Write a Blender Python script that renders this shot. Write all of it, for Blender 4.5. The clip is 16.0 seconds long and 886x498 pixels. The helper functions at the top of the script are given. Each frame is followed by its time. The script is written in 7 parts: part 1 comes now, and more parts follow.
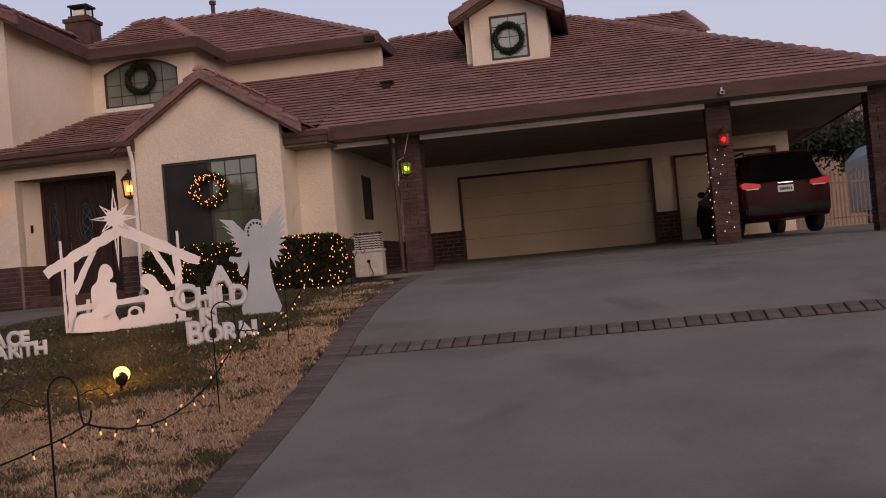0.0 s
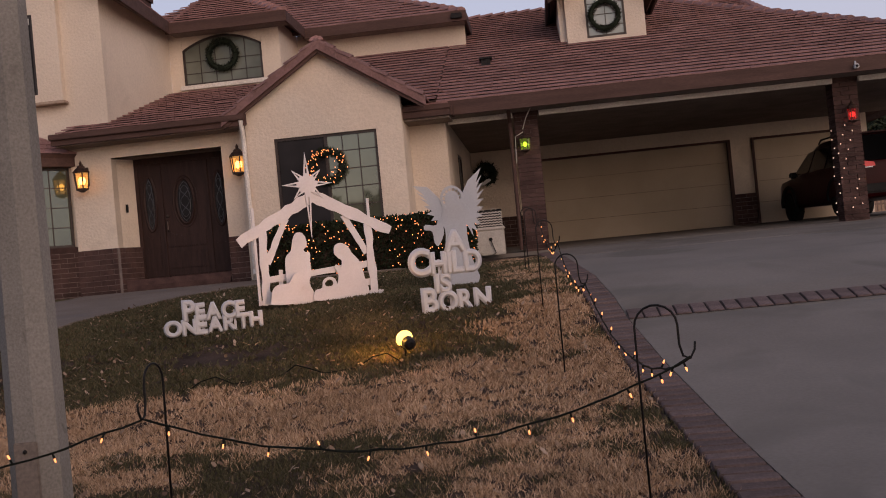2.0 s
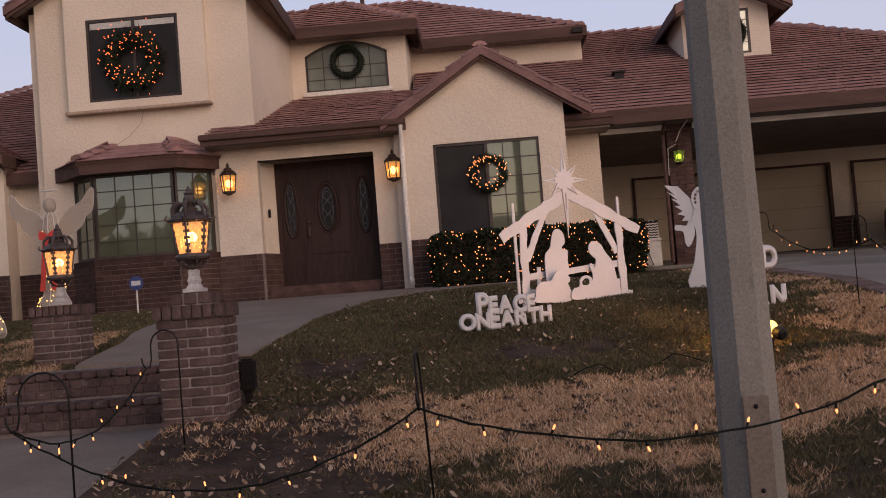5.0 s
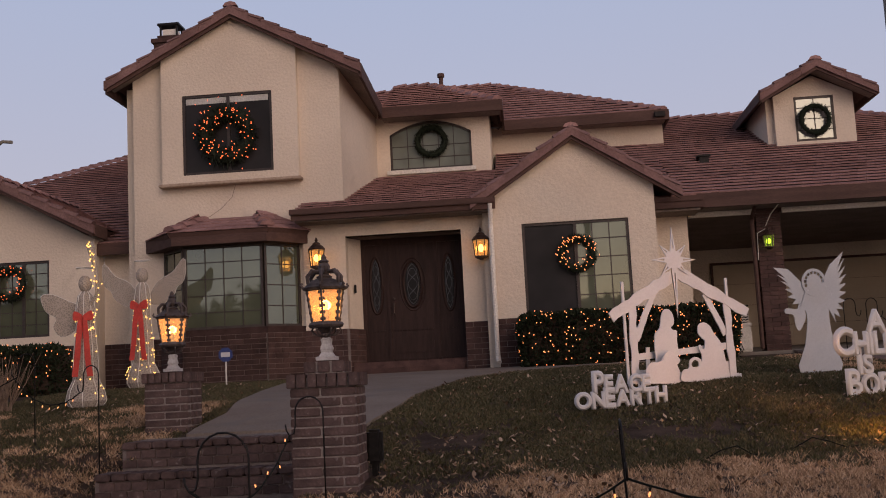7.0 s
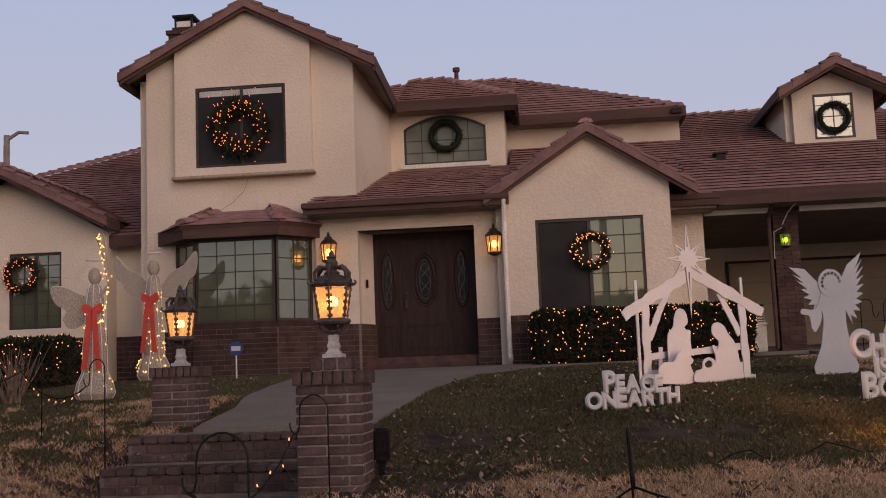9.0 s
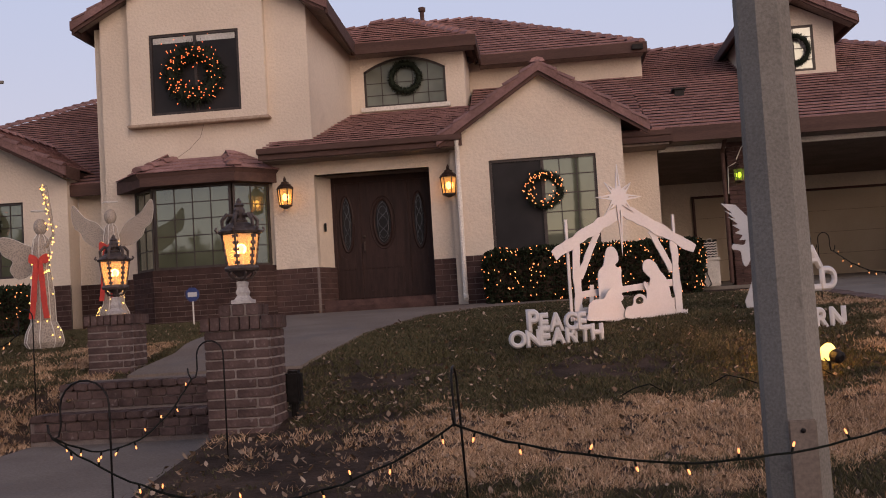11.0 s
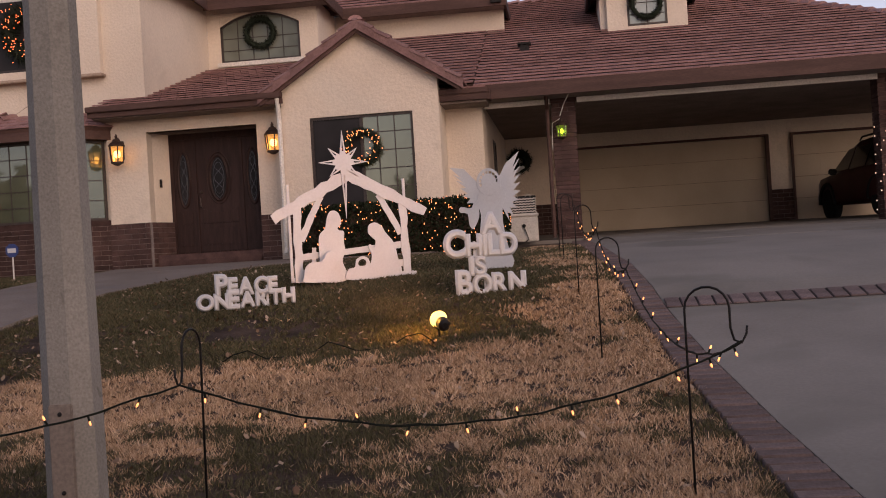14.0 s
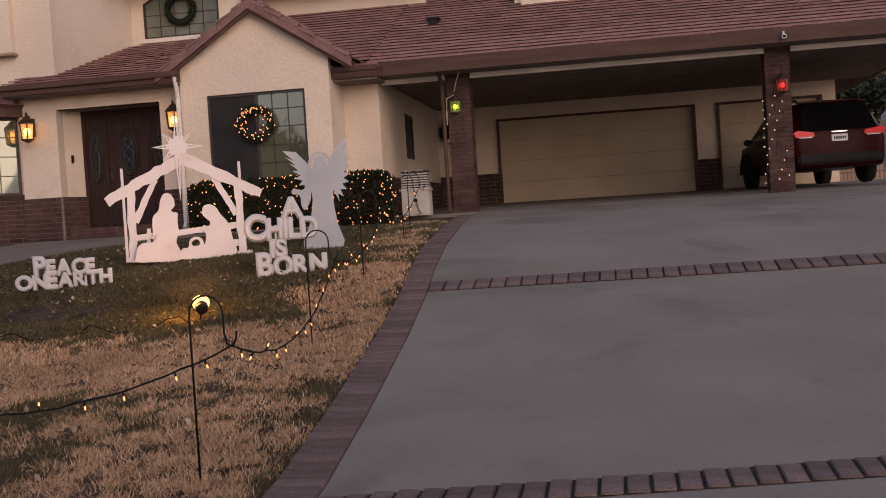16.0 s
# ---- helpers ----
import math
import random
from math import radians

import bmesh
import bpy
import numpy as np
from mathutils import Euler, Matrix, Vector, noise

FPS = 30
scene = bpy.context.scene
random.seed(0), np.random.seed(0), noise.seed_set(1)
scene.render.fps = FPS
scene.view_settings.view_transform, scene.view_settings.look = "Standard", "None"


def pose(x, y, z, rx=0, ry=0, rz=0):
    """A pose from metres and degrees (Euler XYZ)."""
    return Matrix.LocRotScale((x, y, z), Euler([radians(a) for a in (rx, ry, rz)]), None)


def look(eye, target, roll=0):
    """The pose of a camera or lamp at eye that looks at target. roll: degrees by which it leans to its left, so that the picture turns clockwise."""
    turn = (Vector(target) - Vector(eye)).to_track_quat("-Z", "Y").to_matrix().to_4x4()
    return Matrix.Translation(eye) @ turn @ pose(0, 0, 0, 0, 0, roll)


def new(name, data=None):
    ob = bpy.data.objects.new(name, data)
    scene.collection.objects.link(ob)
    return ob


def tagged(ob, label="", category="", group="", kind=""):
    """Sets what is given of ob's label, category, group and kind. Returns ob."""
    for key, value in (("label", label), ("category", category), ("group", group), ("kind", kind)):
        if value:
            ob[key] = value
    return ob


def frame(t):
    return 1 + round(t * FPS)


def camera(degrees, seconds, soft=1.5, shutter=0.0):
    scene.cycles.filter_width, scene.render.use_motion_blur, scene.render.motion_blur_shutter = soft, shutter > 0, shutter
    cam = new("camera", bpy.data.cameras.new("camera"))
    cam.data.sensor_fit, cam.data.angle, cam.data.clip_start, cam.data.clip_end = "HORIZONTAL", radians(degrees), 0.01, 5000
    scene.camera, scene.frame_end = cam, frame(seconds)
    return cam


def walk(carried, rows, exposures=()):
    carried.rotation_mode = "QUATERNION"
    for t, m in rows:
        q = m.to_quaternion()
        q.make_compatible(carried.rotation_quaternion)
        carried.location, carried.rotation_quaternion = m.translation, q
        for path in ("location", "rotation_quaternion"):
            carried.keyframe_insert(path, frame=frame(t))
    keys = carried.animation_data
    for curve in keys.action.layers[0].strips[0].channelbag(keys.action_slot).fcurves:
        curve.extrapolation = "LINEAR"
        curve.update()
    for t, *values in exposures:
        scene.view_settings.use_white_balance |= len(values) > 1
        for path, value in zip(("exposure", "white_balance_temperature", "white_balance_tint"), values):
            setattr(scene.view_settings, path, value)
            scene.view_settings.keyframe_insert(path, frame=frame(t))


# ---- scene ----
cam = camera(45.2, 16.0, soft=1.0)
PATH = [
    (0, (1.215, -0.435, 1.458), (0.905, 1.54, 1.496), -5.1),
    (0.5, (0.257, -0.417, 1.487), (-0.021, 1.564, 1.514), -5.2),
    (1, (-0.693, -0.402, 1.438), (-0.939, 1.583, 1.463), -5.3),
    (1.5, (-1.608, -0.363, 1.402), (-1.827, 1.625, 1.429), -5.3),
    (2, (-2.489, -0.288, 1.345), (-2.679, 1.703, 1.375), -5.4),
    (2.5, (-3.287, -0.232, 1.272), (-3.452, 1.761, 1.305), -5.5),
    (3, (-4.005, -0.296, 1.291), (-4.145, 1.699, 1.321), -5.4),
    (3.5, (-4.694, -0.259, 1.252), (-4.808, 1.737, 1.283), -5.3),
    (4, (-5.382, -0.235, 1.227), (-5.471, 1.763, 1.263), -5.1),
    (4.5, (-5.989, -0.21, 1.213), (-6.069, 1.788, 1.27), -4.9),
    (5, (-6.558, -0.197, 1.234), (-6.638, 1.8, 1.319), -4.5),
    (7.5, (-7.361, -0.159, 1.187), (-7.532, 1.817, 1.446), -2.5),
    (8, (-7.352, -0.001, 1.239), (-7.53, 1.975, 1.497), -2.1),
    (10.5, (-6.836, -0.111, 1.215), (-7.034, 1.873, 1.372), -2.9),
    (11, (-6.460, -0.119, 1.216), (-6.650, 1.868, 1.34), -3.5),
    (11.5, (-5.994, -0.213, 1.207), (-6.177, 1.776, 1.302), -3.9),
    (12, (-5.438, -0.25, 1.208), (-5.626, 1.74, 1.278), -4.0),
    (12.5, (-4.776, -0.298, 1.242), (-4.976, 1.692, 1.294), -4.0),
    (13, (-4.080, -0.292, 1.227), (-4.292, 1.696, 1.269), -3.9),
    (13.5, (-3.315, -0.263, 1.224), (-3.546, 1.723, 1.253), -3.9),
    (14, (-2.606, -0.167, 1.272), (-2.848, 1.818, 1.285), -3.5),
    (14.5, (-1.964, -0.181, 1.266), (-2.217, 1.803, 1.268), -3.5),
    (15, (-1.255, -0.24, 1.323), (-1.524, 1.742, 1.305), -3.3),
    (15.5, (-0.471, -0.291, 1.38), (-0.76, 1.688, 1.341), -3.3),
    (16, (0.301, -0.312, 1.388), (-0.021, 1.661, 1.328), -3.6),
]
walk(cam, [(t, look(eye, target, roll)) for t, eye, target, roll in PATH], [(0.0, 0.0), (1.0, -0.1), (2.5, 0.02), (4.0, 0.06), (5.0, 0.1), (7.0, -0.18), (8.2, -0.18), (11.0, 0.12), (12.5, 0.2), (16.0, 0.3)])

# ---- world and light ----
world = bpy.data.worlds.new("dusk")
scene.world = world
world.use_nodes = True
wn, wl = world.node_tree.nodes, world.node_tree.links
sky = wn.new("ShaderNodeTexSky")
sky.sky_type = "NISHITA"
sky.sun_disc = False
sky.sun_elevation = radians(4.0)
sky.sun_rotation = radians(170)
sky.air_density, sky.dust_density, sky.ozone_density = 1.0, 1.2, 2.5
dim = wn.new("ShaderNodeVectorMath")
dim.operation = "SCALE"
dim.inputs["Scale"].default_value = 0.15
wl.new(sky.outputs[0], dim.inputs[0])
way = wn.new("ShaderNodeTexCoord")
height = wn.new("ShaderNodeSeparateXYZ")
wl.new(way.outputs["Generated"], height.inputs[0])
dusk = wn.new("ShaderNodeValToRGB")
dusk.color_ramp.elements.new(0.5)
for e, (p, c) in zip(dusk.color_ramp.elements, ((0.0, (0.66, 0.56, 0.62)), (0.36, (0.50, 0.54, 0.73)), (1.0, (0.10, 0.12, 0.20)))):
    e.position, e.color = p, (*c, 1)
wl.new(height.outputs["Z"], dusk.inputs[0])
haze = wn.new("ShaderNodeMix")
haze.data_type = "RGBA"
haze.inputs[0].default_value = 0.80
wl.new(dim.outputs[0], haze.inputs[6])
wl.new(dusk.outputs[0], haze.inputs[7])
wl.new(haze.outputs[2], wn["Background"].inputs[0])
wn["Background"].inputs[1].default_value = 1.12
sun = new("sun", bpy.data.lights.new("sun", "SUN"))
sun.data.energy, sun.data.angle, sun.data.color = 2.05, radians(55), (1.0, 0.715, 0.56)
sun.matrix_world = look((24, -20, 15.5), (-5, 20, 2))


# ---- materials ----
def material(name, rough=0.8, metal=0.0):
    m = bpy.data.materials.new(name)
    m.use_nodes = True
    b = m.node_tree.nodes["Principled BSDF"]
    b.inputs["Roughness"].default_value, b.inputs["Metallic"].default_value = rough, metal
    return m, m.node_tree.nodes, m.node_tree.links, b


def ramp(n, stops):
    r = n.new("ShaderNodeValToRGB")
    while len(r.color_ramp.elements) < len(stops):
        r.color_ramp.elements.new(0.5)
    for e, (p, c) in zip(r.color_ramp.elements, stops):
        e.position, e.color = p, (*c, 1)
    return r


def noise_tex(n, l, scale, detail=4.0, stretch=None, distort=0.0):
    t = n.new("ShaderNodeTexNoise")
    t.inputs["Scale"].default_value, t.inputs["Detail"].default_value = scale, detail
    t.inputs["Distortion"].default_value = distort
    c = n.new("ShaderNodeTexCoord")
    if stretch:
        mp = n.new("ShaderNodeMapping")
        mp.inputs["Scale"].default_value = stretch
        l.new(c.outputs["Object"], mp.inputs[0])
        l.new(mp.outputs[0], t.inputs["Vector"])
    else:
        l.new(c.outputs["Object"], t.inputs["Vector"])
    return t


def mixed(n, l, a, b, f, mode="MIX"):
    x = n.new("ShaderNodeMix")
    x.data_type, x.blend_type = "RGBA", mode
    for s, i in ((f, 0), (a, 6), (b, 7)):
        if isinstance(s, (int, float)):
            x.inputs[i].default_value = s
        elif isinstance(s, tuple):
            x.inputs[i].default_value = (*s, 1)
        else:
            l.new(s, x.inputs[i])
    return x.outputs[2]


def surface(name, dark, light, scale=6.0, rough=0.85, metal=0.0, fine=60.0, relief=0.3, depth=0.01, spread=(0.35, 0.65), stain=None, per_piece=0.0, stretch=None, coat=0.0, contrast=1.0):
    """A colour that drifts between two tones, finer grain over it, bump, an optional stain tone and a drift from piece to piece."""
    m, n, l, b = material(name, rough, metal)
    big = noise_tex(n, l, scale, 5, stretch)
    r = ramp(n, [(spread[0], dark), (spread[1], light)])
    l.new(big.outputs[0], r.inputs[0])
    grain = noise_tex(n, l, fine, 6, stretch)
    g = ramp(n, [(0.3, (1 - 0.22 * contrast,) * 3), (0.7, (1 + 0.12 * contrast,) * 3)])
    l.new(grain.outputs[0], g.inputs[0])
    colour = mixed(n, l, r.outputs[0], g.outputs[0], 1.0, "MULTIPLY")
    if stain:
        st = noise_tex(n, l, stain[1], 6, None, 0.6)
        sr = ramp(n, [(stain[2], (0, 0, 0)), (stain[2] + 0.12, (1, 1, 1))])
        l.new(st.outputs[0], sr.inputs[0])
        colour = mixed(n, l, colour, stain[0], sr.outputs[0])
    if per_piece:
        o = n.new("ShaderNodeObjectInfo")
        v = ramp(n, [(0.0, (1 - per_piece,) * 3), (1.0, (1 + per_piece,) * 3)])
        l.new(o.outputs["Random"], v.inputs[0])
        colour = mixed(n, l, colour, v.outputs[0], 1.0, "MULTIPLY")
        gi = n.new("ShaderNodeNewGeometry")
        v2 = ramp(n, [(0.0, (1 - per_piece,) * 3), (1.0, (1 + per_piece,) * 3)])
        l.new(gi.outputs["Random Per Island"], v2.inputs[0])
        colour = mixed(n, l, colour, v2.outputs[0], 1.0, "MULTIPLY")
    l.new(colour, b.inputs["Base Color"])
    if relief:
        bump = n.new("ShaderNodeBump")
        bump.inputs["Strength"].default_value, bump.inputs["Distance"].default_value = relief, depth
        l.new(grain.outputs[0], bump.inputs["Height"])
        l.new(bump.outputs[0], b.inputs["Normal"])
    b.inputs["Coat Weight"].default_value = coat
    if rough >= 0.7 and not metal:
        b.inputs["Specular IOR Level"].default_value = 0.12
    return m


def glowing(name, colour, strength):
    m, n, l, b = material(name, 0.4)
    b.inputs["Base Color"].default_value = (*colour, 1)
    b.inputs["Emission Color"].default_value = (*colour, 1)
    b.inputs["Emission Strength"].default_value = strength
    return m


STUCCO = surface("stucco", (0.555, 0.470, 0.380), (0.63, 0.54, 0.44), 0.7, 0.92, fine=20, relief=0.5, depth=0.03, contrast=0.30, stain=((0.525, 0.445, 0.36), 1.6, 0.62))
STUCCO_TRIM = surface("pale_trim", (0.62, 0.58, 0.52), (0.70, 0.66, 0.60), 2.0, 0.8, fine=30, relief=0.2)
TILE = surface("roof_tile", (0.235, 0.134, 0.124), (0.315, 0.184, 0.170), 1.6, 0.85, fine=26, relief=0.5, per_piece=0.10, stain=((0.165, 0.105, 0.095), 0.9, 0.62))
FASCIA = surface("brown_fascia", (0.070, 0.041, 0.034), (0.094, 0.055, 0.046), 3.0, 0.7, fine=40, relief=0.2, stretch=(0.3, 3, 3))
SOFFIT = surface("soffit_board", (0.20, 0.16, 0.135), (0.26, 0.21, 0.18), 2.0, 0.85, fine=20, relief=0.2)
BRICK = surface("dark_brick", (0.046, 0.027, 0.024), (0.080, 0.047, 0.041), 5.0, 0.9, fine=60, relief=0.5, per_piece=0.22)
MORTAR = surface("mortar", (0.15, 0.12, 0.11), (0.20, 0.165, 0.15), 8.0, 0.95, fine=90, relief=0.4)
PILLAR_BRICK = surface("weathered_brick", (0.060, 0.040, 0.037), (0.105, 0.070, 0.064), 6.0, 0.9, fine=40, relief=0.6, per_piece=0.2, stain=((0.25, 0.215, 0.20), 9.0, 0.63))
PALE_MORTAR = surface("pale_mortar", (0.20, 0.17, 0.155), (0.29, 0.25, 0.23), 8.0, 0.95, fine=90, relief=0.4)
CONCRETE = surface("driveway_concrete", (0.174, 0.1525, 0.1335), (0.210, 0.1845, 0.162), 0.8, 0.85, fine=35, relief=0.15, depth=0.004, contrast=0.4, stain=((0.146, 0.130, 0.112), 0.6, 0.54))
PATHWAY = surface("path_concrete", (0.165, 0.133, 0.112), (0.205, 0.169, 0.144), 1.2, 0.9, fine=45, relief=0.25, depth=0.005, stain=((0.15, 0.13, 0.12), 1.1, 0.6))
RAKE = surface("rake_tile", (0.140, 0.082, 0.075), (0.205, 0.122, 0.112), 1.6, 0.85, fine=26, relief=0.5, per_piece=0.10)
PAVER = surface("paver", (0.100, 0.072, 0.067), (0.148, 0.108, 0.101), 4.0, 0.9, fine=50, relief=0.45, per_piece=0.2)
POLE = surface("pole_concrete", (0.185, 0.168, 0.146), (0.235, 0.215, 0.19), 1.4, 0.9, fine=70, relief=0.5, depth=0.006, stain=((0.12, 0.105, 0.09), 9.0, 0.66))
WHITE = surface("white_board", (0.455, 0.45, 0.465), (0.52, 0.515, 0.53), 1.4, 0.55, fine=40, relief=0.06, depth=0.002, contrast=0.25, stain=((0.41, 0.40, 0.40), 5.0, 0.66))
GARAGE = surface("garage_panel", (0.385, 0.31, 0.22), (0.43, 0.35, 0.255), 1.0, 0.6, fine=30, relief=0.1, depth=0.004, contrast=0.2)
DOORWOOD = surface("stained_door", (0.024, 0.0125, 0.0105), (0.040, 0.021, 0.017), 3.0, 0.6, fine=20, relief=0.2, depth=0.004, stretch=(6, 6, 0.6))
DOORWOOD.node_tree.nodes["Principled BSDF"].inputs["Specular IOR Level"].default_value = 0.2
BLACK = surface("black_iron", (0.012, 0.011, 0.011), (0.025, 0.022, 0.021), 20.0, 0.55, 0.6, fine=120, relief=0.2, depth=0.002)
BLACK.node_tree.nodes["Principled BSDF"].inputs["Specular IOR Level"].default_value = 0.25
BRONZE = surface("bronze_casting", (0.05, 0.035, 0.03), (0.10, 0.075, 0.065), 18.0, 0.5, 0.7, fine=90, relief=0.4, depth=0.003)
CABLE = surface("green_cable", (0.007, 0.008, 0.006), (0.013, 0.014, 0.011), 20, 0.8, fine=90, relief=0.1)
DARKFRAME = surface("bronze_window_frame", (0.035, 0.026, 0.022), (0.05, 0.038, 0.032), 9.0, 0.5, 0.3, fine=60, relief=0.1)
SOIL = surface("soil", (0.030, 0.0195, 0.0145), (0.070, 0.046, 0.034), 3.0, 0.95, fine=30, relief=0.6, depth=0.03)


# ---- mesh helpers ----
def box(bm, x0, x1, y0, y1, z0, z1, turn=None, bevel=0.0):
    made = bmesh.ops.create_cube(bm, size=1.0)["verts"]
    for v in made:
        v.co = Vector(((x0 + x1) / 2 + v.co.x * (x1 - x0), (y0 + y1) / 2 + v.co.y * (y1 - y0), (z0 + z1) / 2 + v.co.z * (z1 - z0)))
        if turn is not None:
            v.co = turn @ v.co
    if bevel:
        edges = {e for v in made for e in v.link_edges}
        bmesh.ops.bevel(bm, geom=list(edges), offset=bevel, segments=2, affect="EDGES", clamp_overlap=True)
    return made


def prism(bm, outline, axis_from, axis_to, plane="xz"):
    """An outline in one plane pushed out along the third axis."""
    def spot(a, b, c):
        return {"xz": (a, c, b), "xy": (a, b, c), "yz": (c, a, b)}[plane]
    low = [bm.verts.new(spot(a, b, axis_from)) for a, b in outline]
    top = [bm.verts.new(spot(a, b, axis_to)) for a, b in outline]
    n = len(outline)
    bm.faces.new(low)
    bm.faces.new(list(reversed(top)))
    for i in range(n):
        bm.faces.new((low[i], top[i], top[(i + 1) % n], low[(i + 1) % n]))


def slab(bm, corners, thick, down=(0, 0, -1)):
    """A flat polygon with thickness along down."""
    d = Vector(down) * thick
    top = [bm.verts.new(c) for c in corners]
    low = [bm.verts.new(Vector(c) + d) for c in corners]
    n = len(corners)
    bm.faces.new(top)
    bm.faces.new(list(reversed(low)))
    for i in range(n):
        bm.faces.new((top[i], low[i], low[(i + 1) % n], top[(i + 1) % n]))


def lathe(bm, profile, at=(0, 0, 0), sides=16, turn=None, flat=0.0):
    """Rings of (radius, height) round a vertical axis."""
    rings = []
    for r, z in profile:
        ring = []
        for k in range(sides):
            a = 2 * math.pi * (k + flat) / sides
            p = Vector((at[0] + r * math.cos(a), at[1] + r * math.sin(a), at[2] + z))
            ring.append(bm.verts.new(turn @ p if turn is not None else p))
        rings.append(ring)
    for a, b in zip(rings, rings[1:]):
        for k in range(sides):
            bm.faces.new((a[k], a[(k + 1) % sides], b[(k + 1) % sides], b[k]))
    bm.faces.new(list(reversed(rings[0])))
    bm.faces.new(rings[-1])


def tube(bm, points, radius, sides=6):
    """A round rod along points; radius may be one number or one for each point."""
    pts = [Vector(p) for p in points]
    radii = radius if isinstance(radius, (list, tuple)) else [radius] * len(pts)
    rings, side = [], None
    for i, p in enumerate(pts):
        way = (pts[min(i + 1, len(pts) - 1)] - pts[max(i - 1, 0)]).normalized()
        if side is None:
            side = way.orthogonal().normalized()
        side = (side - way * side.dot(way))
        side = side.normalized() if side.length > 1e-5 else way.orthogonal().normalized()
        up = way.cross(side)
        rings.append([bm.verts.new(p + radii[i] * (math.cos(2 * math.pi * k / sides) * side + math.sin(2 * math.pi * k / sides) * up)) for k in range(sides)])
    for a, b in zip(rings, rings[1:]):
        for k in range(sides):
            bm.faces.new((a[k], a[(k + 1) % sides], b[(k + 1) % sides], b[k]))
    bm.faces.new(list(reversed(rings[0])))
    bm.faces.new(rings[-1])


def ball(bm, at, r, squash=(1, 1, 1), u=10, v=7):
    made = bmesh.ops.create_uvsphere(bm, u_segments=u, v_segments=v, radius=r)["verts"]
    for p in made:
        p.co = Vector((p.co.x * squash[0], p.co.y * squash[1], p.co.z * squash[2])) + Vector(at)


def mesh_of(bm, name, mat, smooth=False):
    me = bpy.data.meshes.new(name)
    bmesh.ops.recalc_face_normals(bm, faces=bm.faces)
    bm.to_mesh(me)
    bm.free()
    for m in mat if isinstance(mat, (list, tuple)) else [mat]:
        me.materials.append(m)
    if smooth:
        me.polygons.foreach_set("use_smooth", [True] * len(me.polygons))
    return me


def stands(ob):
    """Where an object stands in the world, through its parents."""
    return stands(ob.parent) @ ob.matrix_parent_inverse @ ob.matrix_basis if ob.parent else ob.matrix_basis.copy()


def part(name, bm, mat, parent=None, label="", smooth=False):
    ob = new(name, mesh_of(bm, name, mat, smooth))
    if parent is not None:
        ob.parent = parent
        ob.matrix_parent_inverse = stands(parent).inverted()
    if label:
        tagged(ob, label)
    return ob


def local_part(name, bm, mat, parent, label="", smooth=False, at=None):
    """A part whose mesh is given in its parent's own axes."""
    ob = new(name, mesh_of(bm, name, mat, smooth))
    ob.parent = parent
    if at is not None:
        ob.matrix_basis = at
    if label:
        tagged(ob, label)
    return ob


def thing(name, at, label, category, group="", kind="", turn=0.0):
    ob = new(name)
    ob.empty_display_size = 0.1
    ob.matrix_basis = pose(*at, 0, 0, turn)
    return tagged(ob, label, category, group, kind)


def fresh():
    return bmesh.new()


def boxed(name, dims, mat, parent=None, label="", bevel=0.0):
    bm = fresh()
    for d in dims if isinstance(dims[0], (tuple, list)) else [dims]:
        box(bm, *d, bevel=bevel)
    return part(name, bm, mat, parent, label)


# ---- the lie of the land ----
GY = [-60.0, 4.6, 5.2, 6.6, 8.9, 10.0, 10.84, 11.7, 13.4, 15.0, 17.0, 20.8, 27.6, 60.0]
GZ = [-0.02, -0.02, 0.0, 0.11, 0.35, 0.50, 0.62, 0.80, 1.03, 1.14, 1.28, 1.45, 1.65, 1.67]


def gz(y):
    return float(np.interp(y, GY, GZ))


def drive_edge(y):
    return -1.31 - 0.071 * (y - 5.3)


# ---- ground, driveway, path ----
def strip(name, rows, mat, parent=None, label="", thick=0.1, lift=0.0, level=gz, bm=None):
    """A sheet that follows the slope: rows of (y, x0, x1). With bm given it is only added to that mesh."""
    mine = bm is None
    bm = fresh() if mine else bm
    top = [(bm.verts.new((a, y, level(y) + lift)), bm.verts.new((b, y, level(y) + lift))) for y, a, b in rows]
    low = [(bm.verts.new((a, y, level(y) + lift - thick)), bm.verts.new((b, y, level(y) + lift - thick))) for y, a, b in rows]
    for i in range(len(rows) - 1):
        bm.faces.new((top[i][0], top[i][1], top[i + 1][1], top[i + 1][0]))
        bm.faces.new((low[i + 1][0], low[i + 1][1], low[i][1], low[i][0]))
        bm.faces.new((top[i + 1][0], low[i + 1][0], low[i][0], top[i][0]))
        bm.faces.new((top[i][1], low[i][1], low[i + 1][1], top[i + 1][1]))
    bm.faces.new((top[0][1], top[0][0], low[0][0], low[0][1]))
    bm.faces.new((top[-1][0], top[-1][1], low[-1][1], low[-1][0]))
    return part(name, bm, mat, parent, label) if mine else bm


def ys(a, b, step=0.5):
    k = max(1, round((b - a) / step))
    cuts = {a + (b - a) * i / k for i in range(k + 1)} | {y for y in GY if a < y < b}
    return sorted(cuts)


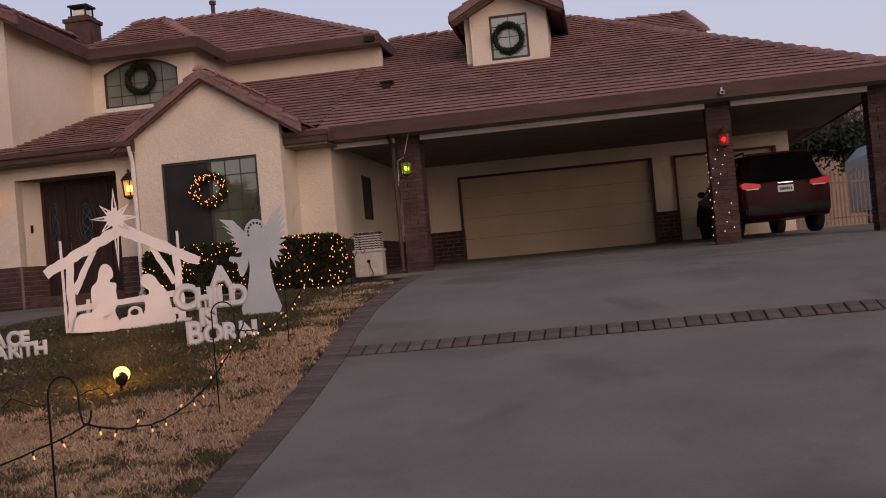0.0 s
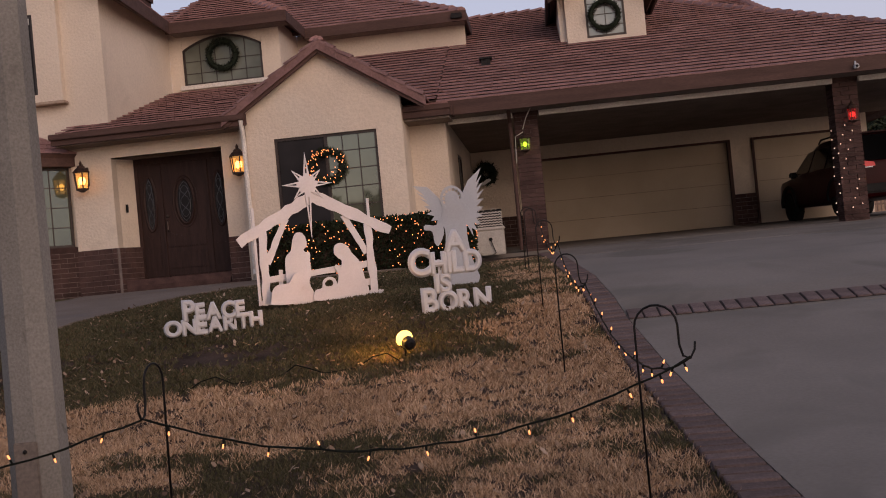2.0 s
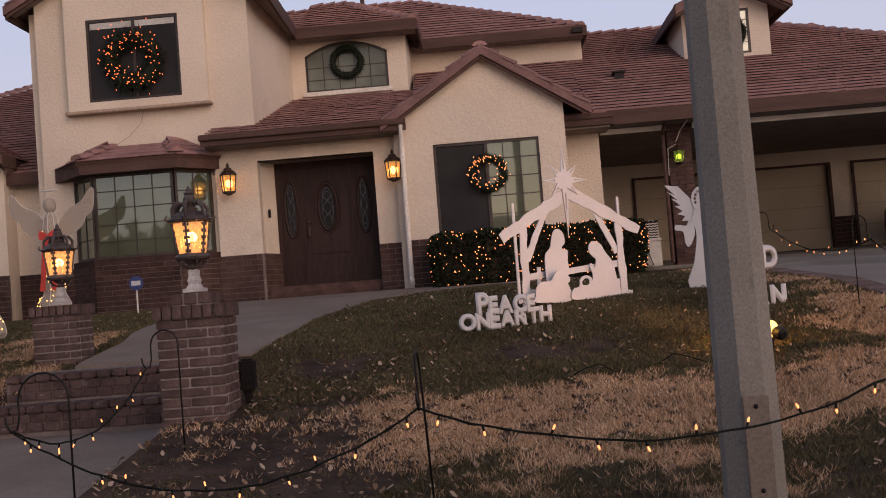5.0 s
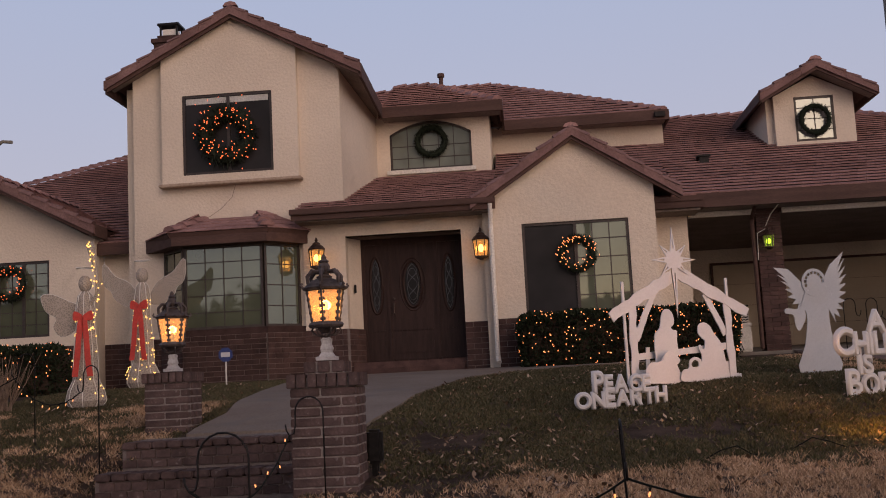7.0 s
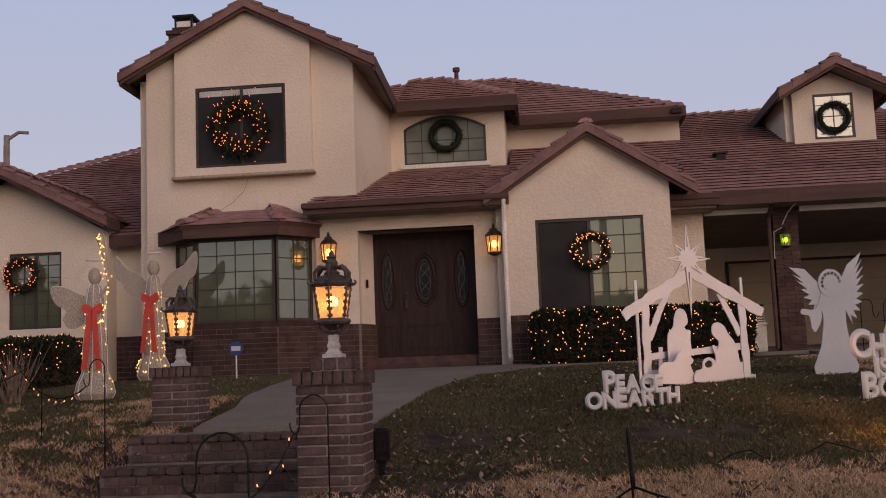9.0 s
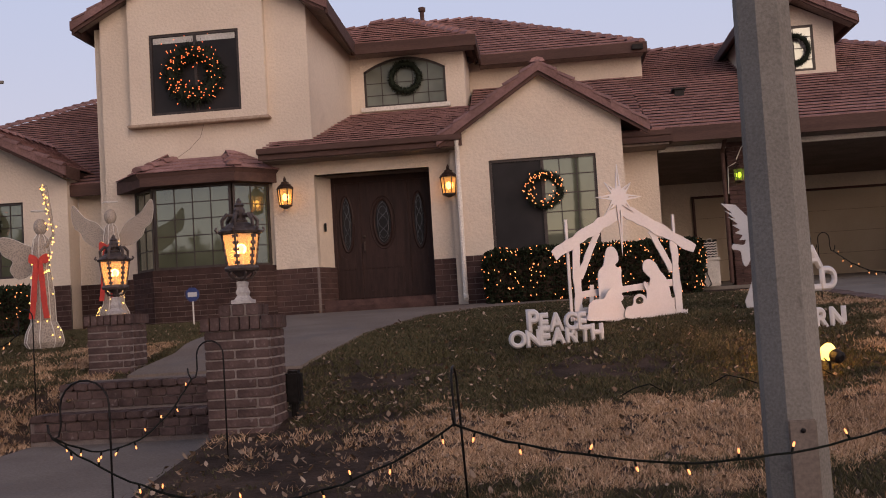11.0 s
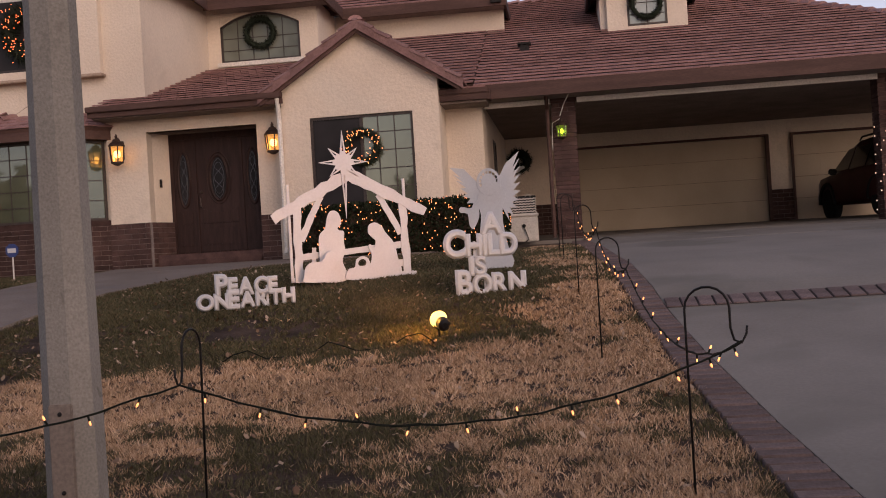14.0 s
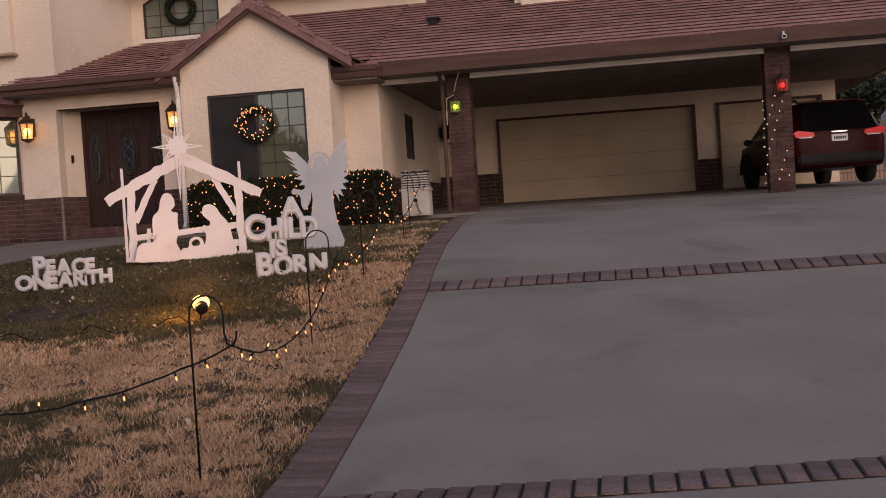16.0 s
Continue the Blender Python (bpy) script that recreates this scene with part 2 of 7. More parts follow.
ground = strip("ground", [(y, -90, 90) for y in (-60, -20)] + [(y, -90, 90) for y in ys(-15, 40, 1.0)] + [(60, -90, 90), (140, -90, 90)], SOIL, label="brown earth of the sloping front yard", thick=0.3, lift=-0.06, level=lambda y: gz(y) - (0.5 if 4.0 < y < 26.0 else 0.0))
tagged(ground, category="ground", kind="structure")
road = strip("road", [(y, -90, 90) for y in ys(-30, 3.2, 3)], PATHWAY, label="grey pavement along the street in front of the yard", thick=0.05, lift=-0.012)
tagged(road, category="pavement", kind="structure")
driveway = thing("driveway", (3, 12, gz(12)), "grey concrete driveway with dark brick borders", "driveway", kind="structure")
BAND = 10.95
JOINT = surface("dark_joint", (0.026, 0.019, 0.017), (0.045, 0.034, 0.030), 9, 0.95, fine=60, relief=0.4)
strip("slab", [(y, drive_edge(y), 11.0) for y in ys(4.45, BAND - 0.20)], CONCRETE, driveway, lift=0.0)
strip("slab", [(y, drive_edge(y), 11.0) for y in ys(BAND - 0.185, 17.4)], CONCRETE, driveway, lift=0.0)
strip("slab", [(y, drive_edge(y), 11.0) for y in ys(17.46, 20.6)], CONCRETE, driveway, lift=0.002)
strip("slab", [(y, -4.2, 11.0) for y in ys(20.66, 27.6)], CONCRETE, driveway, lift=0.004)
strip("apron", [(y, -2.4, 11.0) for y in ys(3.2, 4.44)], CONCRETE, driveway, lift=0.0)
strip("bedding", [(y, drive_edge(y) - 0.31, drive_edge(y)) for y in ys(4.45, 19.6)], JOINT, driveway, lift=-0.034)


def street_band(x):
    """Middle of the brick band by the street, which runs askew to the house."""
    return 4.80 + 0.17 * (x + 1.0)


def cross_band(x):
    return BAND + 0.04 * (x + 1.7)


def band_bed(line, half):
    """A thin dark bed under a cross band, following the slope."""
    bm = fresh()
    rows = []
    for k in range(61):
        x = drive_edge(line(0)) + 0.02 + 10.2 * k / 60
        rows.append([bm.verts.new((x, line(x) + d, gz(line(x) + d) + 0.004)) for d in (-half, 0.0, half)])
    for p, q in zip(rows, rows[1:]):
        for k in (0, 1):
            bm.faces.new((p[k], q[k], q[k + 1], p[k + 1]))
    part("bedding", bm, JOINT, driveway)


band_bed(street_band, 0.155)
band_bed(cross_band, 0.195)


# ---- the house ----
house = thing("house", (-5, 21, 1.4), "two-storey cream stucco house with brown tile roof and brick base", "house")


def roof_plane(parent, origin, along, up, outline, mat=TILE, singles=0, thick=0.10, row=0.27, wide=0.17, label="", butt=0.070):
    """A roof slope: slab with courses of tiles. outline in metres along the eave and up the slope, convex."""
    o, a, u = Vector(origin), Vector(along).normalized(), Vector(up).normalized()
    nrm = a.cross(u).normalized()
    if nrm.z < 0:
        nrm = -nrm
    bm = fresh()
    slab(bm, [o + a * p + u * q for p, q in outline], thick, -nrm)
    roof = part("roof", bm, FASCIA, parent, label)

    def span(v):
        hits = []
        for (p0, q0), (p1, q1) in zip(outline, outline[1:] + outline[:1]):
            if abs(q1 - q0) > 1e-6 and min(q0, q1) - 1e-6 <= v <= max(q0, q1) + 1e-6:
                hits.append(p0 + (p1 - p0) * (v - q0) / (q1 - q0))
        flat = [p for p, q in outline if abs(q - v) < 1e-6]
        hits += flat
        return (min(hits), max(hits)) if len(hits) > 1 else None

    top = max(q for _, q in outline)
    verts, faces, made = [], [], []
    rng = random.Random(int(abs(o.x * 31 + o.y * 17 + o.z * 7) * 10))
    r, v = 0, min(q for _, q in outline)
    while v < top - 0.05:
        v1 = min(v + row + 0.06, top)
        s0, s1 = span(v + 0.001), span(v1 - 0.001)
        if s0 and s1:
            lo, hi = min(s0[0], s1[0]), max(s0[1], s1[1])
            k = math.floor(lo / wide) - 1
            while k * wide < hi + wide:
                p0 = (k - 0.5 * (r % 2)) * wide
                p1 = p0 + wide - 0.006
                c = [max(p0, s0[0]), min(p1, s0[1]), min(p1, s1[1]), max(p0, s1[0])]
                if c[1] - c[0] > 0.03 or c[2] - c[3] > 0.03:
                    if c[1] < c[0]:
                        c[0] = c[1] = (c[0] + c[1]) / 2
                    if c[2] < c[3]:
                        c[2] = c[3] = (c[2] + c[3]) / 2
                    j, lift = rng.choice((0.0, 0.0, 0.012)) + rng.uniform(-0.004, 0.004), butt * rng.uniform(0.92, 1.08)
                    q = [o + a * c[0] + u * (v + j - 0.02), o + a * c[1] + u * (v + j - 0.02), o + a * c[2] + u * v1, o + a * c[3] + u * v1]
                    tops = [q[0] + nrm * lift, q[1] + nrm * lift, q[2] + nrm * 0.012, q[3] + nrm * 0.012]
                    lows = [q[0] + nrm * (lift * 0.60), q[1] + nrm * (lift * 0.60), q[2] - nrm * 0.008, q[3] - nrm * 0.008]
                    made.append(tops + lows)
                k += 1
        v += row
        r += 1
    quads = [(0, 1, 2, 3), (7, 6, 5, 4), (4, 5, 1, 0), (5, 6, 2, 1), (6, 7, 3, 2), (7, 4, 0, 3)]
    for n, corners in enumerate(made):
        if n < singles:
            mid = sum(corners, Vector()) / 8
            me = bpy.data.meshes.new("tile")
            me.from_pydata([p - mid for p in corners], [], quads)
            me.materials.append(mat)
            t = new("tile", me)
            t.parent = roof
            t.matrix_parent_inverse = stands(roof).inverted()
            t.matrix_basis = Matrix.Translation(mid)
        else:
            b = len(verts)
            verts += corners
            faces += [tuple(b + i for i in f) for f in quads]
    if verts:
        me = bpy.data.meshes.new("tile_field")
        me.from_pydata(verts, [], faces)
        me.materials.append(mat)
        t = new("tile_field", me)
        t.parent = roof
        t.matrix_parent_inverse = stands(roof).inverted()
        tagged(t, kind="stuff")
    return roof


def ridge_caps(parent, a, b, step=0.34, size=0.14, mat=TILE):
    """Half-round cap tiles along a ridge, hip or rake."""
    a, b = Vector(a), Vector(b)
    n = max(1, round((b - a).length / step))
    way = (b - a).normalized()
    side = way.cross(Vector((0, 0, 1))).normalized()
    up = side.cross(way).normalized()
    verts, faces = [], []
    for i in range(n):
        p, q = a + (b - a) * (i / n), a + (b - a) * ((i + 1.12) / n)
        k = len(verts)
        for c, s, l in ((p, size * 1.08, 0.035), (q, size * 0.95, 0.0)):
            for ang in (-80, -40, 0, 40, 80):
                r = radians(ang)
                verts.append(c + side * (s * math.sin(r)) + up * (s * 0.75 * math.cos(r) + l - 0.06))
        faces += [(k + j, k + j + 1, k + 6 + j, k + 5 + j) for j in range(4)]
        faces += [(k + 4, k + 3, k + 2, k + 1, k), (k + 5, k + 6, k + 7, k + 8, k + 9), (k, k + 5, k + 9, k + 4)]
    me = bpy.data.meshes.new("ridge_tiles")
    me.from_pydata(verts, [], faces)
    me.materials.append(mat)
    t = new("ridge_tiles", me)
    t.parent = parent
    t.matrix_parent_inverse = parent.matrix_basis.inverted()
    tagged(t, kind="stuff")


def eave(parent, a, b, high=0.2, deep=0.05, out=(0, -1, 0), mat=FASCIA, name="fascia"):
    """A fascia board from a to b, hanging down from its upper edge."""
    a, b, o = Vector(a), Vector(b), Vector(out).normalized()
    bm = fresh()
    slab(bm, [a, b, b + o * deep, a + o * deep], high)
    return part(name, bm, mat, parent)


def wall(parent, a, b, z0, z1, thick=0.2, mat=STUCCO, holes=(), name="wall", side=1):
    """An upright wall from a to b (plan), with openings (from, to, low, high) measured along it. Thickness goes to the left of a->b for side 1."""
    ax, ay = a
    d = Vector((b[0] - ax, b[1] - ay, 0))
    ln = d.length
    d.normalize()
    nrm = Vector((-d.y, d.x, 0)) * thick * side
    us = sorted({0, ln, *[h for o in holes for h in o[:2]]})
    zs = sorted({z0, z1, *[h for o in holes for h in o[2:4]]})
    bm = fresh()
    solid = {(i, j): not any(o[0] - 1e-6 <= (us[i] + us[i + 1]) / 2 <= o[1] and o[2] <= (zs[j] + zs[j + 1]) / 2 <= o[3] for o in holes) for i in range(len(us) - 1) for j in range(len(zs) - 1)}
    cache = {}

    def v(i, j, k):
        if (i, j, k) not in cache:
            p = Vector((ax, ay, zs[j])) + d * us[i] + (nrm if k else Vector())
            cache[i, j, k] = bm.verts.new(p)
        return cache[i, j, k]

    for (i, j), s in solid.items():
        if not s:
            continue
        for k in (0, 1):
            bm.faces.new((v(i, j, k), v(i + 1, j, k), v(i + 1, j + 1, k), v(i, j + 1, k)))
        for (di, dj), (p, q) in {(-1, 0): ((i, j), (i, j + 1)), (1, 0): ((i + 1, j), (i + 1, j + 1)), (0, -1): ((i, j), (i + 1, j)), (0, 1): ((i, j + 1), (i + 1, j + 1))}.items():
            if not solid.get((i + di, j + dj), False):
                bm.faces.new((v(*p, 0), v(*q, 0), v(*q, 1), v(*p, 1)))
    return part(name, bm, mat, parent)


# walls
TX0, TX1, TX2, TY, TB = -14.97, -11.6, -10.8, 20.0, 19.85
wall(house, (TX0, TY), (TX1, TY), 1.2, 4.4, holes=[(0.95, 2.95, 2.36, 3.96)])
wall(house, (TX0, TY), (TX2, TY), 4.4, 7.48, holes=[(1.06, 2.84, 5.42, 7.06)])
wall(house, (TX0, 27.5), (TX0, TY + 0.204), 1.2, 7.35, side=-1)
wall(house, (TX2, TY + 0.204), (-10.54, 23.197), 4.4, 7.25)
bm = fresh()
slab(bm, [(TX2, TY + 0.203, 7.25), (-10.54, 23.197, 7.25), (-10.54, 23.197, 7.32), (TX2, TY + 0.203, 7.48)], 0.2, (-0.95, 0.31, 0))
part("gable_wall", bm, STUCCO, house)
wall(house, (-10.54, 23.2), (-7.98, 23.2), 4.4, 7.2, holes=[(0.30, 2.14, 5.93, 7.04)])
wall(house, (-7.98, 23.404), (-7.98, 25.096), 4.4, 7.2)
wall(house, (-7.98, 25.1), (-3.9, 25.1), 4.4, 7.2)
# gable end of the upper storey
bm = fresh()
prism(bm, [(TX0, 7.48), (TX2, 7.48), (TX2, 7.50), (-12.86, 8.56), (TX0, 7.50)], TY, TY + 0.2)
part("gable_wall", bm, STUCCO, house)
# box round the upper window
wall(house, (-14.34, TB), (-11.62, TB), 5.28, 7.50, 0.15, holes=[(0.42, 2.22, 5.44, 7.04)], name="window_surround")
bm = fresh()
prism(bm, [(-14.34, 7.50), (-11.62, 7.50), (-11.62, 7.90), (-12.86, 8.56), (-14.34, 7.80)], TB, TY - 0.002)
part("gable_wall", bm, STUCCO, house)
boxed("ledge", (-14.40, -11.57, TB - 0.08, TY, 5.22, 5.28), surface("tan_ledge", (0.33, 0.25, 0.19), (0.40, 0.31, 0.24), 3, 0.8, fine=20, relief=0.2), house, bevel=0.012)
# porch front
wall(house, (TX1, 19.89), (-7.92, 19.89), 1.3, 4.5, 0.25, holes=[(0.82, 3.05, 1.3, 4.05)])
bm = fresh()
prism(bm, [(-10.78, 19.895), (-10.78, 20.14), (-10.56, 20.62), (-10.75, 20.62), (-11.0, 20.14)], 1.3, 4.05, "xy")
part("reveal", bm, STUCCO, house)
boxed("reveal", (-8.55, -8.35, 20.14, 20.62, 1.3, 4.05), STUCCO, house)
boxed("lintel", (-10.8, -8.53, 19.90, 20.62, 4.05, 4.25), SOFFIT, house)
# gable wing
GX0, GX1, GYW = -7.92, -4.92, 19.48
wall(house, (GX0, GYW), (GX1, GYW), 1.2, 4.45, holes=[(0.53, 2.50, 2.30, 4.02)])
wall(house, (GX0, 20.2), (GX0, GYW + 0.204), 1.2, 4.45, side=-1)
wall(house, (GX1, GYW + 0.204), (GX1, 20.496), 1.2, 4.45)
bm = fresh()
prism(bm, [(GX0, 4.45), (GX1, 4.45), (GX1, 4.66), (-6.38, 5.61), (GX0, 4.58)], GYW, GYW + 0.2)
part("gable_wall", bm, STUCCO, house)
wall(house, (GX1 - 0.15, 20.5), (-4.2, 20.5), 1.2, 4.3)
wall(house, (-4.2, 20.704), (-4.2, 27.616), 1.2, 4.3, holes=[(2.4, 3.3, 2.75, 3.75)])
# garage back wall
wall(house, (-4.2, 27.62), (5.9, 27.62), 1.3, 4.6, holes=[(1.62, 6.60, 1.3, 3.83), (7.25, 9.75, 1.3, 3.83)])
wall(house, (5.9, 27.824), (5.9, 36), 1.3, 4.6)
# left wing
wall(house, (-16.0, 20.5), (-23.0, 20.5), 1.2, 4.4, side=-1, holes=[(0.95, 2.05, 2.49, 4.03)])
wall(house, (-16.0, 20.704), (-16.0, 20.996), 1.2, 4.6, side=1)
wall(house, (-16.0, 21.0), (TX0, 21.0), 1.2, 4.3)
bm = fresh()
prism(bm, [(-20.2, 4.4), (-16.0, 4.4), (-18.1, 5.55)], 20.5, 20.7)
part("gable_wall", bm, STUCCO, house)

# roofs
SL = 0.41
run = math.hypot(1, SL)
roof_plane(house, (-4.3, 20.1, 4.44), (1, 0, 0), (0, 1, SL), [(0, 0), (11.05, 0), (5.05, 8.5 * run), (0, 8.5 * run)], singles=300)
roof_plane(house, (-7.9, 20.4, 4.56), (1, 0, 0), (0, 1, 0.422), [(0, 0), (3.6, 0), (3.6, 4.75 * 1.085), (0, 4.75 * 1.085)])
ridge_caps(house, (6.75, 20.1, 4.48), (0.75, 28.6, 7.96))
ridge_caps(house, (0.75, 28.6, 7.96), (-4.3, 28.6, 7.96))
roof_plane(house, (6.75, 37.1, 4.44), (0, -1, 0), (-1, 0, 0.581), [(0, 0), (17, 0), (8.5, 6.0 * 1.1565), (8.4, 6.0 * 1.1565)], row=3.0, wide=6.0)
roof_plane(house, (0.6, 30.2, 7.48), (1, 0, 0), (0, 1, SL), [(0, 0), (3.8, 0), (3.4, 2.8 * run), (0, 2.8 * run)])
ridge_caps(house, (0.6, 33.0, 8.66), (4.05, 33.0, 8.66))
ridge_caps(house, (4.05, 33.0, 8.66), (4.4, 30.2, 7.52))
eave(house, (0.6, 30.18, 7.48), (4.4, 30.18, 7.48), 0.2)
bm = fresh()
prism(bm, [(30.2, 7.4), (33.0, 8.6), (35.8, 7.4)], 4.0, 4.2, "yz")
part("gable_wall", bm, FASCIA, house)
# upper storey
SU = 0.5
run = math.hypot(1, SU)
roof_plane(house, (-14.0, 24.6, 7.22), (1, 0, 0), (0, 1, SU), [(0, 0), (10.1, 0), (6.0, 4.0 * run), (2.4, 4.0 * run)])
roof_plane(house, (-3.9, 24.6, 7.22), (0, 1, 0), (-1, 0, SU), [(0, 0), (8.2, 0), (4.1, 4.1 * run)], row=0.6, wide=1.0)
ridge_caps(house, (-3.9, 24.6, 7.26), (-8.0, 28.6, 9.26))
ridge_caps(house, (-8.0, 28.6, 9.26), (-11.6, 28.6, 9.26))
roof_plane(house, (-10.35, 22.7, 7.24), (1, 0, 0), (0, 1, 0.45), [(0, 0), (2.6, 0), (0.9, 2.6 * 1.097), (0, 2.6 * 1.097)])
roof_plane(house, (-7.75, 22.7, 7.24), (0, 1, 0), (-1, 0, 0.69), [(0, 0), (3.2, 0), (3.2, 1.7 * 1.215), (2.6, 1.7 * 1.215)])
ridge_caps(house, (-7.75, 22.7, 7.28), (-9.45, 25.3, 8.45))
ridge_caps(house, (-9.45, 25.3, 8.45), (-10.3, 25.3, 8.45))
# tower gable
roof_plane(house, (-10.38, 19.74, 7.41), (0, 1, -0.035), (-1, 0, 0.53), [(0, 0), (7.6, 0), (7.6, 2.48 * 1.132), (0, 2.48 * 1.132)])
roof_plane(house, (-15.34, 27.4, 7.40), (0, -1, 0), (1, 0, 0.54), [(0, 0), (7.66, 0), (7.66, 2.48 * 1.136), (0, 2.48 * 1.136)])
ridge_caps(house, (-12.86, 19.70, 8.77), (-12.86, 27, 8.77))
# porch
roof_plane(house, (-11.62, 19.4, 4.52), (1, 0, 0), (0, 1, 0.33), [(0, 0), (3.72, 0), (3.72, 3.8 * 1.053), (1.1, 3.8 * 1.053), (0.0, 0.62)])
# gable wing
roof_plane(house, (-8.24, 23.2, 4.51), (0, -1, 0), (1, 0, 0.66), [(3.5, 0), (3.85, 0), (3.85, 1.87 * 1.198), (0, 1.87 * 1.198)])
roof_plane(house, (-4.50, 19.35, 4.51), (0, 1, 0), (-1, 0, 0.66), [(0, 0), (1.05, 0), (3.95, 1.87 * 1.198), (0, 1.87 * 1.198)])
ridge_caps(house, (-6.37, 19.32, 5.77), (-6.37, 23.3, 5.77))
# roof beside the gable wing
roof_plane(house, (-5.0, 19.75, 4.30), (1, 0, 0), (0, 1, SL), [(0, 0), (0.95, 0), (0.95, 0.4), (0, 0.4)])
# left wing
roof_plane(house, (-15.9, 20.1, 4.62), (0, 1, 0), (-1, 0, 0.52), [(0, 0), (4.5, 0), (4.5, 2.1 * 1.127), (0, 2.1 * 1.127)])
roof_plane(house, (-20.3, 24.6, 4.62), (0, -1, 0), (1, 0, 0.5), [(0, 0), (4.5, 0), (4.5, 2.3 * 1.118), (0, 2.3 * 1.118)])
ridge_caps(house, (-18.0, 20.05, 5.76), (-18.0, 24.6, 5.76))
roof_plane(house, (-24.0, 20.7, 4.30), (1, 0, 0), (0, 1, SL), [(0, 0), (9.0, 0), (9.0, 10.3 * 1.08), (5.1, 10.3 * 1.08)])
ridge_caps(house, (-24.0, 20.7, 4.36), (-18.9, 31.0, 8.58))


# ---- glass ----
def pane_material(name, tint, rough=0.04, ior=2.6):
    m, n, l, b = material(name, rough)
    b.inputs["IOR"].default_value = ior
    b.inputs["Specular Tint"].default_value = (0.88, 0.93, 0.80, 1)
    t = noise_tex(n, l, 1.1, 3)
    r = ramp(n, [(0.35, tuple(c * 0.6 for c in tint)), (0.65, tint)])
    l.new(t.outputs[0], r.inputs[0])
    l.new(r.outputs[0], b.inputs["Base Color"])
    bump = n.new("ShaderNodeBump")
    bump.inputs["Strength"].default_value, bump.inputs["Distance"].default_value = 0.05, 0.02
    l.new(t.outputs[0], bump.inputs["Height"])
    l.new(bump.outputs[0], b.inputs["Normal"])
    return m


PANE = pane_material("window_glass", (0.095, 0.105, 0.070), 0.03, 2.35)
# Darker glass: the upper window's and door's dim reflections are put into the tint.
PANE_DARK = pane_material("dark_glass", (0.030, 0.027, 0.029), 0.3, 1.2)
# Paler, less mirror-like glass for the arched window.
PANE_ARCH = pane_material("arch_glass", (0.16, 0.17, 0.14), 0.12, 1.45)
# Dormer glass: the bright sky reflection is partly painted in as a pale tint.
PANE_BRIGHT = pane_material("sky_lit_glass", (0.30, 0.29, 0.28), 0.05, 2.6)
BLIND = surface("window_blind", (0.42, 0.41, 0.38), (0.50, 0.49, 0.46), 2.0, 0.8, fine=30, relief=0.1)


def window(parent, x0, x1, z0, z1, y, cols, rows, dark_half=False, turn=None, sash=0.0, arch=0.0, glass=None):
    """A window in the plane y (or turned by turn): frame, panes, glazing bars. arch: rise of a segmental head."""
    win = new("window")
    win.parent = parent
    win.matrix_parent_inverse = parent.matrix_basis.inverted()

    def done(name, bm, mat):
        if turn is not None:
            bm.transform(turn)
        ob = new(name, mesh_of(bm, name, mat))
        ob.parent = win
        return ob

    f = 0.05
    bm = fresh()
    for d in ((x0, x0 + f, z0, z1), (x1 - f, x1, z0, z1), (x0 + f, x1 - f, z0, z0 + f)):
        box(bm, d[0], d[1], y - 0.03, y + 0.05, d[2], d[3])
    if not arch:
        box(bm, x0 + f, x1 - f, y - 0.03, y + 0.05, z1 - f, z1)
    else:
        w, m = (x1 - x0) / 2, (x0 + x1) / 2
        for k in range(14):
            a0, a1 = x0 + (x1 - x0) * k / 14, x0 + (x1 - x0) * (k + 1) / 14
            h0, h1 = (z1 + arch * (1 - ((a - m) / w) ** 2) for a in (a0, a1))
            prism(bm, [(a0, h0 - f), (a1, h1 - f), (a1, h1), (a0, h0)], y - 0.03, y + 0.05)
    if sash:
        box(bm, sash - 0.03, sash + 0.03, y - 0.032, y + 0.05, z0 + f, z1 - f * (not arch))
    done("window_frame", bm, DARKFRAME)

    def head(x):
        return z1 + arch * (1 - ((x - (x0 + x1) / 2) / ((x1 - x0) / 2)) ** 2) - 0.004 if arch else z1 - f

    cuts = [x0 + f] + ([sash] if sash else []) + [x1 - f]
    for i, (a, b) in enumerate(zip(cuts, cuts[1:])):
        bm = fresh()
        steps = 8 if arch else 1
        prism(bm, [(a, z0 + f), (b, z0 + f)] + [(b + (a - b) * k / steps, head(b + (a - b) * k / steps)) for k in range(steps + 1)], y + 0.0, y + 0.012)
        done("pane", bm, PANE_DARK if dark_half and i == 0 else glass or PANE)
        if dark_half and i == 0:
            continue
        n = cols if len(cuts) == 2 else max(1, cols // (len(cuts) - 1))
        for k in range(1, n):
            x = a + (b - a) * k / n
            bm = fresh()
            box(bm, x - 0.009, x + 0.009, y - 0.012, y - 0.001, z0 + f, head(x) - 0.002)
            done("glazing_bar", bm, DARKFRAME)
        for k in range(1, rows):
            z = z0 + (z1 - z0) * k / rows
            bm = fresh()
            box(bm, a, b, y - 0.010, y - 0.002, z - 0.009, z + 0.009)
            done("glazing_bar", bm, DARKFRAME)
    return win


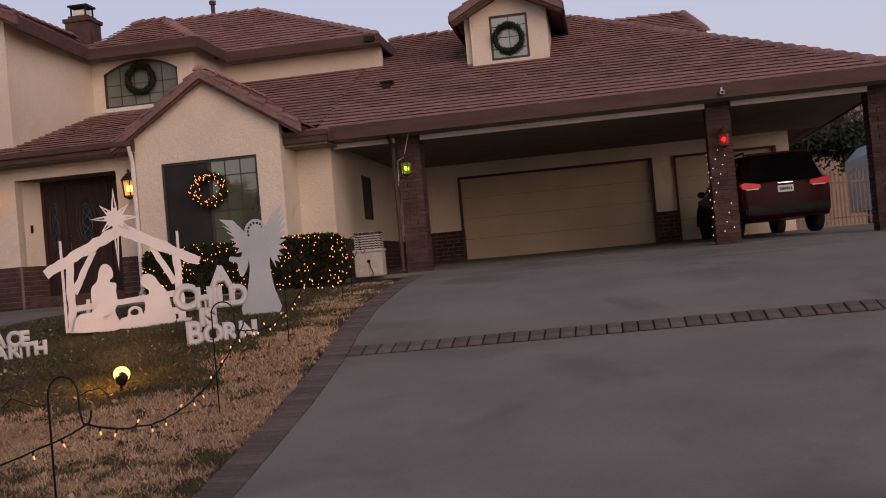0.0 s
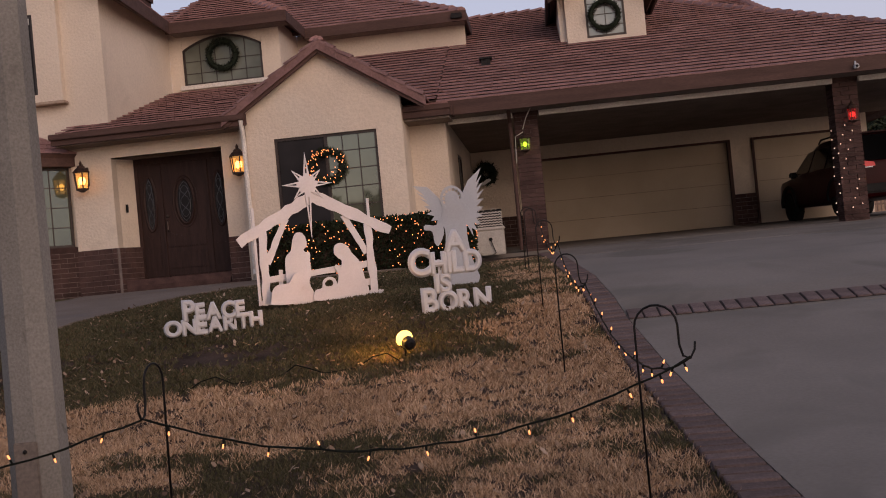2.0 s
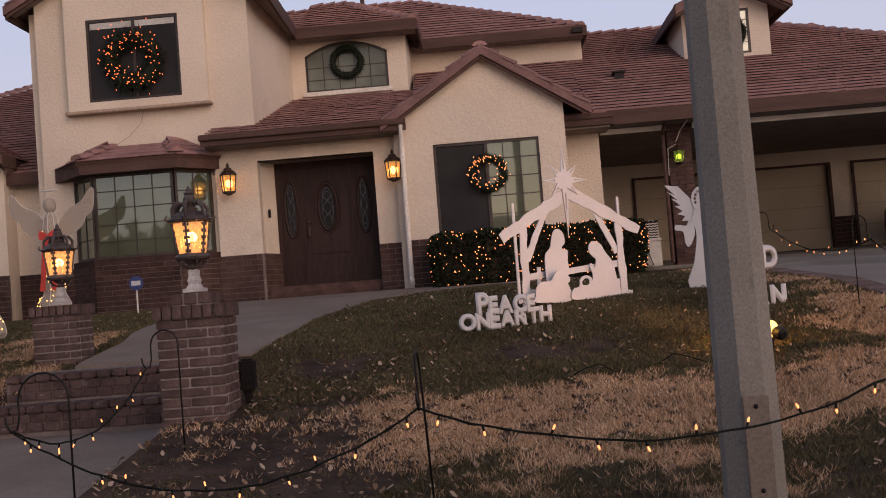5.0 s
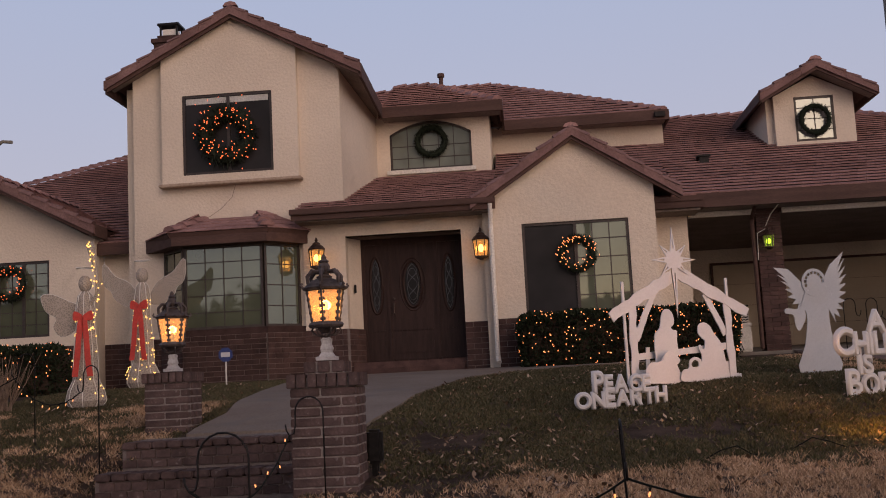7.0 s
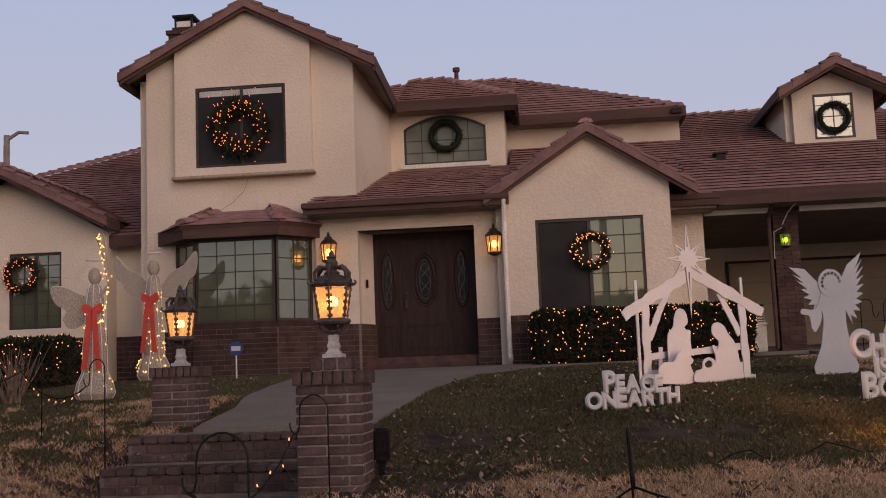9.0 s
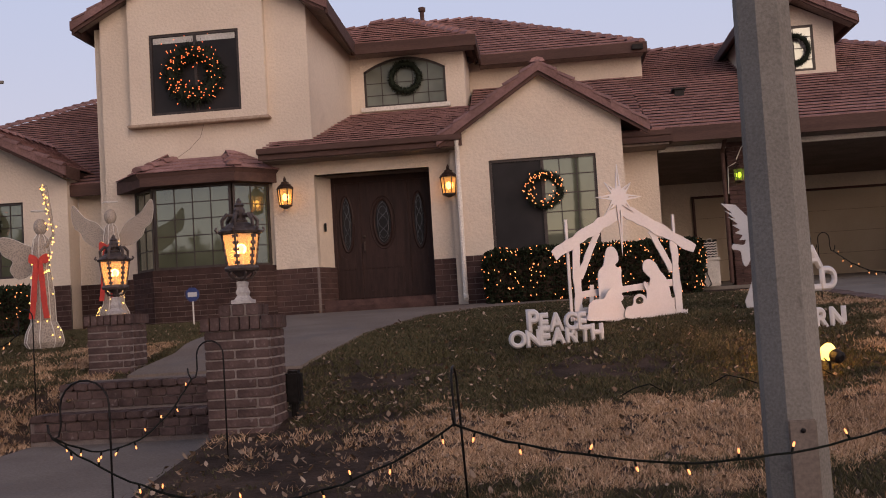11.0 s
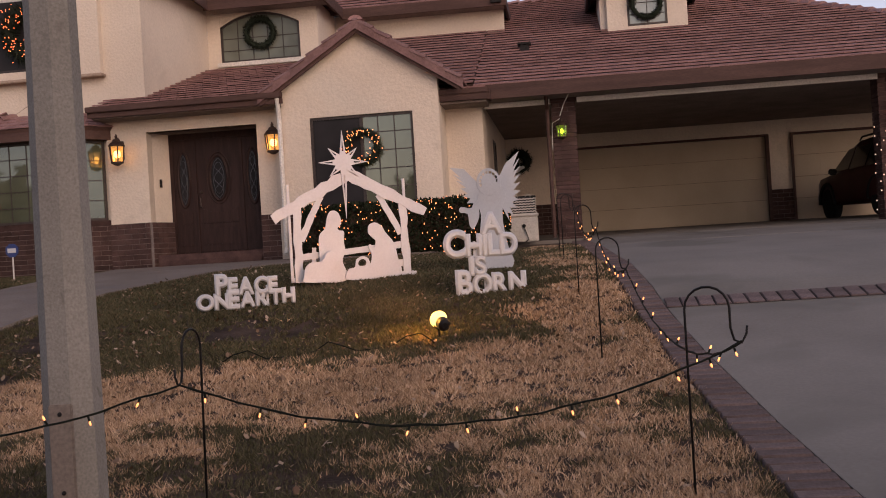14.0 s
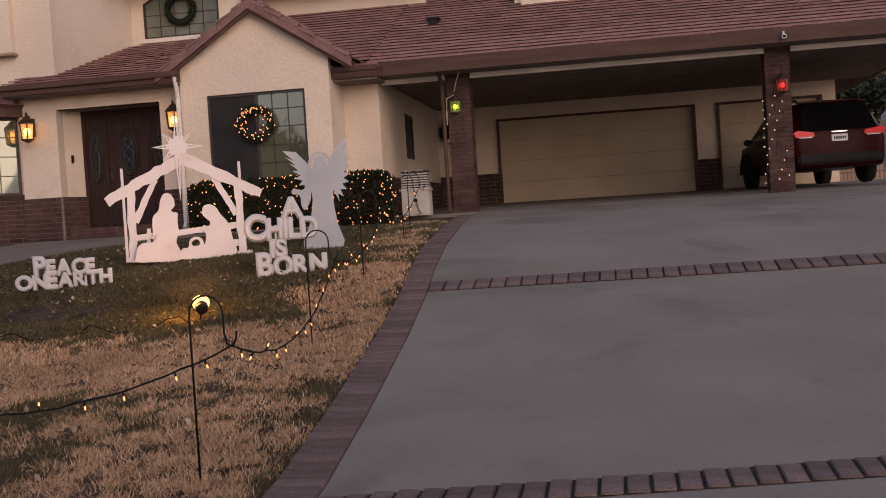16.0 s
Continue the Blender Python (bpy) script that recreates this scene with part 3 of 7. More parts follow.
def bricks_on(parent, a, b, z0, z1, out, course=0.1, length=0.29, proud=0.012, name="brick_facing", jitter=0.003, mat=BRICK, back=MORTAR, seed=1):
    """A brick face along a->b (plan): mortar backing with bricks standing proud of it, in running bond."""
    a, b, o = Vector((*a, 0)), Vector((*b, 0)), Vector((*out, 0)).normalized()
    d = (b - a).normalized()
    ln = (b - a).length
    rng = random.Random(seed)
    bm = fresh()
    c = [a + Vector((0, 0, z0)), b + Vector((0, 0, z0)), b + Vector((0, 0, z1)), a + Vector((0, 0, z1))]
    slab(bm, [p + o * 0.02 for p in c], 0.05, -o)
    face = part(name, bm, back, parent)
    verts, faces = [], []
    rows = max(1, round((z1 - z0) / course))
    h = (z1 - z0) / rows
    for r in range(rows):
        u = -length / 2 if r % 2 else 0.0
        while u < ln:
            p, q = max(u + 0.006, 0.004), min(u + length - 0.006, ln - 0.004)
            if q - p > 0.03:
                s = 0.02 + proud + rng.uniform(-jitter, jitter)
                k = len(verts)
                zz = (z0 + r * h + 0.006, z0 + (r + 1) * h - 0.006)
                for e in (0.015, s):
                    for uu, z in ((p, zz[0]), (q, zz[0]), (q, zz[1]), (p, zz[1])):
                        verts.append(a + d * uu + o * e + Vector((0, 0, z)))
                faces += [(k + 4, k + 5, k + 6, k + 7)] + [(k + i, k + (i + 1) % 4, k + 4 + (i + 1) % 4, k + 4 + i) for i in range(4)]
            u += length
    me = bpy.data.meshes.new("bricks")
    me.from_pydata(verts, [], faces)
    me.materials.append(mat)
    ob = new("bricks", me)
    ob.parent = face
    ob.matrix_parent_inverse = stands(face).inverted()
    tagged(ob, kind="stuff")
    return face


# windows
window(house, -13.92, -12.12, 5.44, 7.04, TB + 0.05, 2, 1, sash=-13.0, glass=PANE_DARK)
boxed("blind", (-13.85, -12.2, TB + 0.046, TB + 0.058, 6.86, 6.98), BLIND, house)
window(house, -10.24, -8.40, 5.93, 6.75, 23.25, 5, 3, arch=0.28, glass=PANE_ARCH)
bm = fresh()
for s in (-1, 1):
    pts = [(-9.32 + s * 0.92, 6.75), (-9.32 + s * 0.92, 7.04)]
    pts += [(-9.32 + s * 0.92 * k / 8, 6.755 + 0.28 * (1 - (k / 8) ** 2)) for k in range(1, 9)]
    prism(bm, pts if s > 0 else list(reversed(pts)), 23.21, 23.4)
part("spandrel", bm, STUCCO, house)
boxed("sill", (-10.32, -8.32, 23.12, 23.22, 5.83, 5.93), STUCCO_TRIM, house, bevel=0.01)
window(house, -7.39, -5.42, 2.30, 4.02, GYW + 0.06, 6, 5, True, sash=-6.41)
window(house, -18.05, -16.95, 2.49, 4.03, 20.56, 4, 6, sash=-17.5)
window(house, 0.0, 0.9, 2.75, 3.75, 0, 1, 1, glass=PANE_DARK, turn=Matrix.Translation((-4.22, 23.104, 0)) @ pose(0, 0, 0, 0, 0, 90))
# bay window
BY = 19.42
bay = window(house, -13.80, -12.28, 2.38, 3.96, BY, 4, 5)
side = math.degrees(math.atan2(20.0 - BY, 0.56))
window(house, 0.0, 0.80, 2.38, 3.96, 0, 2, 4, turn=Matrix.Translation((-12.27, BY, 0)) @ pose(0, 0, 0, 0, 0, side))
window(house, -0.80, 0.0, 2.38, 3.96, 0, 2, 4, turn=Matrix.Translation((-13.81, BY, 0)) @ pose(0, 0, 0, 0, 0, -side))
bm = fresh()
prism(bm, [(-14.5, 20.0), (-13.86, BY - 0.05), (-12.22, BY - 0.05), (-11.58, 20.0)], 2.26, 2.38, "xy")
part("sill", bm, BRICK, house)
bm = fresh()
prism(bm, [(-14.75, 20.0), (-13.95, BY - 0.28), (-12.13, BY - 0.28), (-11.42, 20.0)], 3.96, 4.20, "xy")
part("fascia", bm, FASCIA, house)
roof_plane(house, (-13.98, BY - 0.31, 4.20), (1, 0, 0), (0, 1, 0.42), [(0, 0), (1.88, 0), (1.5, 0.95), (0.38, 0.95)], row=0.24, butt=0.03)
roof_plane(house, (-12.10, BY - 0.31, 4.20), (0.74, 0.9, 0), (-0.42, 0.8, 0.5), [(0, 0), (1.16, 0), (0.75, 0.95), (0, 0.95)], row=0.24, butt=0.03)
roof_plane(house, (-14.75, 20.0, 4.20), (0.74, -0.9, 0), (0.42, 0.8, 0.5), [(0, 0), (1.16, 0), (1.16, 0.95), (0.4, 0.95)], row=0.24, butt=0.03)
ridge_caps(house, (-12.10, BY - 0.31, 4.26), (-12.48, 20.0, 4.60), 0.3)
ridge_caps(house, (-13.98, BY - 0.31, 4.26), (-13.60, 20.0, 4.60), 0.3)
bricks_on(house, (-14.45, 19.98), (-13.83, BY - 0.03), 1.3, 2.26, (-0.7, -0.7), seed=2)
bricks_on(house, (-13.84, BY - 0.03), (-12.24, BY - 0.03), 1.3, 2.26, (0, -1), seed=3)
bricks_on(house, (-12.24, BY - 0.03), (-11.62, 19.9), 1.3, 2.26, (0.7, -0.7), seed=4)
# brick base
for n, (p, q, o) in enumerate((((TX0, TY), (-14.45, TY), (0, -1)), ((-11.62, 19.89), (-10.80, 19.89), (0, -1)), ((-10.78, 19.89), (-10.58, 20.55), (1, 0.2)), ((-8.55, 19.89), (GX0, 19.89), (0, -1)),
                               ((GX0, GYW), (GX1, GYW), (0, -1)), ((GX1, GYW), (GX1, 20.5), (1, 0)), ((GX1, 20.5), (-4.2, 20.5), (0, -1)), ((-4.2, 20.5), (-4.2, 27.6), (1, 0)),
                               ((-23, 20.5), (-16.0, 20.5), (0, -1)), ((-16.0, 21.0), (TX0, 21.0), (0, -1)))):
    bricks_on(house, p, q, 1.25, 2.28, o, seed=10 + n)
bricks_on(house, (-4.2, 27.62), (-2.55, 27.62), 1.5, 2.44, (0, -1), seed=31)
bricks_on(house, (2.46, 27.62), (3.0, 27.62), 1.5, 2.44, (0, -1), seed=32)

# front door
door = new("front_door")
door.parent = house
door.matrix_parent_inverse = house.matrix_basis.inverted()


def door_part(name, bm, mat, label=""):
    ob = new(name, mesh_of(bm, name, mat))
    ob.parent = door
    if label:
        tagged(ob, label)
    return ob


DY = 20.6
bm = fresh()
for d in ((-10.60, -10.52, 1.62, 4.05), (-8.66, -8.56, 1.62, 4.05), (-10.10, -10.04, 1.62, 3.93), (-9.14, -9.08, 1.62, 3.93), (-10.52, -8.66, 3.93, 4.05)):
    box(bm, d[0], d[1], DY - 0.05, DY + 0.08, d[2], d[3])
door_part("door_frame", bm, DOORWOOD)


LEADING = surface("lead_came", (0.05, 0.05, 0.052), (0.10, 0.10, 0.104), 9, 0.35, 0.7, fine=60, relief=0.1)


def carved_leaf(name, x0, x1, glass):
    """A door leaf or sidelight: slab, raised mouldings and a leaded glass with its surround."""
    m, w = (x0 + x1) / 2, (x1 - x0)
    bm = fresh()
    box(bm, x0, x1, DY - 0.02, DY + 0.04, 1.64, 3.93)
    door_part(name, bm, DOORWOOD)
    bm = fresh()
    box(bm, x0 + 0.07, x1 - 0.07, DY - 0.036, DY - 0.021, 1.78, 2.12, bevel=0.012)
    pts = [(x0 + 0.07, 2.22), (x1 - 0.07, 2.22), (x1 - 0.07, 2.52)] + [(m + (w / 2 - 0.07) * (1 - k / 6), 2.52 - 0.10 * math.sin(math.pi * k / 12)) for k in range(1, 12)] + [(x0 + 0.07, 2.52)]
    prism(bm, pts, DY - 0.036, DY - 0.021)
    door_part("raised_panel", bm, DOORWOOD)
    cx, cz, rx, rz = m, 3.12, *glass
    bm = fresh()
    ring = [(math.cos(2 * math.pi * k / 28), math.sin(2 * math.pi * k / 28)) for k in range(29)]
    tube(bm, [(cx + (rx + 0.03) * c, DY - 0.03, cz + (rz + 0.03) * s) for c, s in ring], 0.028, 5)
    tube(bm, [(cx + (rx + 0.10) * c, DY - 0.022, cz + (rz + 0.10) * s) for c, s in ring], 0.014, 5) if w > 0.6 else None
    door_part("moulding", bm, DOORWOOD)
    bm = fresh()
    prism(bm, [(cx + rx * c, cz + rz * s) for c, s in ring[:-1]], DY - 0.032, DY - 0.021)
    door_part("pane", bm, PANE_DARK)
    bm = fresh()
    for s in (-1, 1):
        tube(bm, [(cx + s * rx * 0.6 * math.sin(math.pi * 3 * k / 24), DY - 0.036, cz - rz * 0.95 + 2 * rz * 0.95 * k / 24) for k in range(25)], 0.009, 4)
    tube(bm, [(cx + rx * 0.75 * c, DY - 0.036, cz + rz * 0.75 * s) for c, s in ring], 0.007, 4)
    door_part("leading", bm, LEADING)


carved_leaf("door_leaf", -10.04, -9.14, (0.15, 0.42))
carved_leaf("sidelight", -10.52, -10.10, (0.09, 0.52))
carved_leaf("sidelight", -9.08, -8.66, (0.09, 0.52))
bm = fresh()
tube(bm, [(-9.97, DY - 0.03, 2.55), (-9.97, DY - 0.09, 2.57), (-9.97, DY - 0.09, 2.73), (-9.97, DY - 0.03, 2.75)], 0.012)
ball(bm, (-9.97, DY - 0.035, 2.85), 0.03)
door_part("door_handle", bm, BRONZE)
boxed("threshold", (-10.75, -8.55, 20.0, 20.62, 1.3, 1.62), BRICK, house)
boxed("step", (-10.55, -8.60, 19.95, 20.05, 1.3, 1.50), BRICK, house)
boxed("doorbell", (-10.70, -10.66, 20.24, 20.28, 2.98, 3.14), BLACK, house)
# garage doors
for x0, x1 in ((-2.58, 2.40), (3.05, 5.50)):
    gd = new("garage_door")
    gd.parent = house
    gd.matrix_parent_inverse = house.matrix_basis.inverted()
    for k in range(4):
        z0 = 1.64 + 0.5475 * k
        bm = fresh()
        box(bm, x0, x1, 27.70, 27.74, z0 + 0.004, z0 + 0.5435)
        n = round((x1 - x0) / 0.61)
        for j in range(n):
            a = x0 + (x1 - x0) * j / n
            box(bm, a + 0.05, a + (x1 - x0) / n - 0.05, 27.692, 27.702, z0 + 0.07, z0 + 0.4775, bevel=0.004)
        ob = new("door_section", mesh_of(bm, "door_section", GARAGE))
        ob.parent = gd
    boxed("door_trim", [(x0 - 0.05, x0 + 0.01, 27.55, 27.70, 1.60, 3.85), (x1 - 0.01, x1 + 0.07, 27.55, 27.70, 1.60, 3.85), (x0 + 0.01, x1 - 0.01, 27.55, 27.70, 3.80, 3.85)], FASCIA, house)
boxed("door_lining", (-2.6, 2.52, 27.83, 27.86, 1.4, 3.9), FASCIA, house)
boxed("door_lining", (2.93, 5.62, 27.83, 27.86, 1.4, 3.9), FASCIA, house)
boxed("door_lining", (-10.9, -8.4, 20.70, 20.73, 1.2, 4.25), FASCIA, house)
# carport ceiling, beams, columns
boxed("ceiling", (-4.2, 6.7, 20.55, 27.60, 4.20, 4.26), SOFFIT, house)
boxed("soffit", (-5.0, 6.72, 20.12, 20.55, 4.20, 4.23), SOFFIT, house)
boxed("beam", (-4.2, 6.7, 20.68, 20.98, 4.16, 4.199), FASCIA, house)
for a, b in ((-4.15, -2.88), (-2.36, 3.24), (3.73, 6.24)):
    boxed("beam_trim", (a, b, 20.60, 20.68, 4.09, 4.19), STUCCO_TRIM, house)
eave(house, (-4.25, 20.06, 4.46), (6.75, 20.06, 4.46), 0.27)
eave(house, (6.75, 20.02, 4.46), (6.75, 37.0, 4.46), 0.27, out=(1, 0, 0))
eave(house, (-5.05, 19.70, 4.36), (-4.02, 19.70, 4.36), 0.20)
eave(house, (-4.02, 19.72, 4.36), (-4.02, 20.1, 4.36), 0.20, out=(1, 0, 0))
boxed("gutter", (-5.0, -4.0, 19.62, 19.71, 4.28, 4.38), FASCIA, house, bevel=0.01)
boxed("soffit", (-5.0, -4.05, 19.74, 20.5, 4.12, 4.16), SOFFIT, house)
for x in (-2.86, 3.25, 6.25):
    col = new("column")
    col.parent = house
    col.matrix_parent_inverse = house.matrix_basis.inverted()
    z0 = gz(20.95) - 0.05
    bm = fresh()
    box(bm, x + 0.03, x + 0.44, 20.73, 21.14, z0, 4.2)
    core = new("core", mesh_of(bm, "core", MORTAR))
    core.parent = col
    verts, faces = [], []
    rng = random.Random(int(x * 10))
    rows = 33
    h = (4.19 - z0) / rows
    for r in range(rows):
        for (ax, ay), (dx, dy) in (((x, 20.7), (1, 0)), ((x + 0.47, 20.7), (0, 1)), ((x + 0.47, 21.17), (-1, 0)), ((x, 21.17), (0, -1))):
            cut = 0.15 if r % 2 else 0.31
            for u0, u1 in ((0.0, cut), (cut, 0.47)):
                e = rng.uniform(0, 0.008)
                k = len(verts)
                for depth in (e, 0.05):
                    for u, z in ((u0 + 0.005, z0 + r * h + 0.005), (u1 - 0.005, z0 + r * h + 0.005), (u1 - 0.005, z0 + (r + 1) * h - 0.005), (u0 + 0.005, z0 + (r + 1) * h - 0.005)):
                        verts.append((ax + dx * u - dy * depth, ay + dy * u + dx * depth, z))
                faces += [(k, k + 1, k + 2, k + 3)] + [(k + i, k + 4 + i, k + 4 + (i + 1) % 4, k + (i + 1) % 4) for i in range(4)]
    me = bpy.data.meshes.new("bricks")
    me.from_pydata(verts, [], faces)
    me.materials.append(BRICK)
    ob = new("bricks", me)
    ob.parent = col
    tagged(ob, kind="stuff")
# fascias of the other roofs
eave(house, (-11.7, 19.36, 4.54), (-7.85, 19.36, 4.54), 0.22)
boxed("gutter", (-11.72, -7.86, 19.24, 19.36, 4.42, 4.53), FASCIA, house, bevel=0.012)
boxed("soffit", (-11.65, -7.92, 19.40, 19.89, 4.30, 4.34), SOFFIT, house)
eave(house, (-10.4, 22.66, 7.26), (-7.70, 22.66, 7.26), 0.24)
eave(house, (-7.70, 22.62, 7.26), (-7.70, 24.6, 7.26), 0.24, out=(1, 0, 0))
eave(house, (-7.70, 24.56, 7.24), (-3.85, 24.56, 7.24), 0.24)
eave(house, (-3.85, 24.52, 7.24), (-3.85, 32, 7.24), 0.24, out=(1, 0, 0))
boxed("soffit", (-10.35, -7.72, 22.66, 23.2, 7.05, 7.08), SOFFIT, house)
boxed("soffit", (-7.72, -3.87, 24.6, 25.1, 7.03, 7.06), SOFFIT, house)
boxed("gutter_end", (-4.15, -3.9, 24.42, 24.56, 7.06, 7.18), BLACK, house, bevel=0.01)
eave(house, (-10.35, 19.72, 7.41), (-10.35, 22.66, 7.30), 0.28, out=(1, 0, 0))
bm = fresh()
slab(bm, [(-10.39, 19.76, 7.27), (-10.39, 23.2, 7.15), (-10.6, 23.2, 7.22), (-10.84, 20.0, 7.46), (-10.84, 19.76, 7.46)], 0.03)
part("soffit", bm, SOFFIT, house)


def rake(a, peak, b, y, high=0.16, deep=0.07):
    """Barge boards of a gable."""
    for p, q in ((a, peak), (peak, b)):
        bm = fresh()
        prism(bm, [(p[0], p[1] - high - 0.07), (q[0], q[1] - high - 0.07), (q[0], q[1] - high + 0.02), (p[0], p[1] - high + 0.02)], y - deep + 0.025, y)
        part("barge_board", bm, FASCIA, house)
        low, top = (p, q) if p[1] < q[1] else (q, p)
        n = max(3, round(math.hypot(top[0] - low[0], top[1] - low[1]) / 0.36))
        bm = fresh()
        for k in range(n):
            f, g = k / n - 0.02, (k + 1) / n
            e, h = (low[0] + (top[0] - low[0]) * f, low[1] + (top[1] - low[1]) * f), (low[0] + (top[0] - low[0]) * g, low[1] + (top[1] - low[1]) * g)
            prism(bm, [(e[0], e[1] - high), (h[0], h[1] - high), h, (e[0], e[1] + 0.02)], y - deep - 0.012 * (1 + k % 2), y - 0.002)
        tagged(part("rake_tiles", bm, RAKE, house), kind="stuff")
    ridge_caps(house, (a[0], y + 0.02, a[1] + 0.02), (peak[0], y + 0.02, peak[1] + 0.02), 0.36, 0.12, RAKE)
    ridge_caps(house, (b[0], y + 0.02, b[1] + 0.02), (peak[0], y + 0.02, peak[1] + 0.02), 0.36, 0.12, RAKE)


rake((-15.38, 7.41), (-12.86, 8.74), (-10.36, 7.41), 19.74)
rake((-8.28, 4.51), (-6.37, 5.75), (-4.46, 4.51), 19.34)
rake((-20.3, 4.62), (-18.0, 5.74), (-15.85, 4.62), 20.08)
bm = fresh()
for p, q in (((-15.34, 7.27), (-12.86, 8.60)), ((-12.86, 8.60), (-10.84, 7.50))):
    slab(bm, [(p[0], 19.745, p[1]), (q[0], 19.745, q[1]), (q[0], TY, q[1]), (p[0], TY, p[1])], 0.02)
part("soffit", bm, SOFFIT, house)
eave(house, (-15.38, 27, 7.40), (-15.38, 19.74, 7.40), 0.24, out=(-1, 0, 0))
eave(house, (-23.0, 20.66, 4.32), (-14.98, 20.66, 4.32), 0.24)
eave(house, (-15.86, 20.1, 4.64), (-15.86, 20.7, 4.64), 0.24, out=(1, 0, 0))
# dormer
dx0, dx1, dyf = -1.53, 0.24, 24.0
wall(house, (dx0, dyf), (dx1, dyf), 5.75, 7.22, 0.15, holes=[(0.45, 1.33, 6.15, 7.18)])
wall(house, (dx0, 27.5), (dx0, dyf + 0.154), 5.75, 7.22, 0.15, side=-1)
wall(house, (dx1, dyf + 0.154), (dx1, 27.5), 5.75, 7.22, 0.15)
bm = fresh()
prism(bm, [(dx0, 7.22), (dx1, 7.22), (-0.645, 7.66)], dyf, dyf + 0.15)
part("gable_wall", bm, STUCCO, house)
window(house, dx0 + 0.45, dx0 + 1.33, 6.15, 7.18, dyf + 0.03, 2, 4, glass=PANE_BRIGHT)
boxed("sill", (dx0 - 0.05, dx1 + 0.05, dyf - 0.06, dyf, 5.93, 6.02), STUCCO_TRIM, house, bevel=0.01)
for s, along in ((1, (0, 1, 0)), (-1, (0, 1, 0))):
    x = -0.645 + s * 1.24
    roof_plane(house, (x, 23.55, 7.20), along, (-s, 0, 0.53), [(0, 0), (4.2, 0), (4.2, 1.24 * 1.132), (0, 1.24 * 1.132)])
rake((-1.90, 7.20), (-0.645, 7.88), (0.61, 7.20), 23.55, 0.15)
ridge_caps(house, (-0.645, 23.5, 7.90), (-0.645, 27.5, 7.90))
for s in (-1, 1):
    eave(house, (-0.645 + s * 1.26, 23.5, 7.2), (-0.645 + s * 1.26, 27, 7.2), 0.18, out=(s, 0, 0))
bm = fresh()
for p, q in (((-1.9, 7.06), (-0.645, 7.72)), ((-0.645, 7.72), (0.6, 7.06))):
    slab(bm, [(p[0], 23.55, p[1]), (q[0], 23.55, q[1]), (q[0], 24.0, q[1]), (p[0], 24.0, p[1])], 0.02)
part("soffit", bm, SOFFIT, house)
# roof fittings, downspouts, chimney
boxed("roof_vent", [(-3.48, -3.28, 22.80, 23.0, 5.55, 5.72), (-3.52, -3.24, 22.76, 23.04, 5.72, 5.76)], BLACK, house)
bm = fresh()
lathe(bm, [(0.06, 0), (0.06, 0.5), (0.10, 0.52), (0.10, 0.62)], (-9.4, 28.7, 9.1), 10)
part("vent_pipe", bm, FASCIA, house)
bm = fresh()
tube(bm, [(-7.95, 19.30, 4.45), (-7.95, 19.38, 4.2), (-7.96, 19.44, 4.05), (-7.96, 19.44, 1.6), (-7.94, 19.30, 1.48)], 0.045, 8)
part("downspout", bm, STUCCO_TRIM, house, "white metal downspout")
bm = fresh()
tube(bm, [(-2.94, 20.12, 4.3), (-2.94, 20.68, 4.0), (-2.94, 20.68, 1.5)], 0.04, 8)
part("downspout", bm, FASCIA, house)


def chimney(x, y, z0, z1, w):
    """A brick stack with a stepped crown and a sheet metal cap on four legs."""
    chim = new("chimney")
    chim.parent = house
    chim.matrix_parent_inverse = house.matrix_basis.inverted()
    h = w / 2
    legs = [(x + a * h * 0.6 - 0.02, x + a * h * 0.6 + 0.02, y + b * h * 0.6 - 0.02, y + b * h * 0.6 + 0.02, z1, z1 + 0.26) for a in (-1, 1) for b in (-1, 1)]
    for name, dims, mat in (("stack", [(x - h, x + h, y - h, y + h, z0, z1 - 0.2)], BRICK), ("crown", [(x - h - 0.05, x + h + 0.05, y - h - 0.05, y + h + 0.05, z1 - 0.2, z1 - 0.1), (x - h * 0.8, x + h * 0.8, y - h * 0.8, y + h * 0.8, z1 - 0.1, z1)], BRICK),
                            ("flue", [(x - h * 0.5, x + h * 0.5, y - h * 0.5, y + h * 0.5, z1, z1 + 0.18)], STUCCO_TRIM), ("cap", legs + [(x - h * 0.8, x + h * 0.8, y - h * 0.8, y + h * 0.8, z1 + 0.26, z1 + 0.31)], BLACK)):
        bm = fresh()
        for d in dims:
            box(bm, *d)
        ob = new(name, mesh_of(bm, name, mat))
        ob.parent = chim


chimney(-13.06, 28.0, 6.0, 9.55, 0.72)
chimney(-15.6, 24.3, 6.0, 9.80, 0.66)


# ---- lawn ----
def mat_grass(name, a, b, c):
    m, n, l, bs = material(name, 0.8)
    bs.inputs["Specular IOR Level"].default_value = 0.1
    g = n.new("ShaderNodeNewGeometry")
    r = ramp(n, [(0.0, a), (0.5, b), (1.0, c)])
    l.new(g.outputs["Random Per Island"], r.inputs[0])
    t = noise_tex(n, l, 0.9, 3)
    v = ramp(n, [(0.3, (0.75, 0.75, 0.75)), (0.7, (1.2, 1.2, 1.2))])
    l.new(t.outputs[0], v.inputs[0])
    l.new(mixed(n, l, r.outputs[0], v.outputs[0], 1.0, "MULTIPLY"), bs.inputs["Base Color"])
    return m


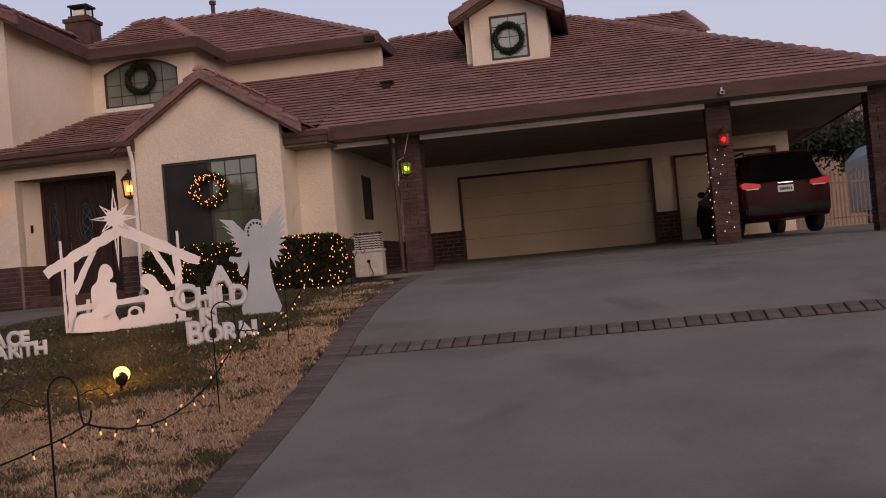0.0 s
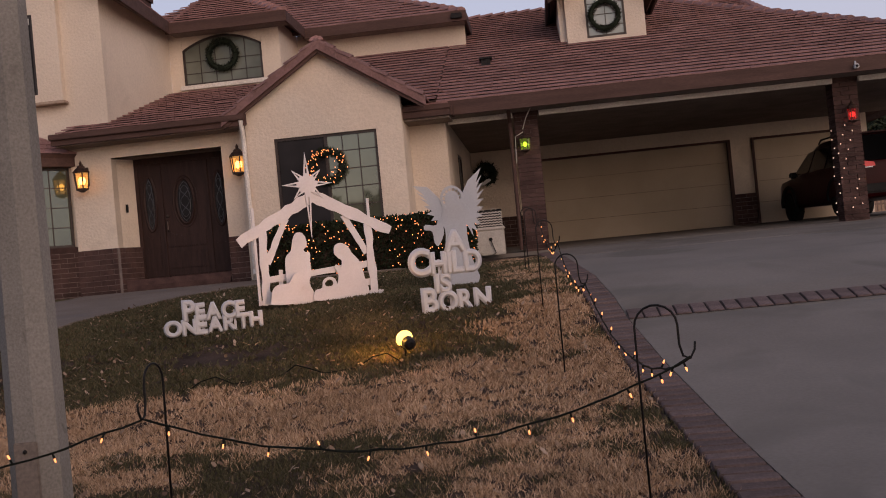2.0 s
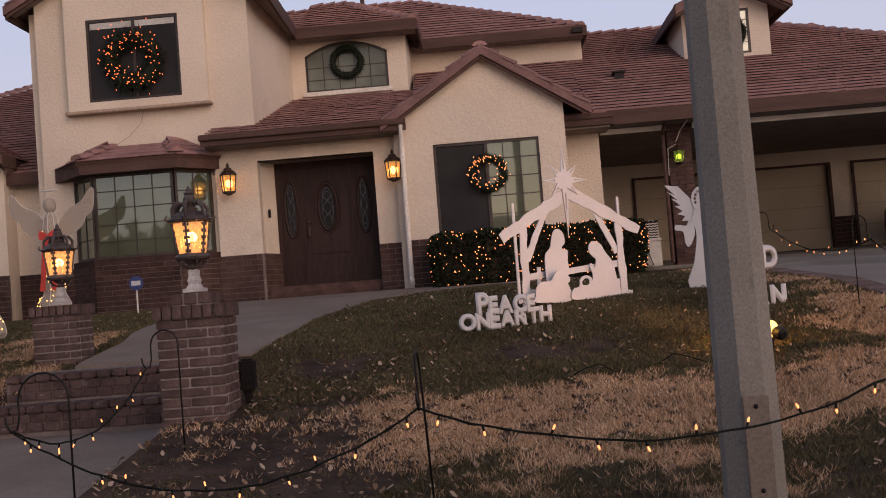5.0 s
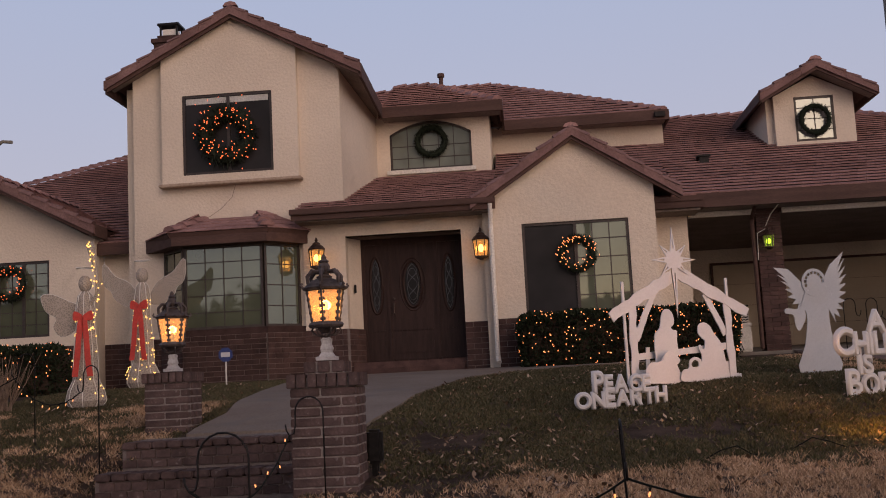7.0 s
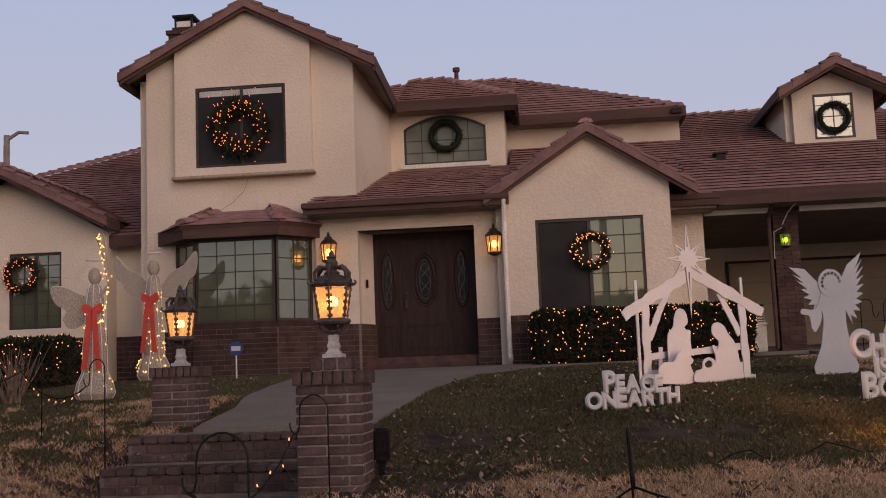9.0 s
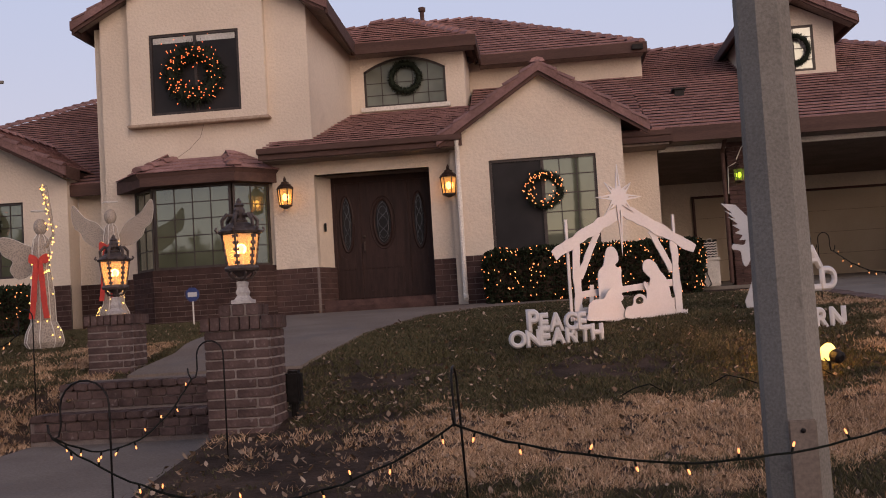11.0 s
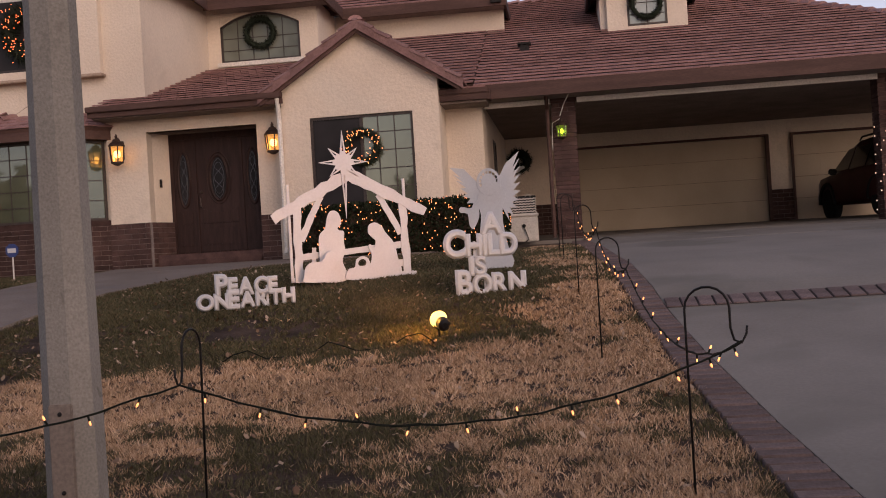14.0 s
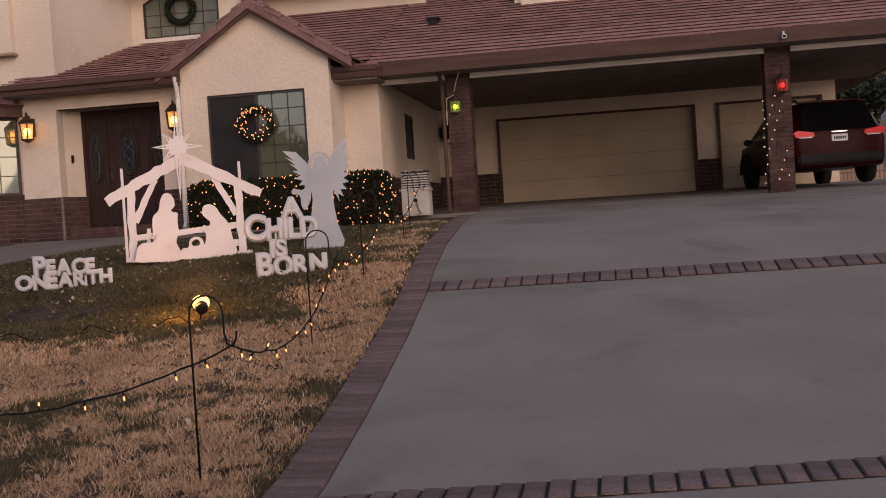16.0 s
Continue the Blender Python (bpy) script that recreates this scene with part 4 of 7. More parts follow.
GREEN = mat_grass("green_grass", (0.050, 0.049, 0.023), (0.078, 0.070, 0.037), (0.14, 0.110, 0.066))
DRY = mat_grass("dry_grass", (0.21, 0.125, 0.072), (0.45, 0.295, 0.185), (0.64, 0.455, 0.305))
LEAF = mat_grass("dead_leaf", (0.10, 0.06, 0.038), (0.20, 0.13, 0.085), (0.36, 0.27, 0.20))


def swirl(x, y, s, k=0):
    return noise.noise(Vector((x * s + k * 7.3, y * s - k * 3.1, k * 1.7)))


def path_edges(y):
    """The walkway's two edges at y, from the steps to the porch."""
    lo = float(np.interp(y, [9.9, 11.4, 12.75, 14.0, 15.6, 17.0, 18.2, 18.8], [-11.6, -11.2, -11.1, -11.3, -11.4, -11.4, -11.3, -11.2]))
    hi = float(np.interp(y, [9.9, 11.5, 12.6, 14.0, 16.2, 17.3, 18.3, 18.8], [-9.4, -9.2, -8.98, -8.8, -8.4, -7.6, -6.2, -4.4]))
    return lo, hi


def on_lawn(x, y):
    if not (3.3 < y < 19.0) or x > drive_edge(y) - 0.33 or (y > 18.0 and x > -10.8):
        return False
    if y > 10.3:
        lo, hi = path_edges(y)
        if lo - 0.05 < x < hi + 0.03:
            return False
    elif -11.76 < x < -9.33 and y > 3.3:
        return False
    if -9.5 < x < -8.75 and 8.7 < y < 9.42:
        return False
    return not (-4.15 < x < -3.85 and 5.55 < y < 5.9 and swirl(x, y, 5.0, 8) < 0.1)


def dryness(x, y):
    """How dead the turf is: a straw band across the yard, straw along the drive."""
    n = swirl(x, y, 0.55) * 0.6 + swirl(x, y, 1.7, 1) * 0.5 + swirl(x, y, 4.1, 5) * 0.3
    band = math.exp(-((y - 8.25 - 0.12 * (x + 5)) / 1.18) ** 2) * (1.0 if x > -7.4 else max(0.0, 1 - (-7.4 - x) / 0.8))
    side = math.exp(-((x - drive_edge(y) + 0.75) / 0.5) ** 2) * (0.54 if y < 15 else 0.3)
    near = (0.10 if x < -5.6 else 0.34) if y < 7.0 else 0.0
    left = 0.82 if x < -11.4 and y < 14 else 0.0
    return max(band, side, near, left) + 0.95 * n - 0.40 - 0.45 * max(0.0, min(1.0, (y - 9.6) / 0.7)) * (x < -3.4)


def bareness(x, y):
    n = swirl(x, y, 0.8, 2) * 0.5 + swirl(x, y, 2.3, 3) * 0.3
    worn = max(0.0, min(1.0, (-6.9 - x) / 0.9)) * max(0.0, min(1.0, (10.3 - y) / 1.2))
    scrape = math.exp(-((x + 6.6) / 1.1) ** 2 - ((y - 10.7) / 0.35) ** 2) + math.exp(-((x + 8.2) / 0.5) ** 2 - ((y - 10.7) / 0.45) ** 2)
    return 0.68 * worn + 0.6 * scrape + n - 0.28


def bank(x, y):
    """How far the turf beside the street walk falls below the slope of the yard."""
    fall = np.clip((x + 13.1) / 1.36, 0, 1) * (x < -11.5)
    fade = np.clip((11.25 - y) / 0.9, 0, 1)
    return fall * fade * np.maximum(np.interp(y, GY, GZ) - 0.012 - 0.026 * np.maximum(0.0, y - 4.6), 0.0)


turf = fresh()
grid = [[turf.verts.new((x, y, gz(y) - 0.022 - float(bank(x, y)))) for x in (-40, -13.1, -12.7, -12.3, -12.0, -11.735)] for y in ys(3.2, 11.42, 0.3)]
for p, q in zip(grid, grid[1:]):
    for k in range(5):
        turf.faces.new((p[k], p[k + 1], q[k + 1], q[k]))
strip("lawn", [(y, -9.34, drive_edge(y) - 0.32 if y > 4.45 else -2.4) for y in ys(3.2, 11.42, 0.4)], SOIL, thick=0.4, lift=-0.022, bm=turf)
strip("lawn", [(y, -40, drive_edge(y) - 0.32) for y in ys(11.42, 19.6, 0.4)], SOIL, thick=0.4, lift=-0.022, bm=turf)
lawn = part("lawn", turf, SOIL, None, "patchy front lawn, green near the house and straw-coloured near the street")
tagged(lawn, category="lawn", kind="structure")


def scatter(name, label, count, mat, wanted, size, parent=None):
    """Tufts of upright blades, thicker on the ground close to the street."""
    rng = np.random.default_rng(len(name) * 97 + count)
    spots = []
    made = 0
    while made < count:
        y = 3.3 + (rng.random() ** 1.6) * 15.5
        x = rng.uniform(-15.5 if y > 8 else -13.0, -1.5)
        if not on_lawn(x, y) or not wanted(x, y, rng):
            made += 0.25
            continue
        made += 1
        spots.append((x, y))
    spots = np.repeat(np.array(spots), 10, axis=0)
    n = len(spots)
    x, y = spots[:, 0] + rng.normal(0, 0.034, n), spots[:, 1] + rng.normal(0, 0.034, n)
    far = np.clip((y - 5) / 10, 0, 1)
    z = np.interp(y, GY, GZ) - 0.025 - bank(x, y)
    a, h = rng.uniform(0, 6.283, n), size * rng.uniform(0.4, 1.2, n) * (1 + 0.2 * far)
    w = (0.0024 + 0.0080 * far) * rng.uniform(0.7, 1.6, n)
    lx, ly = rng.normal(0, 0.65, n) * h, rng.normal(0, 0.65, n) * h
    c, s = np.cos(a) * w, np.sin(a) * w
    verts = np.stack([np.stack(p, 1) for p in ((x - c, y - s, z), (x + c, y + s, z), (x + lx, y + ly, z + h))], 1)
    me = bpy.data.meshes.new(name)
    me.vertices.add(n * 3)
    me.vertices.foreach_set("co", verts.ravel())
    me.loops.add(n * 3)
    me.loops.foreach_set("vertex_index", np.arange(n * 3, dtype=np.int32))
    me.polygons.add(n)
    me.polygons.foreach_set("loop_start", np.arange(0, n * 3, 3, dtype=np.int32))
    me.update(calc_edges=True)
    me.validate()
    me.materials.append(mat)
    return tagged(new(name, me), label, "grass", kind="stuff")


scatter("green_grass", "short dark green turf", 60000, GREEN, lambda x, y, r: dryness(x, y) < r.normal(0.0, 0.10) and bareness(x, y) < r.normal(0.05, 0.2), 0.038)
scatter("dry_grass", "dead straw-coloured turf", 62000, DRY, lambda x, y, r: dryness(x, y) > r.normal(0.0, 0.14) and swirl(x, y, 6.5, 6) + 0.8 * swirl(x, y, 14.0, 9) > r.normal(-0.07, 0.08) and bareness(x, y) < r.normal(0.18, 0.2), 0.044)


def leaves(name, count, seed):
    rng = random.Random(seed)
    verts, faces = [], []
    n = 0
    while n < count:
        y = rng.uniform(4.6, 17.5)
        x = rng.uniform(-14, -1.8)
        if not on_lawn(x, y) or rng.random() > (0.95 if x < -6.8 and y < 11 else 0.30):
            continue
        n += 1
        s, a, z = rng.uniform(0.011, 0.028), rng.uniform(0, 6.283), gz(y) - float(bank(x, y)) + rng.uniform(-0.012, 0.035)
        tilt = rng.uniform(-1.0, 1.0)
        k = len(verts)
        for u, v, c in ((-1, 0, 0.0), (-0.4, 0.7, 0.25), (0.5, 0.6, 0.1), (1.1, 0, 0.35), (0.5, -0.6, 0.1), (-0.4, -0.7, 0.25)):
            verts.append((x + s * (u * math.cos(a) - v * math.sin(a)), y + s * (u * math.sin(a) + v * math.cos(a)), z + s * (c + tilt * u)))
        faces.append(tuple(range(k, k + 6)))
    me = bpy.data.meshes.new(name)
    me.from_pydata(verts, [], faces)
    me.materials.append(LEAF)
    return tagged(new(name, me), "dry brown leaves scattered over the yard", "leaves", kind="stuff")


leaves("fallen_leaves", 5200, 4)
# walkway from the steps to the porch, and along the hedge
walkway = thing("walkway", (-9, 14, gz(14)), "curving pale concrete walkway up to the front door", "walkway", kind="structure")
strip("slab", [(y, *path_edges(y)) for y in ys(11.45, 18.8, 0.25)], PATHWAY, walkway, lift=0.012)
strip("slab", [(y, -11.3, -4.35) for y in ys(18.81, 19.3, 0.25)], PATHWAY, walkway, lift=0.012)
strip("slab", [(y, -11.73, -9.36) for y in ys(3.3, 10.19, 0.5)], PATHWAY, walkway, level=lambda y: 0.002 + 0.026 * max(0.0, y - 4.6))
box_bm = fresh()
box(box_bm, -4.22, -3.62, 4.75, 5.30, -0.05, gz(5.0) + 0.006, bevel=0.012)
tagged(part("meter_cover", box_bm, surface("dirty_concrete", (0.07, 0.056, 0.047), (0.12, 0.098, 0.083), 5, 0.9, fine=40, relief=0.4)), "flat concrete meter cover sunk in the turf", "cover")


# ---- pole at the street ----
pole = thing("street_pole", (-5.31, 5.25, 0.05), "octagonal grey concrete street light pole", "pole")
bm = fresh()
lathe(bm, [(0.162, -0.1), (0.157, 0.0), (0.137, 2.6), (0.106, 7.5)], (-5.31, 5.25, 0.05), 8, flat=0.5)
part("shaft", bm, POLE, pole)
boxed("hand_hole_cover", (-5.37, -5.24, 5.088, 5.11, 0.10, 0.62), PATHWAY, pole, "flat grey access cover", bevel=0.006)
for x, z in ((-5.305, 0.16), (-5.305, 0.57)):
    bm = fresh()
    ball(bm, (x, 5.086, z), 0.012)
    part("screw", bm, BLACK, pole)


# ---- brick pillars, lanterns and steps ----
def pillar(cx, cy, z0, z1, half, label, tiers):
    top = thing("brick_pillar", (cx, cy, z0), label, "pillar", "pillars by the steps")
    bm = fresh()
    box(bm, cx - half + 0.013, cx + half - 0.013, cy - half + 0.013, cy + half - 0.013, z0 - 0.2, z1)
    part("core", bm, PALE_MORTAR, top)
    rows = max(3, round((z1 - z0) / 0.082))
    h = (z1 - z0) / rows
    rng = random.Random(int(cx * 100))
    shared = {}

    def brick(x, y, z, lx, ly, lz):
        key = (round(lx, 3), round(ly, 3), round(lz, 3))
        if key not in shared:
            b = fresh()
            box(b, -lx / 2, lx / 2, -ly / 2, ly / 2, -lz / 2, lz / 2, bevel=0.006)
            shared[key] = mesh_of(b, "brick", PILLAR_BRICK)
        ob = new("brick", shared[key])
        ob.parent = top
        ob.matrix_parent_inverse = top.matrix_basis.inverted()
        ob.matrix_basis = Matrix.Translation((x + rng.uniform(-0.004, 0.004), y + rng.uniform(-0.004, 0.004), z))

    d = 0.10
    for r in range(rows):
        z = z0 + (r + 0.5) * h
        edge = half + (0.025 if r == rows - 1 else 0)
        if r == rows - 1:
            n = 7
            for s in range(n):
                u = -edge + 2 * edge * (s + 0.5) / n
                w = 2 * edge / n - 0.012
                brick(cx + u, cy - edge + 0.07, z + 0.015, w, 0.14, h + 0.03)
                brick(cx + u, cy + edge - 0.07, z + 0.015, w, 0.14, h + 0.03)
            for s in range(4):
                v = -edge + 0.14 + (2 * edge - 0.28) * (s + 0.5) / 4
                w = (2 * edge - 0.28) / 4 - 0.012
                brick(cx - edge + 0.07, cy + v, z + 0.015, 0.14, w, h + 0.03)
                brick(cx + edge - 0.07, cy + v, z + 0.015, 0.14, w, h + 0.03)
            continue
        cut = 0.30 if r % 2 else -0.02
        for s in (-1, 1):
            for a, b in ((-half, -half + half + cut - 0.14 * (r % 2)), (-half + half + cut - 0.14 * (r % 2), half)):
                w = b - a - 0.015
                brick(cx + (a + b) / 2, cy + s * (half - d / 2), z, w, d, h - 0.015)
            for a, b in ((-half + d + 0.012, -cut * 0.4), (-cut * 0.4, half - d - 0.012)):
                brick(cx + s * (half - d / 2), cy + (a + b) / 2, z, d, b - a - 0.015, h - 0.015)
    if tiers:
        box(bm := fresh(), cx - 0.165, cx + 0.165, cy - 0.165, cy + 0.165, z1, z1 + 0.03 + 0.115 * tiers - 0.01)
        part("core", bm, PALE_MORTAR, top)
    for j in range(tiers):
        zz = z1 + 0.03 + 0.115 * (j + 0.5)
        for i in range(3):
            for s in (-1, 1):
                brick(cx - 0.122 + 0.122 * i, cy + s * 0.125, zz, 0.104, 0.11, 0.094)
                brick(cx + s * 0.125, cy - 0.06 + 0.06 * i, zz, 0.11, 0.045, 0.094)
    return top


BULB = glowing("warm_bulb", (1.0, 0.60, 0.20), 7.0)
CAST = surface("weathered_casting", (0.05, 0.036, 0.033), (0.12, 0.092, 0.082), 14.0, 0.6, 0.4, fine=70, relief=0.5, depth=0.004)
STONE = surface("pale_stone", (0.36, 0.33, 0.32), (0.48, 0.45, 0.43), 9.0, 0.85, fine=50, relief=0.4, depth=0.006)


def lantern(cx, cy, z, s, label):
    """A cast post lantern on a stone foot: base, bracket, cage of bars, amber panes, domed roof with scrolls."""
    top = thing("post_lantern", (cx, cy, z), label, "lantern", "post lanterns")

    def P(name, bm, mat, lab="", smooth=False):
        bm.transform(Matrix.Translation((cx, cy, z)) @ Matrix.Scale(s, 4))
        return part(name, bm, mat, top, lab, smooth)

    bm = fresh()
    lathe(bm, [(0.17, 0), (0.17, 0.045), (0.125, 0.05), (0.085, 0.10), (0.10, 0.14), (0.075, 0.20), (0.085, 0.26), (0.05, 0.28)], sides=4, flat=0.5)
    P("foot", bm, STONE, "chipped pale stone foot")
    bm = fresh()
    lathe(bm, [(0.045, 0.27), (0.06, 0.30), (0.05, 0.33), (0.13, 0.39), (0.205, 0.40), (0.220, 0.43), (0.205, 0.46)], sides=12)
    P("bracket", bm, CAST)
    for k in range(6):
        a = math.pi / 3 * k
        bm = fresh()
        tube(bm, [(0.05 * math.cos(a), 0.05 * math.sin(a), 0.30), (0.13 * math.cos(a), 0.13 * math.sin(a), 0.31), (0.18 * math.cos(a), 0.18 * math.sin(a), 0.37), (0.15 * math.cos(a), 0.15 * math.sin(a), 0.41)], 0.013, 5)
        P("scroll", bm, CAST)
    lo, hi, z0, z1 = 0.175, 0.235, 0.46, 0.86
    cage = fresh()
    for k in range(6):
        a = math.pi / 3 * (k + 0.5)
        c, sn = math.cos(a), math.sin(a)
        tube(cage, [(lo * c, lo * sn, z0), (hi * c, hi * sn, z1)], 0.014, 5)
        for j in range(5):
            f = (j + 0.5) / 5
            r = lo + (hi - lo) * f
            for off in (-0.12, 0.12):
                ball(cage, (r * math.cos(a + off), r * math.sin(a + off), z0 + (z1 - z0) * f), 0.014, (1, 1, 1.7), 6, 4)
    for r, zz in ((lo, z0), (hi, z1)):
        tube(cage, [(r * math.cos(math.pi / 3 * (k + 0.5)), r * math.sin(math.pi / 3 * (k + 0.5)), zz) for k in range(7)], 0.016, 5)
    P("cage", cage, CAST)
    for k in range(6):
        bm = fresh()
        a0, a1 = math.pi / 3 * (k - 0.5), math.pi / 3 * (k + 0.5)
        m = math.pi / 3 * k
        pts = [Vector((r * math.cos(a) * 0.95, r * math.sin(a) * 0.95, zz)) for r, a, zz in ((lo, a0, z0), (lo, a1, z0), (hi, a1, z1), (hi, a0, z1))]
        slab(bm, pts, 0.004, (-math.cos(m), -math.sin(m), 0))
        P("pane", bm, LAMPGLASS).visible_shadow = False
    bm = fresh()
    ball(bm, (0, 0, 0.67), 0.035, (1, 1, 1.5))
    P("bulb", bm, BULB)
    bm = fresh()
    lathe(bm, [(0.03, 0.46), (0.03, 0.62)], sides=8)
    P("candle", bm, STONE)
    bm = fresh()
    lathe(bm, [(0.268, 0.86), (0.280, 0.885), (0.25, 0.90), (0.225, 0.93), (0.15, 0.98), (0.09, 1.0), (0.10, 1.02), (0.05, 1.05)], sides=12)
    for k in range(6):
        a = math.pi / 3 * (k + 0.5)
        c, sn = math.cos(a), math.sin(a)
        tube(bm, [(0.275 * c, 0.275 * sn, 0.88), (0.305 * c, 0.305 * sn, 0.91), (0.285 * c, 0.285 * sn, 0.94)], [0.02, 0.018, 0.012], 5)
        tube(bm, [(0.215 * c, 0.215 * sn, 0.93), (0.22 * c, 0.22 * sn, 1.02), (0.16 * c, 0.16 * sn, 1.09), (0.09 * c, 0.09 * sn, 1.08), (0.05 * c, 0.05 * sn, 1.12)], [0.022, 0.026, 0.03, 0.024, 0.016], 6)
    lathe(bm, [(0.05, 1.05), (0.07, 1.10), (0.075, 1.15), (0.05, 1.19), (0.065, 1.21), (0.03, 1.24), (0.035, 1.26), (0.008, 1.30)], sides=10)
    P("roof", bm, CAST)
    lamp = new("lantern_light", bpy.data.lights.new("lantern_light", "POINT"))
    lamp.data.energy, lamp.data.color, lamp.data.shadow_soft_size = 7.0, (1.0, 0.52, 0.18), 0.05
    lamp.location = (0, 0, 0.67 * s)
    lamp.parent = top
    return top


def clear_glass(name, tint, glow=0.0):
    m, n, l, b = material(name, 0.12)
    b.inputs["Base Color"].default_value = (*tint, 1)
    b.inputs["Transmission Weight"].default_value = 0.9
    if glow:
        b.inputs["Emission Color"].default_value = (*tint, 1)
        b.inputs["Emission Strength"].default_value = glow
    return m


LAMPGLASS = clear_glass("seeded_amber_glass", (1.0, 0.66, 0.34), 0.14)
pillar(-9.13, 9.06, 0.28, 1.28, 0.285, "dark brick pillar with pale worn mortar beside the steps", 1)
pillar(-11.50, 11.95, 0.76, 1.42, 0.26, "low dark brick pillar at the top of the steps", 0)
lantern(-9.13, 9.06, 1.425, 0.72, "weathered bronze post lantern glowing amber on a brick pillar")
lantern(-11.50, 11.95, 1.465, 0.72, "bronze post lantern glowing amber on the low pillar")
steps = thing("front_steps", (-10.5, 10.5, 0.3), "two brick steps with bullnose edges up from the street walk", "steps", kind="structure")
for (ya, yb, z, xa) in ((10.60, 11.10, 0.73, -11.60), (10.18, 10.62, 0.45, -11.72)):
    boxed("riser", (xa, -9.36, ya + 0.03, yb, 0.0, z - 0.075), MORTAR, steps)
    n = 14
    for k in range(n):
        w = (-9.37 - xa) / n
        bm = fresh()
        box(bm, xa + w * k + 0.005, xa + w * (k + 1) - 0.005, ya - 0.01, ya + 0.40, z - 0.072, z, bevel=0.014)
        part("brick", bm, PILLAR_BRICK, steps)
        bm = fresh()
        off = w / 2 if k < n - 1 else 0
        box(bm, xa + w * k + 0.005 + off * 0.5, min(xa + w * (k + 1) - 0.005 + off * 0.5, -9.37), ya + 0.012, ya + 0.06, z - 0.165, z - 0.082, bevel=0.006)
        part("brick", bm, PILLAR_BRICK, steps)
        bm = fresh()
        box(bm, xa + w * k + 0.005, xa + w * (k + 1) - 0.005, ya + 0.012, ya + 0.06, z - 0.255, z - 0.175, bevel=0.006)
        part("brick", bm, PILLAR_BRICK, steps)
boxed("tread", (-11.60, -9.36, 10.99, 11.45, 0.4, 0.728), PATHWAY, steps)
utility = thing("utility_post", (-8.79, 9.37, 0.40), "short black plastic utility post beside the pillar", "post")
bm = fresh()
box(bm, -8.82, -8.76, 9.34, 9.40, 0.20, 0.55, bevel=0.01)
part("stem", bm, BLACK, utility)
bm = fresh()
box(bm, -8.86, -8.72, 9.30, 9.44, 0.50, 0.80, bevel=0.025)
part("head", bm, BLACK, utility)


# ---- white yard cut-outs ----
def cutout(name, shapes, holes, at, turn, label, category, thick=0.014, mat=WHITE, size=(1, 1)):
    """A sawn white board: outlines in its own plane (x across, z up), with holes cut through."""
    ob = new(name, board(name, shapes, holes, thick, mat))
    ob.matrix_basis = pose(*at, 0, 0, turn) @ Matrix.Diagonal((size[0], 1, size[1], 1))
    return tagged(ob, label, category)


def board(name, shapes, holes=(), thick=0.014, mat=WHITE):
    cu = bpy.data.curves.new(name, "CURVE")
    cu.dimensions, cu.fill_mode, cu.extrude, cu.bevel_depth = "2D", "BOTH", thick / 2, 0.0015
    for pts in (*shapes, *holes):
        sp = cu.splines.new("POLY")
        sp.points.add(len(pts) - 1)
        for p, (x, z) in zip(sp.points, pts):
            p.co = (x, z, 0, 1)
        sp.use_cyclic_u = True
    tmp = bpy.data.objects.new(name, cu)
    scene.collection.objects.link(tmp)
    bpy.context.view_layer.update()
    me = bpy.data.meshes.new_from_object(tmp.evaluated_get(bpy.context.evaluated_depsgraph_get()))
    bpy.data.objects.remove(tmp)
    me.transform(pose(0, 0, 0, 90, 0, 0))
    me.name = name
    me.materials.clear()
    me.materials.append(mat)
    return me


def under(ob, name, me, label=""):
    p = new(name, me)
    p.parent = ob
    return tagged(p, label) if label else p


def rough_beam(x0, z0, x1, z1, w0, w1, seed, wob=0.012, n=9):
    """The outline of a rough-hewn timber from one point to another."""
    rng = random.Random(seed)
    d = Vector((x1 - x0, z1 - z0))
    nrm = Vector((-d.y, d.x)).normalized()
    up, dn = [], []
    for k in range(n + 1):
        f = k / n
        c = Vector((x0, z0)) + d * f
        w = w0 + (w1 - w0) * f
        up.append(tuple(c + nrm * (w / 2 + rng.uniform(-wob, wob))))
        dn.append(tuple(c - nrm * (w / 2 + rng.uniform(-wob, wob))))
    return up + dn[::-1]


